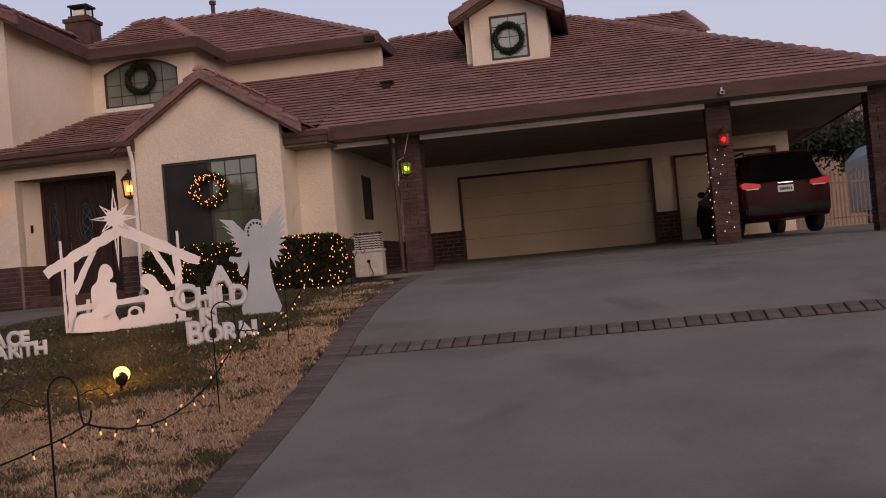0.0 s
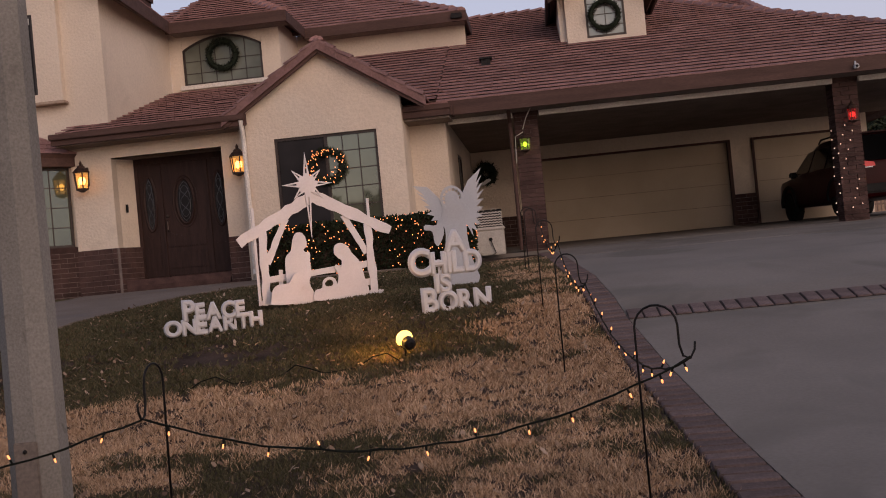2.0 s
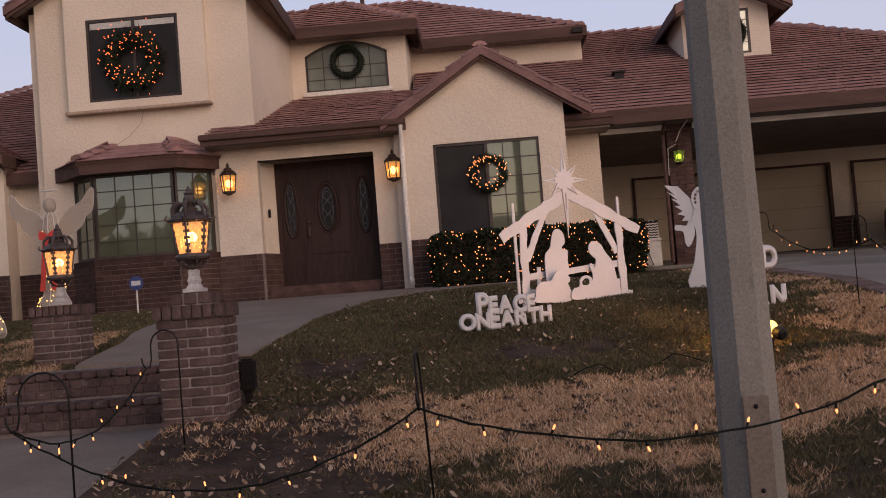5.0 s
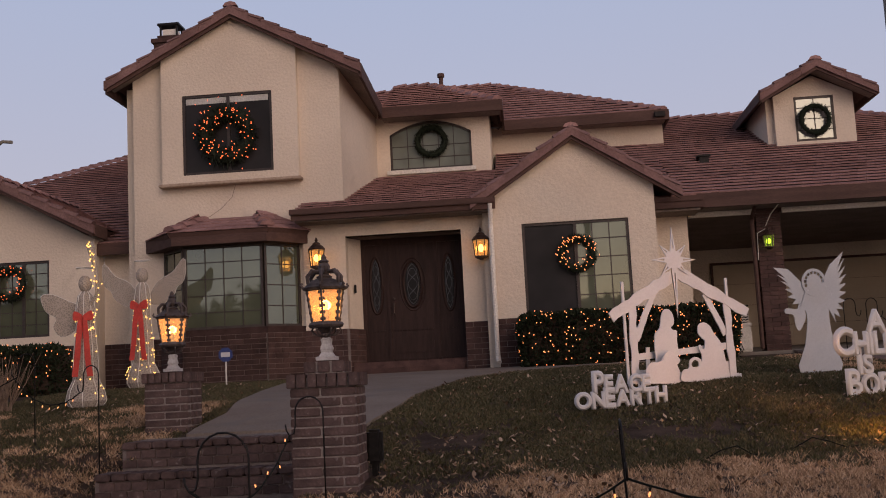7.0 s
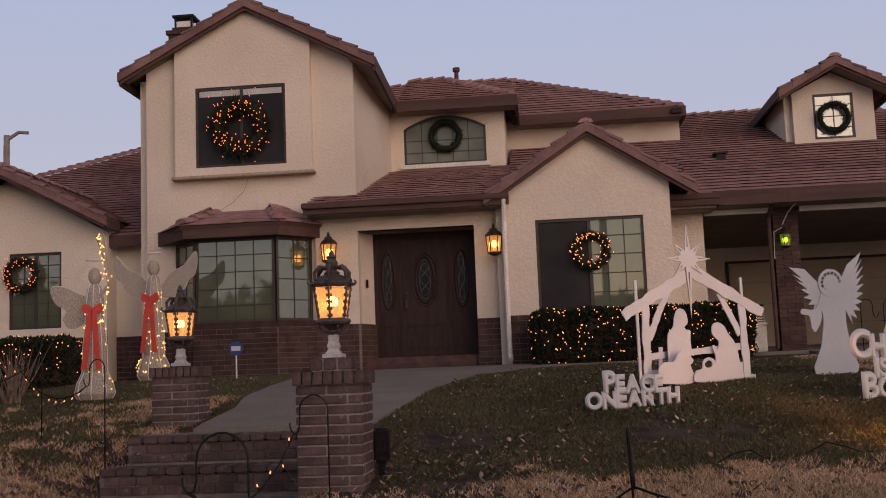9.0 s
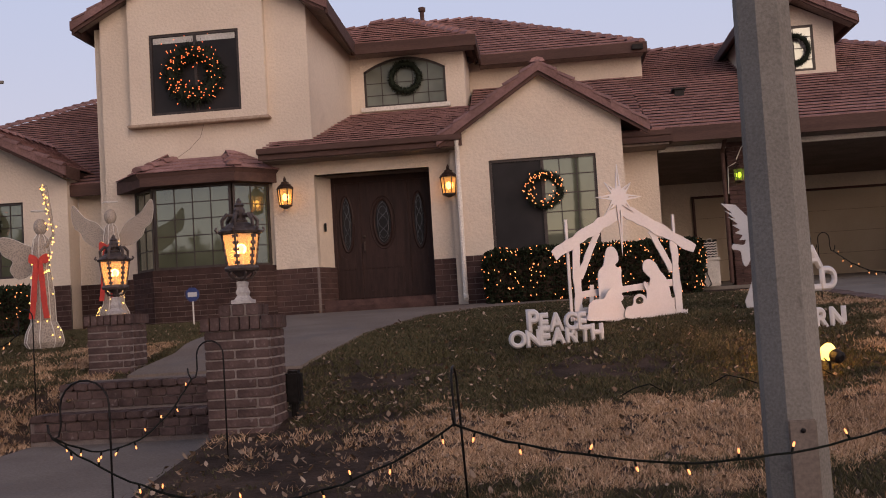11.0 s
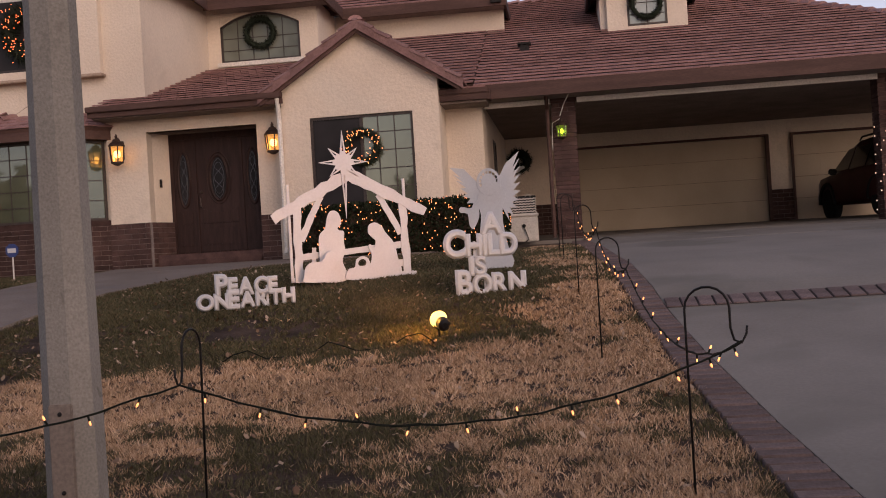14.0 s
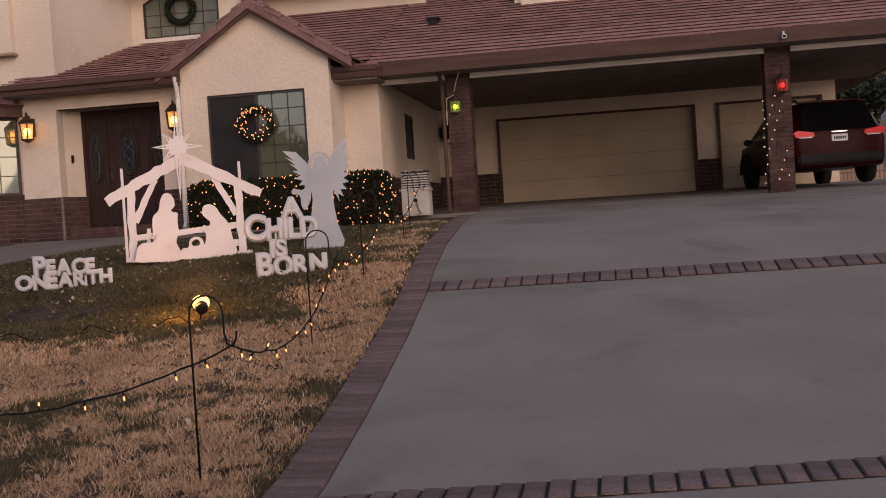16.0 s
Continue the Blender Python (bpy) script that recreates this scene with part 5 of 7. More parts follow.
stable = thing("nativity_stable", (-5.45, 13.44, gz(13.44) + 0.01), "white cut-out stable with a star over it, standing on the lawn", "yard decoration", turn=27.0)
stable.matrix_basis = stable.matrix_basis @ Matrix.Diagonal((1.0, 1, 0.97, 1))
Y0 = 0.0
for nm, shape in (("roof_beam", rough_beam(-1.02, 0.85, 0.06, 1.44, 0.13, 0.165, 1, 0.016, 14)), ("roof_beam", rough_beam(-0.06, 1.44, 1.03, 0.86, 0.165, 0.13, 2, 0.016, 14)),
                  ("post", rough_beam(-0.72, 0.0, -0.70, 0.98, 0.115, 0.09, 3)), ("post", rough_beam(0.74, 0.04, 0.72, 0.98, 0.115, 0.09, 4)), ("foot", rough_beam(0.66, 0.03, 0.86, 0.03, 0.06, 0.05, 14, 0.012)), ("foot", rough_beam(-0.80, 0.03, -0.62, 0.03, 0.06, 0.05, 15, 0.012)),
                  ("brace", rough_beam(-0.67, 0.55, -0.38, 1.12, 0.085, 0.075, 5, 0.006)), ("brace", rough_beam(0.68, 0.58, 0.40, 1.12, 0.085, 0.075, 6, 0.006)),
                  ("rail", rough_beam(-0.66, 0.33, 0.70, 0.43, 0.085, 0.085, 7, 0.006)), ("rail", rough_beam(0.34, 0.17, 0.72, 0.18, 0.10, 0.10, 8, 0.006)), ("rail", rough_beam(-0.66, 0.13, -0.20, 0.14, 0.07, 0.07, 13, 0.006)),
                  ("picket", rough_beam(-0.52, 0.05, -0.50, 0.45, 0.05, 0.05, 12, 0.004))):
    under(stable, nm, board(nm, [shape])).location = (0, Y0, 0)
    Y0 += 0.0035
for x, h in ((-0.80, 1.30), (0.76, 1.33)):
    bm = fresh()
    box(bm, x - 0.018, x + 0.018, 0.035, 0.055, 0.0, h)
    local_part("stake", bm, WHITE, stable)
star = []
for k in range(16):
    a = math.pi / 2 + math.pi * k / 8
    r = 0.108 if k % 2 else {0: 0.42, 4: 0.33, 8: 0.74, 12: 0.33}.get(k, 0.27)
    star.append((-0.06 + r * math.cos(a), 1.57 + r * math.sin(a)))
slits = []
for k in range(0, 16, 2):
    a = math.pi / 2 + math.pi * k / 8
    r = {0: 0.42, 4: 0.33, 8: 0.74, 12: 0.33}.get(k, 0.27)
    q = Vector((-0.06 + (0.12 + (r - 0.12) * 0.45) * math.cos(a), 1.57 + (0.12 + (r - 0.12) * 0.45) * math.sin(a)))
    t, s = Vector((math.cos(a), math.sin(a))), Vector((-math.sin(a), math.cos(a)))
    ln = (r - 0.12) * 0.36
    slits.append([tuple(q - t * ln + s * 0.014), tuple(q + t * ln), tuple(q - t * ln - s * 0.014)])
under(stable, "star", board("star", [star], slits), "white eight-pointed star").location = (0, -0.022, 0)


def smooth_outline(points, n=4):
    """A closed soft outline through the given corner points."""
    out, m = [], len(points)
    for i in range(m):
        p0, p1, p2, p3 = (Vector(points[(i + j - 1) % m]) for j in range(4))
        for k in range(n):
            t = k / n
            out.append(tuple(0.5 * ((2 * p1) + (p2 - p0) * t + (2 * p0 - 5 * p1 + 4 * p2 - p3) * t * t + (3 * p1 - p0 - 3 * p2 + p3) * t ** 3)))
    return out


def beside(dx, dy):
    v = pose(0, 0, 0, 0, 0, 27) @ Vector((dx, dy, 0))
    return (-5.45 + v.x, 13.44 + v.y, gz(13.44) + 0.01)


tall = smooth_outline([(-0.20, 0.0), (0.22, 0.0), (0.15, 0.28), (0.20, 0.42), (0.19, 0.60), (0.20, 0.74), (0.13, 0.76), (0.10, 0.80), (0.16, 0.86), (0.15, 0.98), (0.09, 1.06), (0.0, 1.06), (-0.06, 0.96), (-0.10, 0.80), (-0.20, 0.68), (-0.21, 0.35)])
cutout("statue", [tall], [], beside(-0.28, -0.05), 27, "white cut-out of a standing robed figure beneath the stable roof", "statue", size=(0.82, 0.84))
low = smooth_outline([(-0.30, 0.0), (0.32, 0.0), (0.30, 0.30), (0.24, 0.56), (0.12, 0.72), (0.05, 0.84), (-0.06, 0.90), (-0.16, 0.86), (-0.18, 0.74), (-0.12, 0.66), (-0.06, 0.60), (-0.10, 0.48), (-0.16, 0.55), (-0.19, 0.50), (-0.14, 0.36), (-0.20, 0.15)])
cutout("statue", [low], [], beside(0.36, -0.03), 27, "white cut-out of a kneeling robed figure beside the manger", "statue", size=(0.80, 0.80))
crib = smooth_outline([(-0.26, 0.0), (0.24, 0.0), (0.22, 0.16), (0.14, 0.20), (0.10, 0.30), (0.0, 0.34), (-0.10, 0.29), (-0.13, 0.18), (-0.24, 0.15)])
cutout("manger", [crib], [smooth_outline([(-0.06, 0.20), (0.05, 0.20), (0.06, 0.27), (0.0, 0.30), (-0.07, 0.26)])], beside(0.10, -0.085), 27, "white cut-out manger with a rounded head piece", "yard decoration", size=(0.8, 0.85))
sheep = smooth_outline([(-0.30, 0.0), (0.22, 0.0), (0.21, 0.14), (0.20, 0.22), (0.34, 0.26), (0.36, 0.33), (0.25, 0.39), (0.17, 0.44), (0.08, 0.40), (0.0, 0.30), (-0.18, 0.29), (-0.28, 0.22), (-0.31, 0.10)])
cutout("lamb", [sheep], [], beside(-0.46, -0.17), 27, "white cut-out lamb lying on the grass", "yard decoration", size=(0.75, 0.85))

# angel with halo and feathered wings
body = [(-0.33, 0.0), (0.30, 0.0), (0.24, 0.32), (0.19, 0.62), (0.20, 0.86), (0.26, 1.02), (0.14, 1.16), (0.06, 1.20), (-0.06, 1.20), (-0.14, 1.10), (-0.26, 0.86), (-0.46, 0.87), (-0.48, 0.80), (-0.36, 0.77), (-0.34, 0.62), (-0.28, 0.56), (-0.18, 0.72), (-0.18, 0.84), (-0.15, 0.70), (-0.22, 0.35)]


def wing(side):
    """A wing with a smooth leading edge and cut feather tips."""
    lead = [(0.10, 0.98), (0.14, 1.22), (0.28, 1.44), (0.50, 1.60)] if side > 0 else [(-0.10, 1.02), (-0.20, 1.22), (-0.38, 1.40), (-0.60, 1.43)]
    tips = [(0.50, 1.60), (0.50, 1.50), (0.51, 1.40), (0.51, 1.29), (0.50, 1.17), (0.49, 1.05), (0.46, 0.93), (0.42, 0.82), (0.36, 0.72), (0.29, 0.65)] if side > 0 else [(-0.60, 1.43), (-0.55, 1.33), (-0.50, 1.24), (-0.45, 1.13), (-0.42, 1.02), (-0.36, 0.92), (-0.29, 0.84), (-0.22, 0.78)]
    root = (0.16, 0.90) if side > 0 else (-0.12, 0.95)
    pts = list(lead)
    for (x, z), (nx, nz) in zip(tips, tips[1:]):
        mx, mz = (x + nx) / 2, (z + nz) / 2
        pts += [(x, z), (mx + (root[0] - mx) * 0.34, mz + (root[1] - mz) * 0.30 + 0.02)]
    return pts + [tips[-1], root]


halo = [(0.0 + 0.19 * math.cos(k * math.pi / 12), 1.20 + 0.19 * math.sin(k * math.pi / 12)) for k in range(24)]
gaps = []
for k in range(-1, 9):
    a0, a1 = radians(20 + k * 24), radians(38 + k * 24)
    gaps.append([(r * math.cos(a), 1.20 + r * math.sin(a)) for r, a in ((0.155, a0), (0.155, a1), (0.115, a1), (0.115, a0))])
angel = new("angel", board("angel", [smooth_outline(body, 3)], [], 0.014))
ax_at = (-3.66, 13.90, gz(13.9) + 0.01)
joined = fresh()
for shapes, holes, dy in (([smooth_outline(body, 3)], [], 0.0), ([wing(1)], [], 0.008), ([wing(-1)], [], 0.012), ([halo], gaps, -0.004)):
    me = board("angel", shapes, holes, 0.012)
    me.transform(Matrix.Translation((0, dy, 0)))
    joined.from_mesh(me)
old = angel.data
# Same white paint as the other boards; missing floodlight is greyed into the colour.
angel.data = mesh_of(joined, "angel", surface("unlit_white_board", (0.37, 0.375, 0.395), (0.43, 0.435, 0.455), 1.4, 0.6, fine=40, relief=0.06, depth=0.002, contrast=0.25))
bpy.data.meshes.remove(old)
angel.matrix_basis = pose(*ax_at, 0, 0, 6) @ Matrix.Diagonal((0.84, 0.95, 0.95, 1))
tagged(angel, "white cut-out angel with feathered wings and a halo", "statue")


# ---- lettering cut from board ----
def lettering(name, rows, at, turn, label):
    """Words as chunky sawn letters; rows of (text, x, z, size, gap); each letter a part."""
    top = thing(name, at, label, "yard sign", turn=turn)
    for text, x, z, size, stretch, lean in rows:
        pen = x
        for i, ch in enumerate(text):
            big = size * (1.22 if i == 0 and len(text) > 2 else 1.0)
            cu = bpy.data.curves.new("letter", "FONT")
            cu.body, cu.size, cu.extrude, cu.offset, cu.bevel_depth = ch, big, 0.002, 0.0, 0.074 * big
            cu.bevel_resolution = 0
            tmp = bpy.data.objects.new("letter", cu)
            scene.collection.objects.link(tmp)
            bpy.context.view_layer.update()
            me = bpy.data.meshes.new_from_object(tmp.evaluated_get(bpy.context.evaluated_depsgraph_get()))
            bpy.data.objects.remove(tmp)
            xs = [v.co.x for v in me.vertices]
            w = (max(xs) - min(xs)) * stretch
            me.transform(Matrix.Translation((-min(xs) * stretch, 0, 0)) @ Matrix.Diagonal((stretch, 1, 1, 1)))
            me.transform(pose(0, 0, 0, 90, 0, 0))
            me.materials.clear()
            me.materials.append(WHITE)
            me.name = "letter"
            ob = under(top, "letter", me)
            ob.location = (pen, 0.002 * (i % 3), z + lean * i)
            pen += w - 0.046 * big
    return top


born = lettering("yard_sign", [("A", 0.36, 0.68, 0.33, 1.05, 0), ("CHILD", -0.07, 0.44, 0.33, 0.90, 0), ("IS", 0.22, 0.225, 0.28, 1.05, 0), ("BORN", 0.05, 0.0, 0.31, 0.92, 0)], (-4.00, 11.84, gz(11.9) - 0.01), 22, "white sawn wooden letters reading A CHILD IS BORN")
for x in (0.31, 0.42):
    bm = fresh()
    box(bm, x - 0.014, x + 0.014, 0.036, 0.048, -0.05, 0.60)
    local_part("stake", bm, WHITE, born)
peace = lettering("yard_sign", [("PEACE", 0.22, 0.168, 0.255, 0.88, -0.004), ("ON", 0.0, 0.0, 0.235, 1.02, 0), ("EARTH", 0.35, 0.0, 0.235, 0.95, 0.006)], (-6.92, 11.58, gz(11.7) + 0.02), 22, "white sawn wooden letters reading PEACE ON EARTH")
for x in (0.45, 0.82):
    bm = fresh()
    box(bm, x - 0.014, x + 0.014, 0.036, 0.048, -0.05, 0.24)
    local_part("stake", bm, WHITE, peace)

# ---- floodlight on the lawn ----
flood = thing("floodlight", (-3.93, 10.0, gz(10.0)), "small yellow floodlight on a black stake, shining at the stable", "floodlight")
FLOODGLASS = glowing("flood_lens", (1.0, 0.66, 0.16), 2.4)
bm = fresh()
tube(bm, [(0, 0, -0.05), (0, 0, 0.08)], 0.012)
tube(bm, [(-0.05, 0.0, 0.11), (0, 0.0, 0.06), (0.05, 0.0, 0.11)], 0.008)
local_part("stake", bm, BLACK, flood)
bm = fresh()
lathe(bm, [(0.030, -0.19), (0.058, -0.17), (0.066, -0.10), (0.050, -0.072)], sides=16)
local_part("housing", bm, BLACK, flood, at=pose(0.0, 0.03, 0.16, -74, 0, 24))
bm = fresh()
lathe(bm, [(0.034, -0.078), (0.055, -0.05), (0.08, -0.005), (0.086, 0.015), (0.072, 0.03), (0.03, 0.04)], sides=20)
local_part("lens", bm, FLOODGLASS, flood, at=pose(0.0, 0.03, 0.16, -74, 0, 24))
spot = new("flood_beam", bpy.data.lights.new("flood_beam", "SPOT"))
spot.data.energy, spot.data.color, spot.data.spot_size, spot.data.spot_blend, spot.data.shadow_soft_size = 215.0, (1.0, 0.50, 0.31), radians(58), 0.8, 0.05
spot.matrix_basis = look((-3.97, 10.18, gz(10.0) + 0.30), (-5.7, 13.4, gz(13.4) + 1.0))
spill = new("flood_spill", bpy.data.lights.new("flood_spill", "POINT"))
spill.data.energy, spill.data.color, spill.data.shadow_soft_size = 26.0, (1.0, 0.44, 0.05), 0.04
spill.location = (-4.13, 10.06, gz(10.0) + 0.30)


# ---- shepherd hooks and strings of lights ----
def hook_mesh(tall, reach, back=False):
    """A rod bent into an arch, ending in a small upturned hook."""
    pts = [(0, 0, -0.15), (0, 0, tall - reach / 2)]
    for k in range(1, 10):
        a = math.pi * k / 9
        pts.append((reach / 2 - reach / 2 * math.cos(a), 0, tall - reach / 2 + reach / 2 * math.sin(a)))
    pts += [(reach, 0, tall - reach / 2 - 0.10), (reach + 0.015, 0, tall - reach / 2 - 0.16), (reach + 0.05, 0, tall - reach / 2 - 0.175), (reach + 0.075, 0, tall - reach / 2 - 0.13), (reach + 0.08, 0, tall - reach / 2 - 0.09)]
    bm = fresh()
    tube(bm, pts, 0.0065, 6)
    return mesh_of(bm, "rod", BLACK, True), Vector((reach + 0.05, 0, tall - reach / 2 - 0.17))


TIPS = {}


def hook(key, x, y, tall, turn, reach=0.20, lean=0.0):
    top = thing("shepherd_hook", (x, y, gz(y)), "thin black iron shepherd hook pushed into the ground", "garden hook", "hooks holding the light string")
    top.matrix_basis = pose(x, y, gz(y), lean, 0, turn)
    me, tip = hook_mesh(tall, reach)
    under(top, "rod", me)
    TIPS[key] = top.matrix_basis @ tip
    return top


hook("d0", -2.07, 5.30, 1.03, -12, 0.22)
hook("d1", -2.42, 8.82, 1.00, 15, 0.20)
hook("d2", -2.57, 11.54, 0.97, 25, 0.20)
hook("d3", -2.74, 14.86, 0.90, 20, 0.18)
hook("d4", -2.80, 15.7, 0.90, 10, 0.18)
hook("s1", -4.60, 5.25, 0.97, 262, 0.20, -1)
hook("s2", -6.91, 5.20, 0.965, 268, 0.20, 2)
hook("s3", -8.93, 5.64, 0.94, 178, 0.29)
hook("p1", -8.93, 7.76, 0.90, 172, 0.22)
hook("l1", -11.75, 10.4, 0.98, 160, 0.20)
hook("l2", -12.9, 11.4, 1.0, 175, 0.20)
hook("l3", -14.6, 12.4, 1.0, 175, 0.20)
GLOW = glowing("tiny_bulb", (1.0, 0.36, 0.12), 1.8)


def string(a, b, sag, count, seed, bow=0.0):
    """A drooping cable between two points with small clear bulbs on short necks."""
    a, b = Vector(a), Vector(b)
    top = thing("light_string", tuple((a + b) / 2), "dark cable with tiny warm bulbs hung between hooks", "string lights", "strings of yard lights")
    rng = random.Random(seed)
    n = 28
    line = [a.lerp(b, k / n) - Vector((0, bow * (1 - (2 * k / n - 1) ** 2), sag * (1 - (2 * k / n - 1) ** 2) + rng.uniform(-0.006, 0.006))) for k in range(n + 1)]
    bm = fresh()
    tube(bm, line, 0.0058, 5)
    tube(bm, [p + Vector((rng.uniform(-0.006, 0.006), rng.uniform(-0.006, 0.006), rng.uniform(-0.006, 0.006))) for p in line], 0.0034, 4)
    part("cable", bm, CABLE, top)
    for k in range(count):
        f = (k + 0.5 + rng.uniform(-0.2, 0.2)) / count * n
        i = int(f)
        p = line[i].lerp(line[min(i + 1, n)], f - i)
        d = Vector((rng.uniform(-0.5, 0.5), rng.uniform(-0.5, 0.5), rng.choice((-1, -1, 1)))).normalized()
        bm = fresh()
        tube(bm, [p, p + d * 0.028], 0.006, 5)
        socket = part("socket", bm, CABLE, top)
        bm = fresh()
        tube(bm, [p + d * 0.026, p + d * 0.042, p + d * 0.052], [0.004, 0.006, 0.003], 6)
        part("bulb", bm, GLOW, top)
    return top


string(TIPS["d0"], TIPS["s1"], 0.30, 11, 1)
string(TIPS["s1"], TIPS["s2"], 0.185, 10, 2, 0.35)
string(TIPS["s2"], TIPS["s3"], 0.36, 11, 3)
string(TIPS["s3"], TIPS["p1"], 0.25, 9, 4)
string(TIPS["d0"], TIPS["d1"], 0.30, 12, 5)
string(TIPS["d1"], TIPS["d2"], 0.18, 12, 6)
string(TIPS["d2"], TIPS["d3"], 0.20, 12, 7)
string(TIPS["l1"], TIPS["l2"], 0.2, 8, 9)
string(TIPS["l2"], TIPS["l3"], 0.2, 9, 10)
cord = thing("extension_cord", (-5.5, 8.6, gz(8.6)), "dark brown extension cord looping over the dry turf", "cord")
bm = fresh()
rng = random.Random(6)
tube(bm, [(-3.95 - 0.14 * k, 9.80 - 0.030 * k + 0.10 * math.sin(k * 0.9), gz(9.8 - 0.03 * k) - 0.012 + 0.105 * max(0.0, math.sin(k * 1.15))) for k in range(15)], 0.006, 5)
part("cable", bm, CABLE, cord)

# ---- clipped hedge and bush with net lights ----
HEDGE = mat_grass("hedge_leaf", (0.010, 0.014, 0.008), (0.018, 0.024, 0.012), (0.032, 0.038, 0.020))
MINI = glowing("mini_bulb", (1.0, 0.30, 0.10), 1.9)


def shrub(name, x0, x1, y0, y1, z0, z1, count, bulbs, seed, label):
    top = thing(name, ((x0 + x1) / 2, (y0 + y1) / 2, z0), label, "hedge")
    bm = fresh()
    box(bm, x0 + 0.07, x1 - 0.07, y0 + 0.07, y1 - 0.05, z0, z1 - 0.07, bevel=0.10)
    part("core", bm, SOIL, top)
    rng = random.Random(seed)

    def shell():
        u, s = rng.random(), rng.random()
        x = x0 + (x1 - x0) * u
        if s < 0.50:
            p, n = Vector((x, y0, z0 + (z1 - z0) * rng.random())), Vector((0, -1, 0.2))
        elif s < 0.78:
            p, n = Vector((x, y0 + (y1 - y0) * rng.random(), z1)), Vector((0, -0.2, 1))
        else:
            e = rng.choice((x0, x1))
            p, n = Vector((e, y0 + (y1 - y0) * rng.random(), z0 + (z1 - z0) * rng.random())), Vector((1 if e == x1 else -1, 0, 0.2))
        c = Vector(((x0 + x1) / 2, (y0 + y1) / 2, (z0 + z1) / 2))
        q = p - c
        h = Vector(((x1 - x0) / 2, (y1 - y0) / 2, (z1 - z0) / 2))
        corner = max(0.0, (abs(q.x) - h.x + 0.22) / 0.22) + max(0.0, (abs(q.y) - h.y + 0.22) / 0.22) + max(0.0, (abs(q.z) - h.z + 0.22) / 0.22) - 1
        bump = 0.07 * noise.noise(p * 2.2) - 0.10 * max(0.0, corner)
        return p + n.normalized() * bump, n

    verts, faces = [], []
    for _ in range(count):
        p, n = shell()
        p -= n * rng.uniform(0, 0.06)
        s = rng.uniform(0.022, 0.045)
        d = (n + Vector((rng.gauss(0, 0.7), rng.gauss(0, 0.7), rng.gauss(0.2, 0.6)))).normalized()
        w = d.orthogonal().normalized()
        w = Matrix.Rotation(rng.uniform(0, 6.28), 3, d) @ w * s * 0.5
        k = len(verts)
        verts += [p, p + d * s * 0.8 + w, p + d * s * 1.9, p + d * s * 0.8 - w]
        faces.append((k, k + 1, k + 2, k + 3))
    me = bpy.data.meshes.new("leaves")
    me.from_pydata(verts, [], faces)
    me.materials.append(HEDGE)
    ob = under(top, "leaves", me)
    ob.matrix_parent_inverse = top.matrix_basis.inverted()
    tagged(ob, kind="stuff")
    bulb = fresh()
    ball(bulb, (0, 0, 0), 0.0095, (1, 1, 1.3), 6, 5)
    bulb = mesh_of(bulb, "bulb", MINI)
    for k in range(bulbs):
        p, n = shell()
        if n.y > 0.5:
            continue
        ob = new("bulb", bulb)
        ob.parent = top
        ob.matrix_parent_inverse = top.matrix_basis.inverted()
        ob.matrix_basis = Matrix.Translation(p + n.normalized() * 0.035)
    return top


shrub("hedge", -7.55, -3.72, 18.55, 19.30, gz(19) - 0.02, 2.30, 15000, 300, 3, "clipped dark hedge netted with warm orange lights below the window")
shrub("bush", -17.1, -15.55, 17.7, 18.5, gz(18) - 0.02, 2.16, 4500, 60, 8, "rounded dark bush netted with reddish lights")

# ---- wreaths ----
EMBER = glowing("ember_bulb", (1.0, 0.17, 0.05), 2.0)
PINE = mat_grass("pine_needle", (0.008, 0.011, 0.008), (0.015, 0.020, 0.013), (0.028, 0.034, 0.022))


def wreath(x, y, z, r, thick, bulbs, seed, label, light=MINI):
    top = thing("wreath", (x, y, z), label, "wreath")
    rng = random.Random(seed)
    bm = fresh()
    tube(bm, [(r * math.cos(2 * math.pi * k / 24), 0, r * math.sin(2 * math.pi * k / 24)) for k in range(25)], thick * 0.55, 8)
    local_part("ring", bm, PINE, top)
    verts, faces = [], []
    for _ in range(int(900 * r / 0.35)):
        a, b = rng.uniform(0, 6.283), rng.uniform(0, 6.283)
        q = thick * 0.5
        c = Vector((math.cos(a), 0, math.sin(a)))
        o = c * math.cos(b) + Vector((0, -1, 0)) * math.sin(b)
        p = c * r + o * q
        d = (o + Vector((rng.gauss(0, 0.5), rng.gauss(0, 0.5), rng.gauss(0, 0.5)))).normalized()
        w = d.orthogonal().normalized() * 0.012
        ln = thick * rng.uniform(0.4, 0.85)
        k = len(verts)
        verts += [p - w, p + w, p + d * ln]
        faces.append((k, k + 1, k + 2))
    me = bpy.data.meshes.new("needles")
    me.from_pydata(verts, [], faces)
    me.materials.append(PINE)
    tagged(under(top, "needles", me), kind="stuff")
    if bulbs:
        bulb = fresh()
        ball(bulb, (0, 0, 0), 0.0095, (1, 1, 1.2), 6, 5)
        bulb = mesh_of(bulb, "bulb", light)
        for _ in range(bulbs):
            a, f = rng.uniform(0, 6.283), rng.gauss(0, 0.65)
            if r > 0.4:
                a = round(a * 3.5 + rng.gauss(0, 0.16)) / 3.5 + rng.gauss(0, 0.05)
            ob = under(top, "bulb", bulb)
            ob.location = ((r + f * thick * 0.9) * math.cos(a), -thick * rng.uniform(0.6, 0.95), (r + f * thick * 0.9) * math.sin(a))
    return top


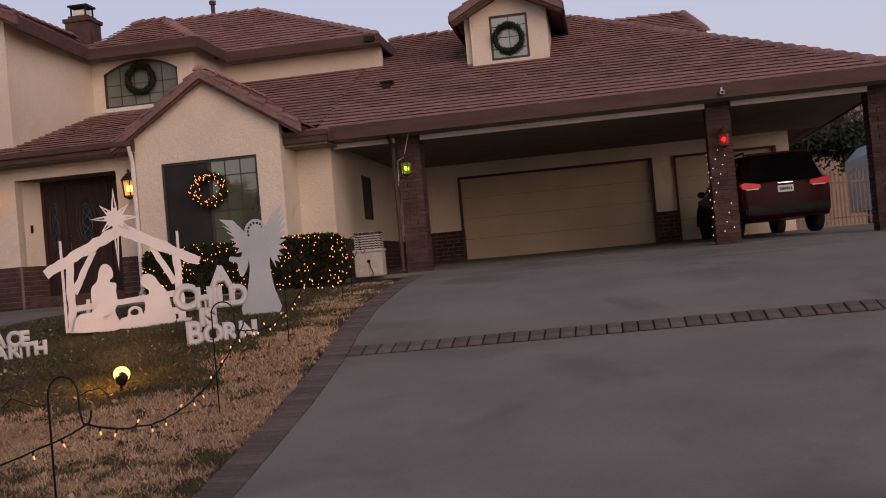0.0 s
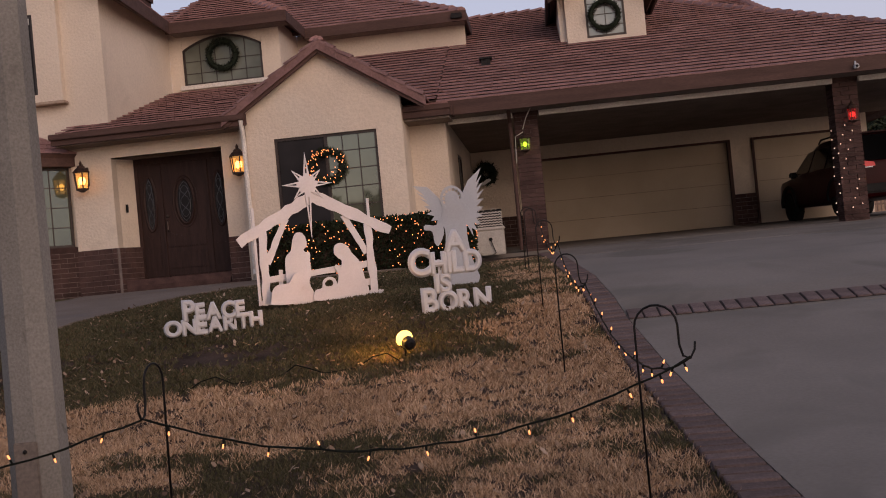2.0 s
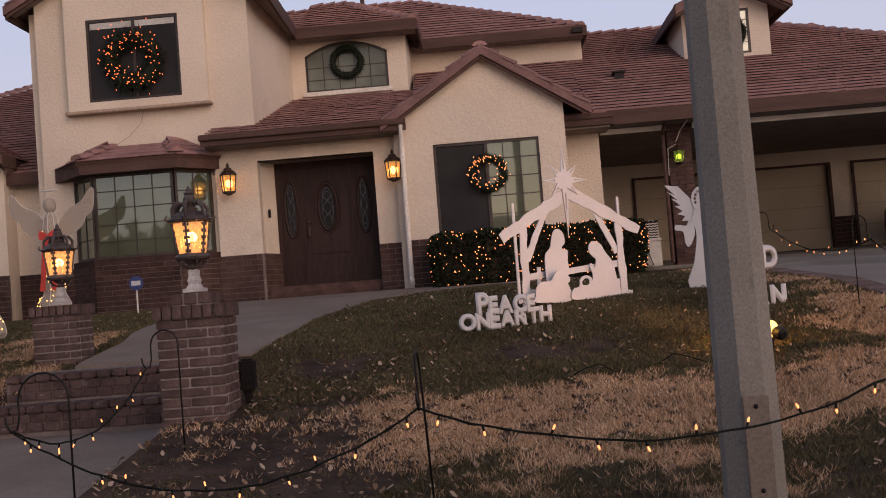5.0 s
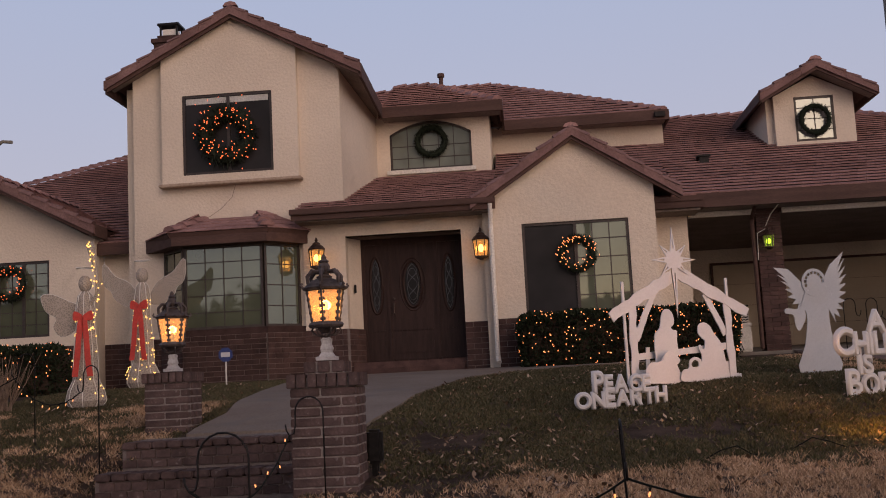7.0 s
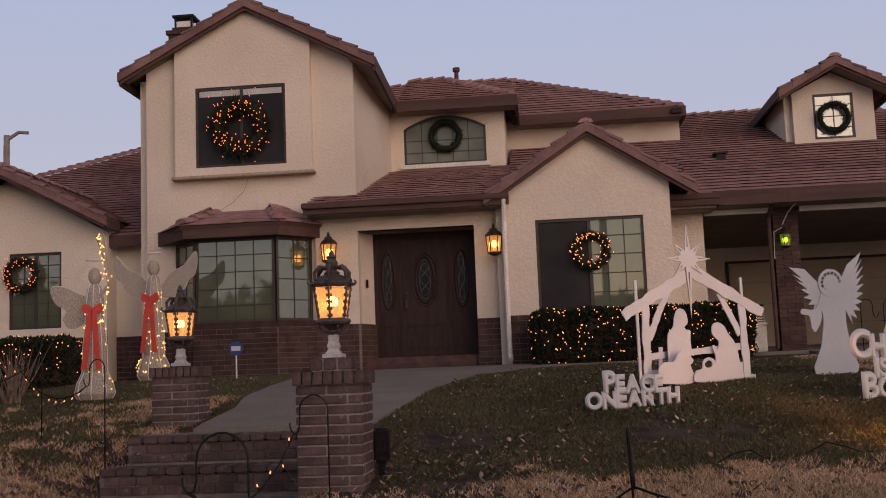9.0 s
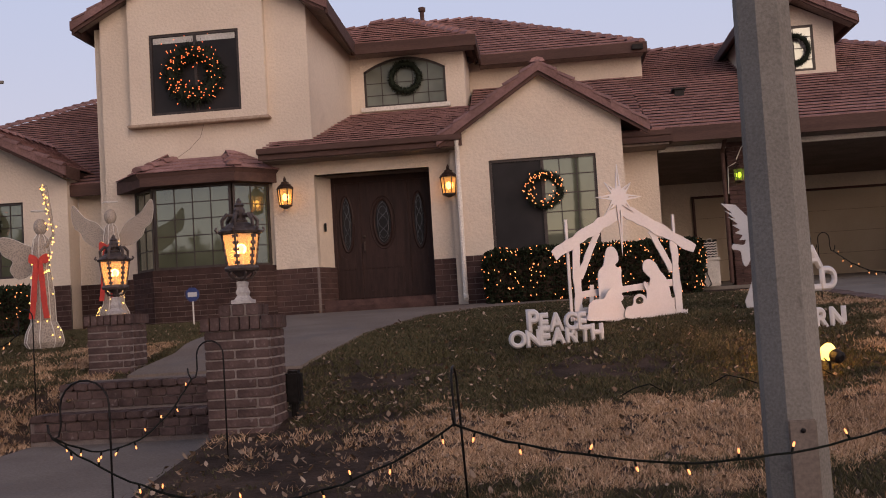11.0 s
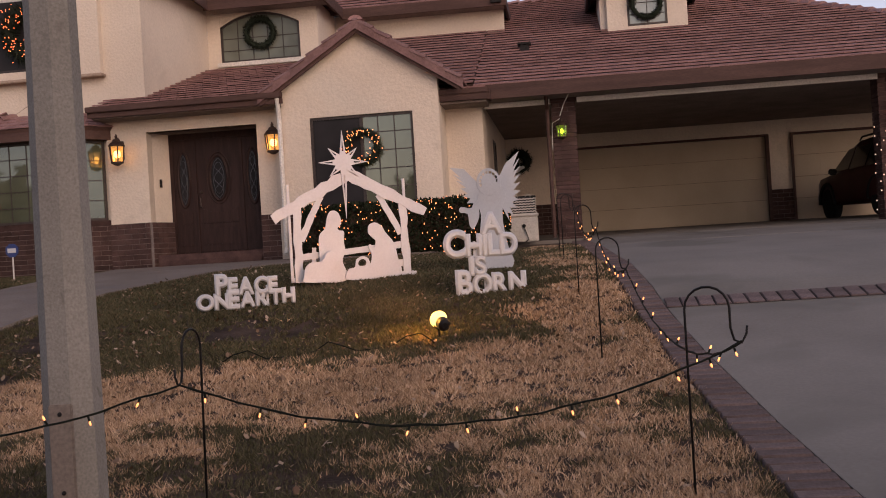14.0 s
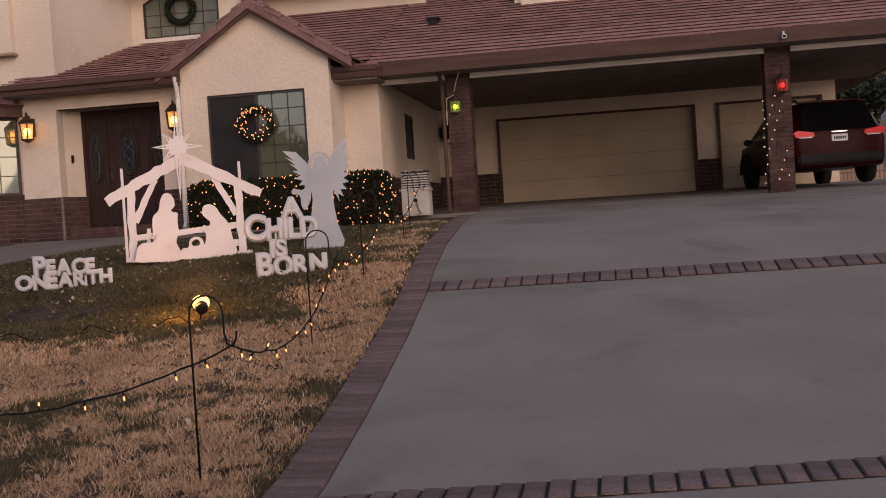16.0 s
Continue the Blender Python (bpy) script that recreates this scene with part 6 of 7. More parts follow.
wreath(-9.30, 23.14, 6.55, 0.31, 0.10, 0, 1, "dark pine wreath hanging before the arched window")
wreath(-0.66, 23.90, 6.62, 0.31, 0.09, 0, 2, "dark pine wreath hanging on the dormer window")
wreath(-6.40, 19.40, 3.40, 0.29, 0.10, 75, 3, "pine wreath with warm lights on the front window")
wreath(-13.02, 19.78, 6.18, 0.44, 0.23, 125, 4, "large dark pine wreath with reddish lights on the upper window", EMBER)
wreath(-17.75, 20.40, 3.58, 0.30, 0.10, 60, 5, "pine wreath with reddish lights on the side window", EMBER)
dense = wreath(-3.84, 27.48, 3.60, 0.20, 0.17, 0, 6, "dense dark wreath with a white bow on the carport wall")
bm = fresh()
prism(bm, smooth_outline([(-0.16, -0.25), (-0.06, -0.21), (0.02, -0.15), (0.10, -0.14), (0.13, -0.19), (0.04, -0.24), (-0.03, -0.29), (-0.12, -0.31)], 3), -0.21, -0.18)
local_part("bow", bm, WHITE, dense, "white bow")


# ---- wall lanterns ----
CASING = surface("brown_casing", (0.030, 0.017, 0.013), (0.075, 0.045, 0.034), 14.0, 0.5, 0.4, fine=90, relief=0.3, depth=0.003)

def wall_lantern(x, y, z, s, label, glow, glass, energy, colour):
    top = thing("wall_lantern", (x, y, z), label, "wall lamp", "wall lanterns")

    def P(name, bm, mat):
        bm.transform(Matrix.Diagonal((1.16 * s, 1.16 * s, s, 1)))
        return local_part(name, bm, mat, top)

    bm = fresh()
    box(bm, -0.05, 0.05, -0.02, 0.0, -0.10, 0.20, bevel=0.008)
    tube(bm, [(0, -0.01, 0.15), (0, -0.08, 0.24), (0, -0.14, 0.24), (0, -0.14, 0.19)], 0.010)
    P("bracket", bm, CASING)
    bm = fresh()
    lathe(bm, [(0.112, 0.10), (0.118, 0.115), (0.085, 0.16), (0.05, 0.19), (0.055, 0.205), (0.016, 0.23), (0.022, 0.255), (0.004, 0.30)], (0, -0.14, 0), 8)
    P("roof", bm, CASING)
    bm = fresh()
    lathe(bm, [(0.02, -0.20), (0.06, -0.175), (0.088, -0.16), (0.09, -0.14)], (0, -0.14, 0), 8)
    P("base", bm, CASING)
    bm = fresh()
    for k in range(6):
        a = math.pi / 3 * k
        tube(bm, [(0.082 * math.cos(a), -0.14 + 0.082 * math.sin(a), -0.14), (0.104 * math.cos(a), -0.14 + 0.104 * math.sin(a), 0.115)], 0.009, 4)
    P("cage", bm, CASING)
    bm = fresh()
    lathe(bm, [(0.074, -0.138), (0.096, 0.11)], (0, -0.14, 0), 6)
    P("glass", bm, glass).visible_shadow = False
    bm = fresh()
    ball(bm, (0, -0.14, -0.02), 0.036, (1, 1, 1.6))
    P("bulb", bm, glow)
    lamp = new("lantern_light", bpy.data.lights.new("lantern_light", "POINT"))
    lamp.data.energy, lamp.data.color, lamp.data.shadow_soft_size = energy, colour, 0.03
    lamp.location = (0, -0.162 * s, -0.01)
    lamp.parent = top
    return top


WARMGLASS = clear_glass("amber_lantern_glass", (1.0, 0.50, 0.15), 0.32)
GREENGLASS = clear_glass("green_lantern_glass", (0.45, 0.60, 0.08), 0.08)
REDGLASS = clear_glass("red_lantern_glass", (0.60, 0.05, 0.05), 0.06)
wall_lantern(-8.17, 19.86, 3.66, 1.25, "brown metal wall lantern glowing amber beside the front door", BULB, WARMGLASS, 12.0, (1.0, 0.55, 0.2))
wall_lantern(-11.30, 19.86, 3.66, 1.25, "brown metal wall lantern glowing amber beside the bay window", BULB, WARMGLASS, 12.0, (1.0, 0.55, 0.2))
wall_lantern(-2.68, 20.69, 3.56, 0.9, "small column lantern with a green bulb", glowing("green_bulb", (0.75, 1.0, 0.12), 2.4), GREENGLASS, 1.0, (0.7, 1.0, 0.15))
wall_lantern(3.54, 20.69, 3.48, 0.9, "small column lantern with a red bulb", glowing("red_bulb", (1.0, 0.09, 0.07), 2.0), REDGLASS, 0.8, (1.0, 0.1, 0.08))
conduit = thing("conduit", (-2.74, 20.66, 3.9), "thin pale cable running up the column to the eave", "cable")
bm = fresh()
tube(bm, [(-2.70, 20.62, 3.85), (-2.62, 20.50, 4.05), (-2.50, 20.2, 4.22)], 0.010)
tube(bm, [(-2.70, 20.66, 3.8), (-2.86, 20.66, 3.72), (-2.88, 20.66, 3.2)], 0.008)
part("cable", bm, STUCCO_TRIM, conduit)
camera_box = thing("eave_camera", (3.52, 20.0, 4.28), "small white security camera under the roof edge", "security camera")
bm = fresh()
box(bm, -0.04, 0.04, -0.10, 0.0, -0.04, 0.04, bevel=0.012)
lathe(bm, [(0.02, 0.04), (0.02, 0.10)], sides=8)
local_part("case", bm, WHITE, camera_box)
bm = fresh()
ball(bm, (0, -0.10, 0), 0.026)
local_part("lens", bm, BLACK, camera_box)
col_lights = thing("light_string", (3.48, 20.7, 2.5), "tiny pale bulbs wound round the brick column", "string lights")
rng = random.Random(2)
bulb = fresh()
ball(bulb, (0, 0, 0), 0.012, (1, 1, 1.2), 6, 5)
bulb = mesh_of(bulb, "bulb", glowing("pale_bulb", (1.0, 0.62, 0.46), 0.8))
for k in range(30):
    z = 1.65 + 1.75 * k / 30
    u = (k * 0.37) % 1.0
    ob = new("bulb", bulb)
    ob.parent = col_lights
    ob.matrix_parent_inverse = col_lights.matrix_basis.inverted()
    ob.matrix_basis = Matrix.Translation((3.25 + 0.5 * u - 0.02, 20.675 if u < 0.8 else 20.8, z) if k % 3 else (3.225, 20.72 + 0.4 * rng.random(), z))


# ---- parked car under the carport ----
CARPAINT = surface("dark_red_paint", (0.028, 0.0031, 0.0040), (0.036, 0.0040, 0.0051), 2.0, 0.3, 0.0, fine=200, relief=0.0)
CARPAINT.node_tree.nodes["Principled BSDF"].inputs["Specular IOR Level"].default_value = 0.06
BLACKPLASTIC = surface("black_plastic", (0.012, 0.012, 0.012), (0.02, 0.02, 0.02), 6.0, 0.6, fine=60, relief=0.1)
BLACKPLASTIC.node_tree.nodes["Principled BSDF"].inputs["Specular IOR Level"].default_value = 0.1
TINTED = pane_material("tinted_car_glass", (0.006, 0.006, 0.007), 0.08, 1.5)
TAIL = glowing("red_tail_lens", (0.42, 0.008, 0.010), 0.34)
CHROME = surface("chrome", (0.6, 0.6, 0.6), (0.7, 0.7, 0.7), 5, 0.15, 1.0, fine=50, relief=0.0)
PLATE = surface("plate_white", (0.6, 0.6, 0.62), (0.68, 0.68, 0.7), 8, 0.5, fine=50, relief=0.0)
RUBBER = surface("tyre_rubber", (0.012, 0.012, 0.012), (0.02, 0.019, 0.018), 12, 0.85, fine=60, relief=0.3)
car = thing("car", (4.72, 24.7, gz(24.7)), "dark red sport utility vehicle parked beneath the carport", "car")
CZ = gz(24.7)
# rings along the car, tail to nose: y, half width at the sill, half width at the belt, half width at the roof, sill, belt, roof height
RINGS = [(-2.42, 0.74, 0.80, 0.60, 0.42, 0.98, 1.02), (-2.40, 0.86, 0.90, 0.66, 0.38, 1.02, 1.10), (-2.30, 0.93, 0.95, 0.68, 0.34, 1.06, 1.30), (-2.10, 0.95, 0.97, 0.66, 0.33, 1.08, 1.62), (-1.85, 0.96, 0.97, 0.65, 0.33, 1.08, 1.72), (-1.0, 0.96, 0.97, 0.66, 0.32, 1.07, 1.76),
         (0.0, 0.96, 0.97, 0.65, 0.32, 1.05, 1.74), (0.55, 0.96, 0.96, 0.62, 0.32, 1.04, 1.62), (1.25, 0.95, 0.95, 0.80, 0.33, 1.03, 1.10), (1.9, 0.94, 0.93, 0.74, 0.34, 0.98, 1.03), (2.25, 0.88, 0.86, 0.64, 0.38, 0.88, 0.93), (2.38, 0.76, 0.74, 0.52, 0.44, 0.76, 0.80)]
bm = fresh()
loops = []
for y, a, b, c, z0, z1, z2 in RINGS:
    pts = [(-a * 0.94, z0), (-a, z0 + 0.12), (-b, z1 - 0.18), (-b * 0.985, z1), (-(b + 2 * c) / 3, z1 + (z2 - z1) * 0.62), (-c, z2 - 0.03), (-c * 0.7, z2)]
    pts += [(-x, z) for x, z in reversed(pts)]
    loops.append([bm.verts.new((4.72 + x, 24.7 + y, CZ + z)) for x, z in pts])
for p, q in zip(loops, loops[1:]):
    for k in range(len(p)):
        bm.faces.new((p[k], p[(k + 1) % len(p)], q[(k + 1) % len(p)], q[k]))
bm.faces.new(list(reversed(loops[0])))
bm.faces.new(loops[-1])
part("body", bm, CARPAINT, car, smooth=True)


def car_part(name, bm, mat, label="", smooth=False):
    bm.transform(Matrix.Translation((4.72, 24.7, CZ)))
    return part(name, bm, mat, car, label, smooth)


bm = fresh()
slab(bm, [(-0.76, -2.43, 1.10), (0.76, -2.43, 1.10), (0.64, -2.125, 1.65), (-0.64, -2.125, 1.65)], 0.02, (0, 0.9, -0.4))
car_part("rear_window", bm, TINTED)
for s in (-1, 1):
    for y0, y1, t0, t1 in ((-1.95, -1.0, -1.80, -1.02), (-0.94, -0.05, -0.92, -0.05), (0.0, 0.95, 0.0, 0.42)):
        bm = fresh()
        slab(bm, [(s * 0.972, y0, 1.10), (s * 0.972, y1, 1.08), (s * 0.76, t1, 1.56), (s * 0.76, t0, 1.58)], 0.012, (-s, 0, 0))
        car_part("side_window", bm, TINTED)
    for y in (-1.45, 1.42):
        wheel = part("wheel", fresh(), RUBBER, car)
        bm = fresh()
        lathe(bm, [(0.25, -0.12), (0.35, -0.11), (0.375, -0.07), (0.375, 0.07), (0.35, 0.11), (0.25, 0.12)], sides=28, turn=Matrix.Translation((4.72 + s * 0.84, 24.7 + y, CZ + 0.375)) @ pose(0, 0, 0, 0, 90, 0))
        part("tyre", bm, RUBBER, wheel, smooth=True)
        bm = fresh()
        lathe(bm, [(0.06, 0.06), (0.24, 0.09), (0.25, 0.11), (0.25, -0.1)], sides=20, turn=Matrix.Translation((4.72 + s * 0.85, 24.7 + y, CZ + 0.375)) @ pose(0, 0, 0, 0, 90 * s, 0))
        part("rim", bm, BLACKPLASTIC, wheel)
        bm = fresh()
        tube(bm, [(s * 0.95, y + 0.47 * math.cos(math.pi * k / 10), 0.38 + 0.47 * math.sin(math.pi * k / 10)) for k in range(11)], 0.045, 6)
        car_part("wheel_arch", bm, BLACKPLASTIC)
    bm = fresh()
    prism(bm, [(s * 0.50, 0.98), (s * 0.88, 0.97), (s * 0.92, 1.07), (s * 0.82, 1.11), (s * 0.52, 1.06)], -2.456, -2.30)
    car_part("tail_light", bm, TAIL)
    bm = fresh()
    prism(bm, [(s * 0.56, 0.95), (s * 0.80, 0.95), (s * 0.82, 0.975), (s * 0.54, 0.978)], -2.455, -2.35)
    car_part("reverse_lens", bm, PLATE)
    bm = fresh()
    box(bm, s * 0.98 if s > 0 else -1.16, 1.16 if s > 0 else -0.98, 0.62, 0.74, 1.02, 1.16, bevel=0.03)
    car_part("mirror", bm, BLACKPLASTIC)
    bm = fresh()
    tube(bm, [(s * 0.60, -1.7, 1.73), (s * 0.60, -1.6, 1.80), (s * 0.61, 0.0, 1.80), (s * 0.60, 0.15, 1.72)], 0.02)
    car_part("roof_rail", bm, BLACKPLASTIC)
bm = fresh()
box(bm, -0.86, 0.86, -2.50, -2.30, 0.42, 0.62, bevel=0.04)
car_part("rear_bumper", bm, BLACKPLASTIC)
bm = fresh()
box(bm, -0.16, 0.16, -2.447, -2.40, 1.045, 1.065, bevel=0.006)
car_part("tailgate_trim", bm, CHROME)
plate = fresh()
box(plate, -0.16, 0.16, -2.452, -2.42, 0.86, 1.00, bevel=0.004)
plate = car_part("number_plate", plate, PLATE)
bm = fresh()
for k in range(6):
    box(bm, 4.72 - 0.115 + 0.042 * k, 4.72 - 0.115 + 0.042 * k + 0.026, 24.7 - 2.458, 24.7 - 2.451, CZ + 0.90, CZ + 0.955)
part("marking", bm, BLACKPLASTIC, plate, "plain dark bars")
bm = fresh()
box(bm, -0.66, 0.66, -2.02, -1.93, 1.70, 1.735, bevel=0.01)
car_part("spoiler", bm, CARPAINT)

car.matrix_basis = pose(4.58, 24.75, gz(24.75), 0, 0, 7.0)

# ---- bins and cupboard by the carport ----
PLASTIC = surface("pale_plastic", (0.42, 0.38, 0.33), (0.50, 0.46, 0.40), 3.0, 0.6, fine=40, relief=0.05)
cupboard = thing("storage_box", (-3.52, 20.28, gz(20.28)), "low pale plastic storage box with a dark cable on its front", "storage box")
bm = fresh()
box(bm, -0.28, 0.28, -0.18, 0.20, 0.02, 0.50, bevel=0.015)
local_part("body", bm, PLASTIC, cupboard)
bm = fresh()
box(bm, -0.30, 0.30, -0.20, 0.22, 0.50, 0.56, bevel=0.015)
local_part("lid", bm, PLASTIC, cupboard)
for x in (-0.14, 0.14):
    bm = fresh()
    box(bm, x - 0.12, x + 0.12, -0.192, -0.178, 0.06, 0.46, bevel=0.006)
    local_part("door", bm, PLASTIC, cupboard)
bm = fresh()
lathe(bm, [(0.035, 0), (0.035, 0.02)], (0, 0, 0), 10, turn=pose(0.02, -0.195, 0.32, 90, 0, 0))
tube(bm, [(0.02, -0.21, 0.32), (0.06, -0.22, 0.18), (0.10, -0.22, 0.06), (0.04, -0.23, 0.02)], 0.008)
local_part("plug", bm, BLACK, cupboard)
WICKER = surface("pale_weave", (0.35, 0.31, 0.27), (0.55, 0.50, 0.44), 30, 0.8, fine=80, relief=0.4)
basket = thing("basket", (-3.52, 20.30, gz(20.28) + 0.561), "pale zigzag woven basket with a dark rim on the storage box", "basket")
bm = fresh()
box(bm, -0.25, 0.25, -0.15, 0.15, 0.0, 0.30, bevel=0.03)
local_part("liner", bm, BLACKPLASTIC, basket)
for k in range(6):
    bm = fresh()
    z = 0.012 + k * 0.048
    zig = [(-0.262 + 0.0328 * i, z + 0.016 * (i % 2)) for i in range(17)]
    for (a, c), (b, d) in zip(zig, zig[1:]):
        prism(bm, [(a, c), (b, d), (b, d + 0.024), (a, c + 0.024)], -0.166, -0.152)
    for x in (-0.262, 0.250):
        box(bm, x, x + 0.012, -0.150, 0.15, z, z + 0.026)
    local_part("weave", bm, WICKER, basket)
bm = fresh()
box(bm, -0.268, 0.268, -0.172, 0.165, 0.302, 0.330, bevel=0.01)
local_part("rim", bm, BLACKPLASTIC, basket)
for x in (-0.12, 0.12):
    bm = fresh()
    tube(bm, [(x - 0.05, -0.178, 0.31), (x - 0.03, -0.184, 0.345), (x + 0.03, -0.184, 0.345), (x + 0.05, -0.178, 0.31)], 0.010, 6)
    local_part("grip", bm, WICKER, basket)

# ---- iron fence, trailer, far trees and neighbours ----
IRON = surface("rusty_iron", (0.16, 0.11, 0.09), (0.24, 0.17, 0.14), 6, 0.8, 0.2, fine=60, relief=0.2)
fence = thing("iron_fence", (8.4, 30.0, gz(30)), "rusty iron picket fence beside the carport", "fence")
for k in range(48):
    x = 5.95 + 0.105 * k
    bm = fresh()
    box(bm, x - 0.016, x + 0.016, 29.985, 30.015, gz(30) + 0.05, gz(30) + 1.42 + (0.06 if k % 2 else 0))
    ball(bm, (x, 30, gz(30) + 1.44 + (0.06 if k % 2 else 0)), 0.028, (1, 1, 1.6), 6, 4)
    part("picket", bm, IRON, fence)
for z in (0.22, 1.18):
    bm = fresh()
    box(bm, 5.9, 11.0, 29.98, 30.02, gz(30) + z, gz(30) + z + 0.05)
    part("rail", bm, IRON, fence)
trailer = thing("travel_trailer", (11.4, 36, 1.65), "white travel trailer parked behind the fence", "trailer")
# White paint taken down to dark grey: the trailer's shade is in this colour.
TRAIL = surface("shaded_trailer_white", (0.11, 0.11, 0.115), (0.15, 0.15, 0.155), 2, 0.4, fine=20, relief=0.05)
bm = fresh()
prism(bm, [(-1.7, 0.5), (1.6, 0.5), (1.6, 2.3), (1.2, 2.75), (-1.3, 2.75), (-1.75, 2.3)], -3, 3)
local_part("body", bm, TRAIL, trailer)
for x in (-1.1, 0.35):
    bm = fresh()
    box(bm, x, x + 0.75, -3.02, -3.0, 1.45, 2.1, bevel=0.006)
    local_part("window", bm, TINTED, trailer)
bm = fresh()
lathe(bm, [(0.2, -0.1), (0.36, -0.09), (0.36, 0.09), (0.2, 0.1)], sides=16, turn=pose(-1.5, -1.0, 0.36, 0, 90, 0))
local_part("wheel", bm, RUBBER, trailer)
bm = fresh()
box(bm, 1.0, 1.5, -3.02, -3.0, 0.8, 1.0)
local_part("stripe", bm, BLACKPLASTIC, trailer)
near_house = thing("neighbour_house", (12.5, 52, 1.66), "tan neighbour house with a low brown roof", "house")
NTAN = surface("tan_stucco", (0.30, 0.21, 0.15), (0.36, 0.26, 0.19), 2, 0.9, fine=20, relief=0.3)
bm = fresh()
box(bm, -6.0, 4.0, -3.0, 5.0, 0.0, 4.4)
local_part("wall", bm, NTAN, near_house)
bm = fresh()
prism(bm, [(-6.6, 4.4), (4.6, 4.4), (1.0, 6.0), (-3.0, 6.0)], -3.6, 5.6)
local_part("roof", bm, TILE, near_house)
bm = fresh()
box(bm, -3.2, -1.4, -3.04, -2.99, 3.3, 4.0)
local_part("window", bm, TINTED, near_house)
BARK = surface("bark", (0.06, 0.045, 0.038), (0.10, 0.075, 0.06), 6, 0.95, fine=30, relief=0.6)
FOLIAGE = mat_grass("far_foliage", (0.022, 0.028, 0.016), (0.036, 0.044, 0.024), (0.055, 0.064, 0.036))


def tree(x, y, z, high, crown, seed, label, leafy=True, leaf=0.12):
    """A tapered trunk, forked limbs and, if leafy, clumps of many small leaves with gaps."""
    top = thing("tree", (x, y, z), label, "tree")
    rng = random.Random(seed)
    bm = fresh()
    tips = []

    def grow(p, d, ln, r, depth):
        q = p + d * ln
        mid = p.lerp(q, 0.5) + Vector((rng.gauss(0, 0.04), rng.gauss(0, 0.04), 0)) * ln
        tube(bm, [p, mid, q], [r, r * 0.85, r * 0.65], 6 if depth > 1 else 4)
        if depth == 0:
            tips.append(q)
            return
        for _ in range(3 if depth > 1 else 4):
            e = (d + Vector((rng.gauss(0, 0.55), rng.gauss(0, 0.55), rng.gauss(0.1, 0.25)))).normalized()
            grow(q, e, ln * rng.uniform(0.55, 0.8), r * 0.6, depth - 1)
            tips.append(q)

    grow(Vector((0, 0, -0.2)), Vector((0, 0, 1)), high * 0.34, high * 0.03, 3 if leafy else 4)
    local_part("trunk", bm, BARK, top)
    if leafy:
        verts, faces = [], []
        for q in tips:
            for _ in range(42):
                p = q + Vector((rng.gauss(0, crown), rng.gauss(0, crown), rng.gauss(0, crown * 0.8)))
                d = Vector((rng.gauss(0, 1), rng.gauss(0, 1), rng.gauss(0, 1))).normalized()
                w = d.orthogonal().normalized() * leaf * 0.5
                k = len(verts)
                verts += [p - d * leaf, p + w, p + d * leaf, p - w]
                faces.append((k, k + 1, k + 2, k + 3))
        me = bpy.data.meshes.new("crown")
        me.from_pydata(verts, [], faces)
        me.materials.append(FOLIAGE)
        under(top, "crown", me)
    return top


tree(11.8, 45, 1.66, 6.2, 0.42, 3, "dark leafy tree beyond the fence")
tree(9.9, 60, 1.66, 7.0, 0.5, 5, "rounded dark tree far behind the trailer")
tree(20.5, 60, 1.66, 10.5, 0.3, 7, "bare winter tree beyond the carport roof", False)
tree(-38.5, 62, 1.66, 12.0, 0.3, 9, "bare winter tree far behind the house", False)
power = thing("utility_pole", (-28.4, 40, 1.6), "grey steel lamp pole far behind the low roof", "pole")
bm = fresh()
lathe(bm, [(0.16, 0), (0.12, 9.6), (0.12, 9.9)], sides=10)
tube(bm, [(0, 0, 9.7), (0.5, 0, 10.0), (0.9, 0, 9.95)], 0.07)
local_part("shaft", bm, POLE, power)

# ---- wire angels with ribbons ----
WIRE = surface("white_wire", (0.62, 0.58, 0.52), (0.72, 0.68, 0.62), 10, 0.5, 0.2, fine=60, relief=0.1)
RIBBON = surface("red_ribbon", (0.42, 0.028, 0.016), (0.55, 0.045, 0.026), 4, 0.45, fine=40, relief=0.1)
TINSEL = glowing("soft_bulb", (1.0, 0.55, 0.14), 2.6)


def mesh_fabric(name):
    m, n, l, b = material(name, 0.7)
    b.inputs["Base Color"].default_value = (0.37, 0.31, 0.255, 1)
    t = n.new("ShaderNodeTexVoronoi")
    t.feature = "DISTANCE_TO_EDGE"
    t.inputs["Scale"].default_value = 34
    c = n.new("ShaderNodeTexCoord")
    l.new(c.outputs["Object"], t.inputs["Vector"])
    r = ramp(n, [(0.06, (0.92, 0.92, 0.92)), (0.20, (0.52, 0.52, 0.52))])
    l.new(t.outputs["Distance"], r.inputs[0])
    l.new(r.outputs[0], b.inputs["Alpha"])
    return m


GAUZE = mesh_fabric("glitter_gauze")


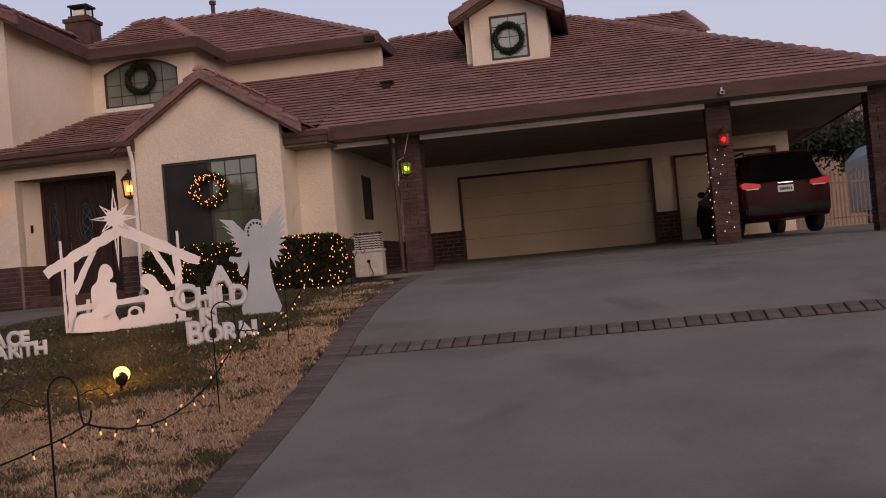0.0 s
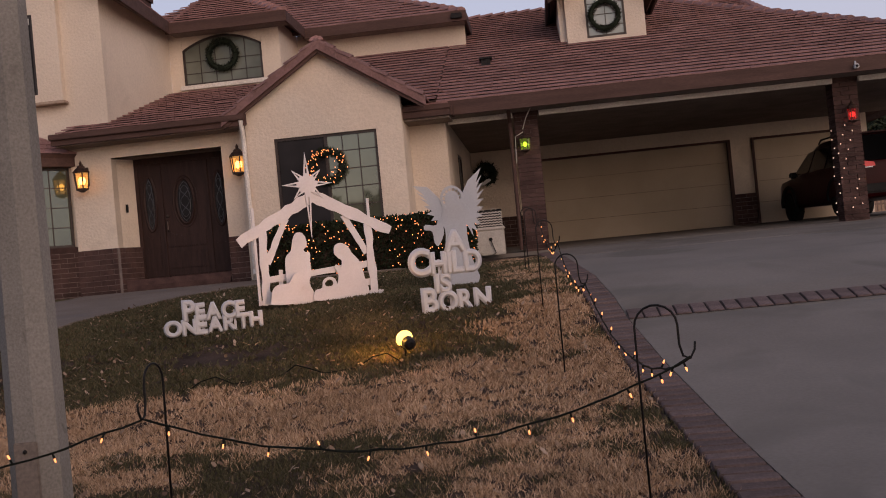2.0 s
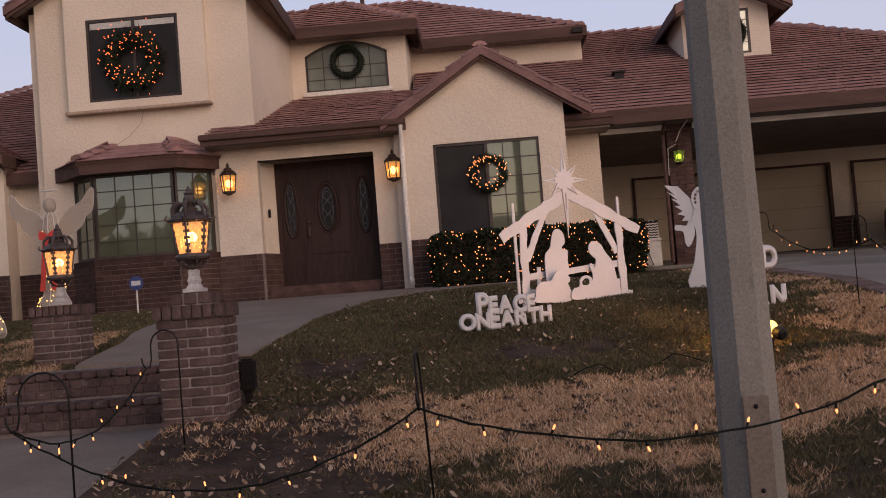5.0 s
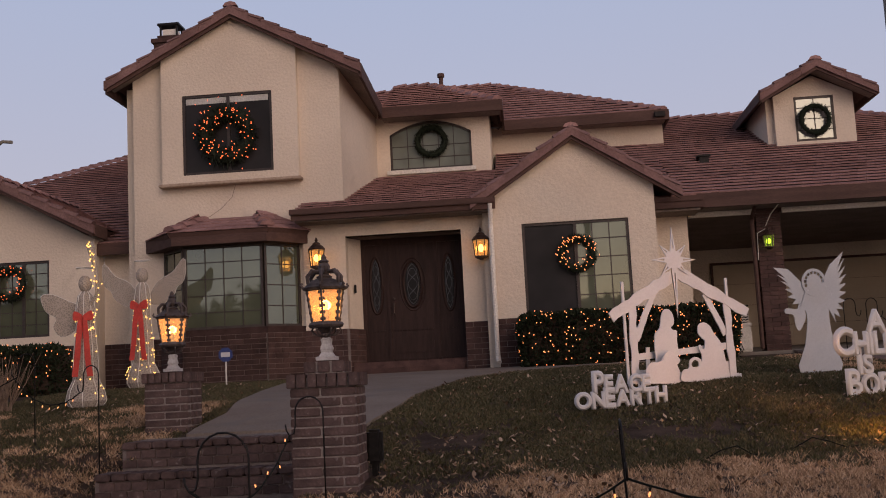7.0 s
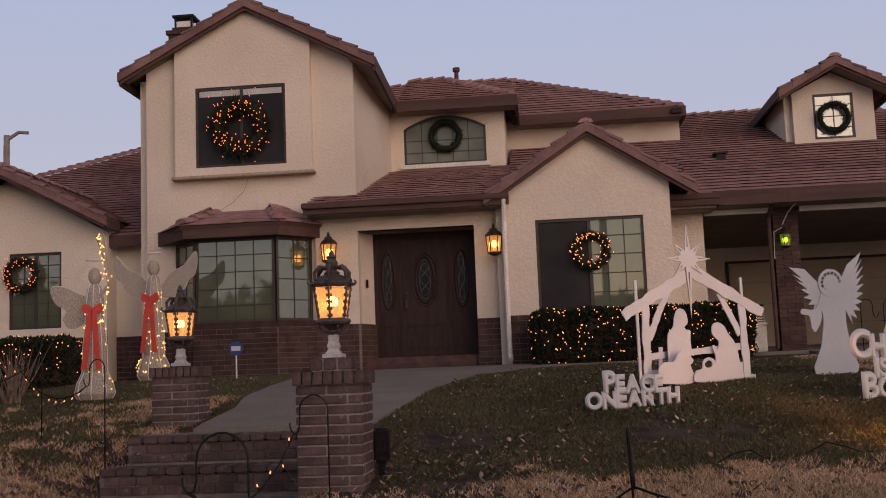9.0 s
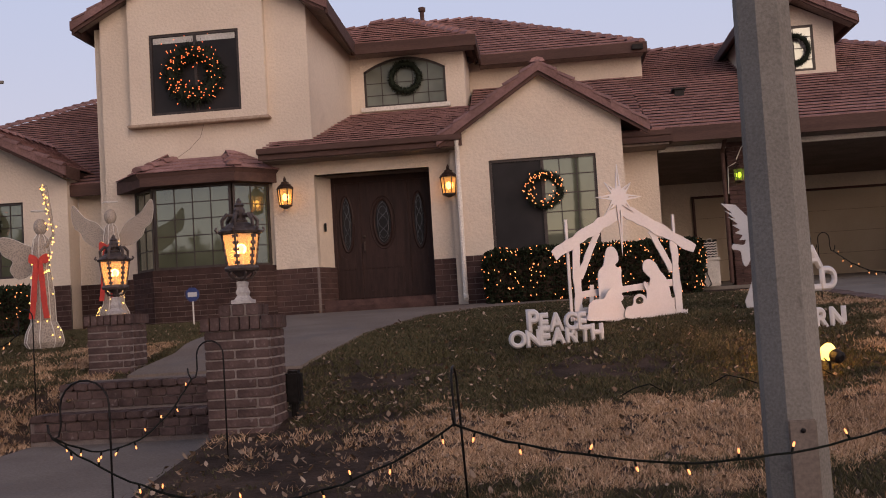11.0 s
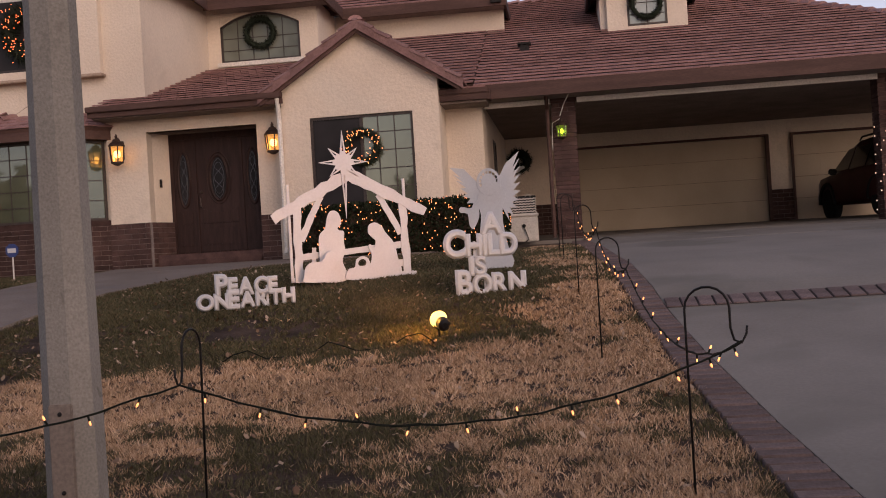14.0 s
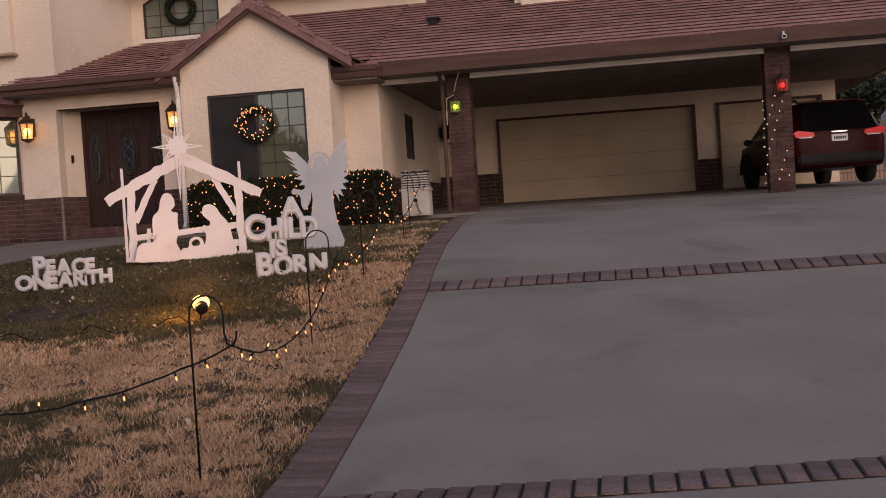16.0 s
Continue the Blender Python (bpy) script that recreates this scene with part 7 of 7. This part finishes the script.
def wire_angel(x, y, high, turn, seed, label, staff=False):
    top = thing("wire_angel", (x, y, gz(y)), label, "yard decoration", "wire angels", turn=turn)
    rng = random.Random(seed)
    s = high / 2.1
    prof = [(0.22, 0.0), (0.27, 0.08), (0.24, 0.22), (0.17, 0.36), (0.16, 0.7), (0.12, 1.1), (0.13, 1.3), (0.10, 1.48), (0.05, 1.54)]

    def at(a, z):
        r = np.interp(z, [q for _, q in prof], [p for p, _ in prof])
        return Vector((r * math.cos(a), r * math.sin(a) * 0.7, z)) * s

    bm = fresh()
    lathe(bm, [(r * s * 0.97, z * s) for r, z in prof], sides=18)
    bm.transform(Matrix.Diagonal((1, 0.7, 1, 1)))
    local_part("gown", bm, GAUZE, top)
    for k in range(8):
        bm = fresh()
        tube(bm, [at(math.pi * k / 4, z) for _, z in prof], 0.006, 4)
        local_part("rib", bm, WIRE, top)
    bm = fresh()
    ball(bm, (0, 0, 1.64 * s), 0.10 * s, (0.9, 0.9, 1.15), 12, 8)
    local_part("head", bm, GAUZE, top)
    bm = fresh()
    tube(bm, [(0.12 * s * math.cos(k * math.pi / 8), 0.02 + 0.06 * math.sin(k * math.pi / 8), 1.86 * s) for k in range(17)], 0.010, 5)
    local_part("halo", bm, WIRE, top)
    for d in (-1, 1):
        pts = [(d * 0.06, 1.26), (d * 0.26, 1.20), (d * 0.46, 1.32), (d * 0.52, 1.44), (d * 0.62, 1.52), (d * 0.66, 1.70), (d * 0.63, 1.86), (d * 0.45, 1.66), (d * 0.22, 1.54)]
        if staff:
            if d > 0:
                continue
            pts = [(-0.05, 1.30), (-0.16, 1.02), (-0.34, 0.95), (-0.44, 1.08), (-0.40, 1.20), (-0.54, 1.30), (-0.60, 1.50), (-0.46, 1.52), (-0.24, 1.42)]
        pts = [(a * s, b * s) for a, b in pts]
        me = board("wing", [smooth_outline(pts, 3)], [], 0.01, GAUZE)
        under(top, "wing", me).location = (0, 0.07, 0)
        bm = fresh()
        ring = smooth_outline(pts, 3)
        tube(bm, [(a, 0.07, b) for a, b in ring + ring[:1]], 0.007, 4)
        local_part("wing_frame", bm, WIRE, top)
    for d in (-1, 1):
        bm = fresh()
        prism(bm, smooth_outline([(0, 1.20 * s), (d * 0.11 * s, 1.27 * s), (d * 0.13 * s, 1.16 * s), (d * 0.06 * s, 1.14 * s)] if d > 0 else [(0, 1.20 * s), (-0.06 * s, 1.14 * s), (-0.13 * s, 1.16 * s), (-0.11 * s, 1.27 * s)], 3), -0.13 * s, -0.10 * s)
        local_part("bow", bm, RIBBON, top)
        bm = fresh()
        pts = [(d * 0.02, 1.18), (d * 0.05, 0.9), (d * 0.07, 0.62), (d * 0.10, 0.40)]
        for (a, b), (c, e) in zip(pts, pts[1:]):
            slab(bm, [Vector((a - 0.035, -0.145 - 0.03 * (1.2 - b), b)) * s, Vector((a + 0.035, -0.145 - 0.03 * (1.2 - b), b)) * s, Vector((c + 0.04, -0.145 - 0.03 * (1.2 - e), e)) * s, Vector((c - 0.04, -0.145 - 0.03 * (1.2 - e), e)) * s], 0.004, (0, 1, 0))
        local_part("ribbon", bm, RIBBON, top)
    bulb = fresh()
    ball(bulb, (0, 0, 0), 0.010, (1, 1, 1.2), 6, 5)
    bulb = mesh_of(bulb, "bulb", TINSEL)
    if staff:
        bm = fresh()
        tube(bm, [Vector(p) * s for p in ((0.08, -0.06, 1.36), (0.20, -0.08, 1.52), (0.16, -0.08, 1.85), (0.08, -0.06, 2.18))], [0.03, 0.02, 0.03, 0.06], 8)
        local_part("trumpet", bm, GAUZE, top)
    for k in range(60 if staff else 100):
        z = rng.uniform(0.1, 1.2)
        if staff and k % 3:
            f = rng.random()
            ob = under(top, "bulb", bulb)
            ob.location = Vector((float(np.interp(f, [0, 0.3, 0.6, 1], [0.10, 0.20, 0.16, 0.08])) + rng.gauss(0, 0.03), -0.12, 1.0 + 1.2 * f)) * s
            continue
        ob = under(top, "bulb", bulb)
        ob.location = at(rng.uniform(math.pi, 2 * math.pi), z) * 1.06 + Vector((0, 0, rng.uniform(-0.02, 0.02)))
    return top


wire_angel(-13.55, 14.3, 2.2, 8, 1, "white wire angel with red ribbon and a lit raised trumpet", True)
wire_angel(-14.32, 18.6, 2.6, -6, 2, "white wire angel with red bow before the bay window")
sign = thing("security_sign", (-12.60, 17.9, gz(17.9)), "small blue octagonal yard sign on a pale stake", "yard sign")
bm = fresh()
box(bm, -0.012, 0.012, -0.006, 0.006, -0.05, 0.42)
local_part("stake", bm, STUCCO_TRIM, sign)
bm = fresh()
lathe(bm, [(0.13, -0.006), (0.13, 0.006)], sides=8, flat=0.5, turn=pose(0, -0.012, 0.52, 90, 0, 0))
local_part("panel", bm, surface("sign_blue", (0.02, 0.035, 0.13), (0.028, 0.045, 0.16), 5, 0.4, fine=20, relief=0), sign)
bm = fresh()
box(bm, -0.08, 0.08, -0.026, -0.020, 0.48, 0.56)
local_part("emblem", bm, WHITE, sign, "pale plain bar")
cable = thing("wall_cable", (-12.9, 19.8, 4.6), "thin cable drooping from the upper ledge to the bay roof", "cable")
bm = fresh()
tube(bm, [(-12.86, 19.80, 5.22), (-12.95, 19.82, 4.95), (-13.18, 19.80, 4.72), (-13.40, 19.72, 4.56)], 0.006)
part("wire", bm, SOFFIT, cable)

# ---- paver bricks of the driveway borders ----
def pavers(rows_of):
    shared = {}
    for n, (x, y, lx, ly, lift) in enumerate(rows_of):
        key = (round(lx, 2), round(ly, 2))
        if key not in shared:
            b = fresh()
            box(b, -lx / 2, lx / 2, -ly / 2, ly / 2, -0.03, 0.03, bevel=0.006)
            shared[key] = mesh_of(b, "paver", PAVER)
        ob = new("paver", shared[key])
        ob.parent = driveway
        ob.matrix_parent_inverse = driveway.matrix_basis.inverted()
        r = random.Random(n * 7 + 1)
        ob.matrix_basis = pose(x, y, gz(y) - 0.022 + lift - (0.016 if lift else 0.0) + r.uniform(-0.004, 0.004), math.degrees(math.atan((gz(y + 0.1) - gz(y - 0.1)) / 0.2)), 0, r.uniform(-0.8, 0.8))


border = []
y = 4.58
while y < 19.5:
    border.append((drive_edge(y) - 0.155, y, 0.296, 0.124, 0))
    y += 0.152
pavers(border)
cross = []
for line, deep, pitch in ((street_band, 0.285, 0.128), (cross_band, 0.36, 0.165)):
    x = drive_edge(line(0)) + 0.09
    while x < 8.6:
        cross.append((x, line(x), pitch - 0.018, deep, 0.026))
        x += pitch
pavers(cross)


# ---- dry shrub, and the far side of the street ----
twigs = thing("dry_shrub", (-14.7, 14.2, gz(14.2)), "leafless dry shrub of thin tan twigs on the lawn", "shrub")
TWIG = surface("dry_twig", (0.16, 0.11, 0.08), (0.26, 0.19, 0.14), 9, 0.9, fine=60, relief=0.3)
rng = random.Random(12)
bm = fresh()
for k in range(46):
    a, lean, tall = rng.uniform(0, 6.283), rng.uniform(0.05, 0.55), rng.uniform(0.45, 0.85)
    d = Vector((math.cos(a) * lean, math.sin(a) * lean, 1))
    base = Vector((rng.gauss(0, 0.05), rng.gauss(0, 0.05), -0.03))
    mid = base + d * tall * 0.5 + Vector((rng.gauss(0, 0.03), rng.gauss(0, 0.03), 0))
    tube(bm, [base, mid, base + d * tall], [0.008, 0.006, 0.002], 4)
    tube(bm, [mid, mid + (d + Vector((rng.gauss(0, 0.5), rng.gauss(0, 0.5), 0))) * tall * 0.3], [0.005, 0.002], 4)
tagged(local_part("crown", bm, TWIG, twigs), kind="stuff")
for n, (x, y, high) in enumerate(((-40, -30, 8), (-32, -32, 6.5), (-24, -31, 7), (-18, -33, 5.2), (-10, -31, 6.2), (-2, -33, 5), (7, -31, 6), (16, -30, 7))):
    tree(x, y, 0.0, high * 1.1, 1.0, 40 + n, "broad dark street tree across the road", True, 0.5)
opposite = thing("neighbour_house", (-8, -34, 0.0), "low tan house across the street", "house")
bm = fresh()
box(bm, -14, 14, -4, 4, -0.1, 3.2)
local_part("wall", bm, NTAN, opposite)
bm = fresh()
prism(bm, [(-14.8, 3.2), (14.8, 3.2), (10.0, 6.0), (-10.0, 6.0)], -4.8, 4.8)
local_part("roof", bm, TILE, opposite)
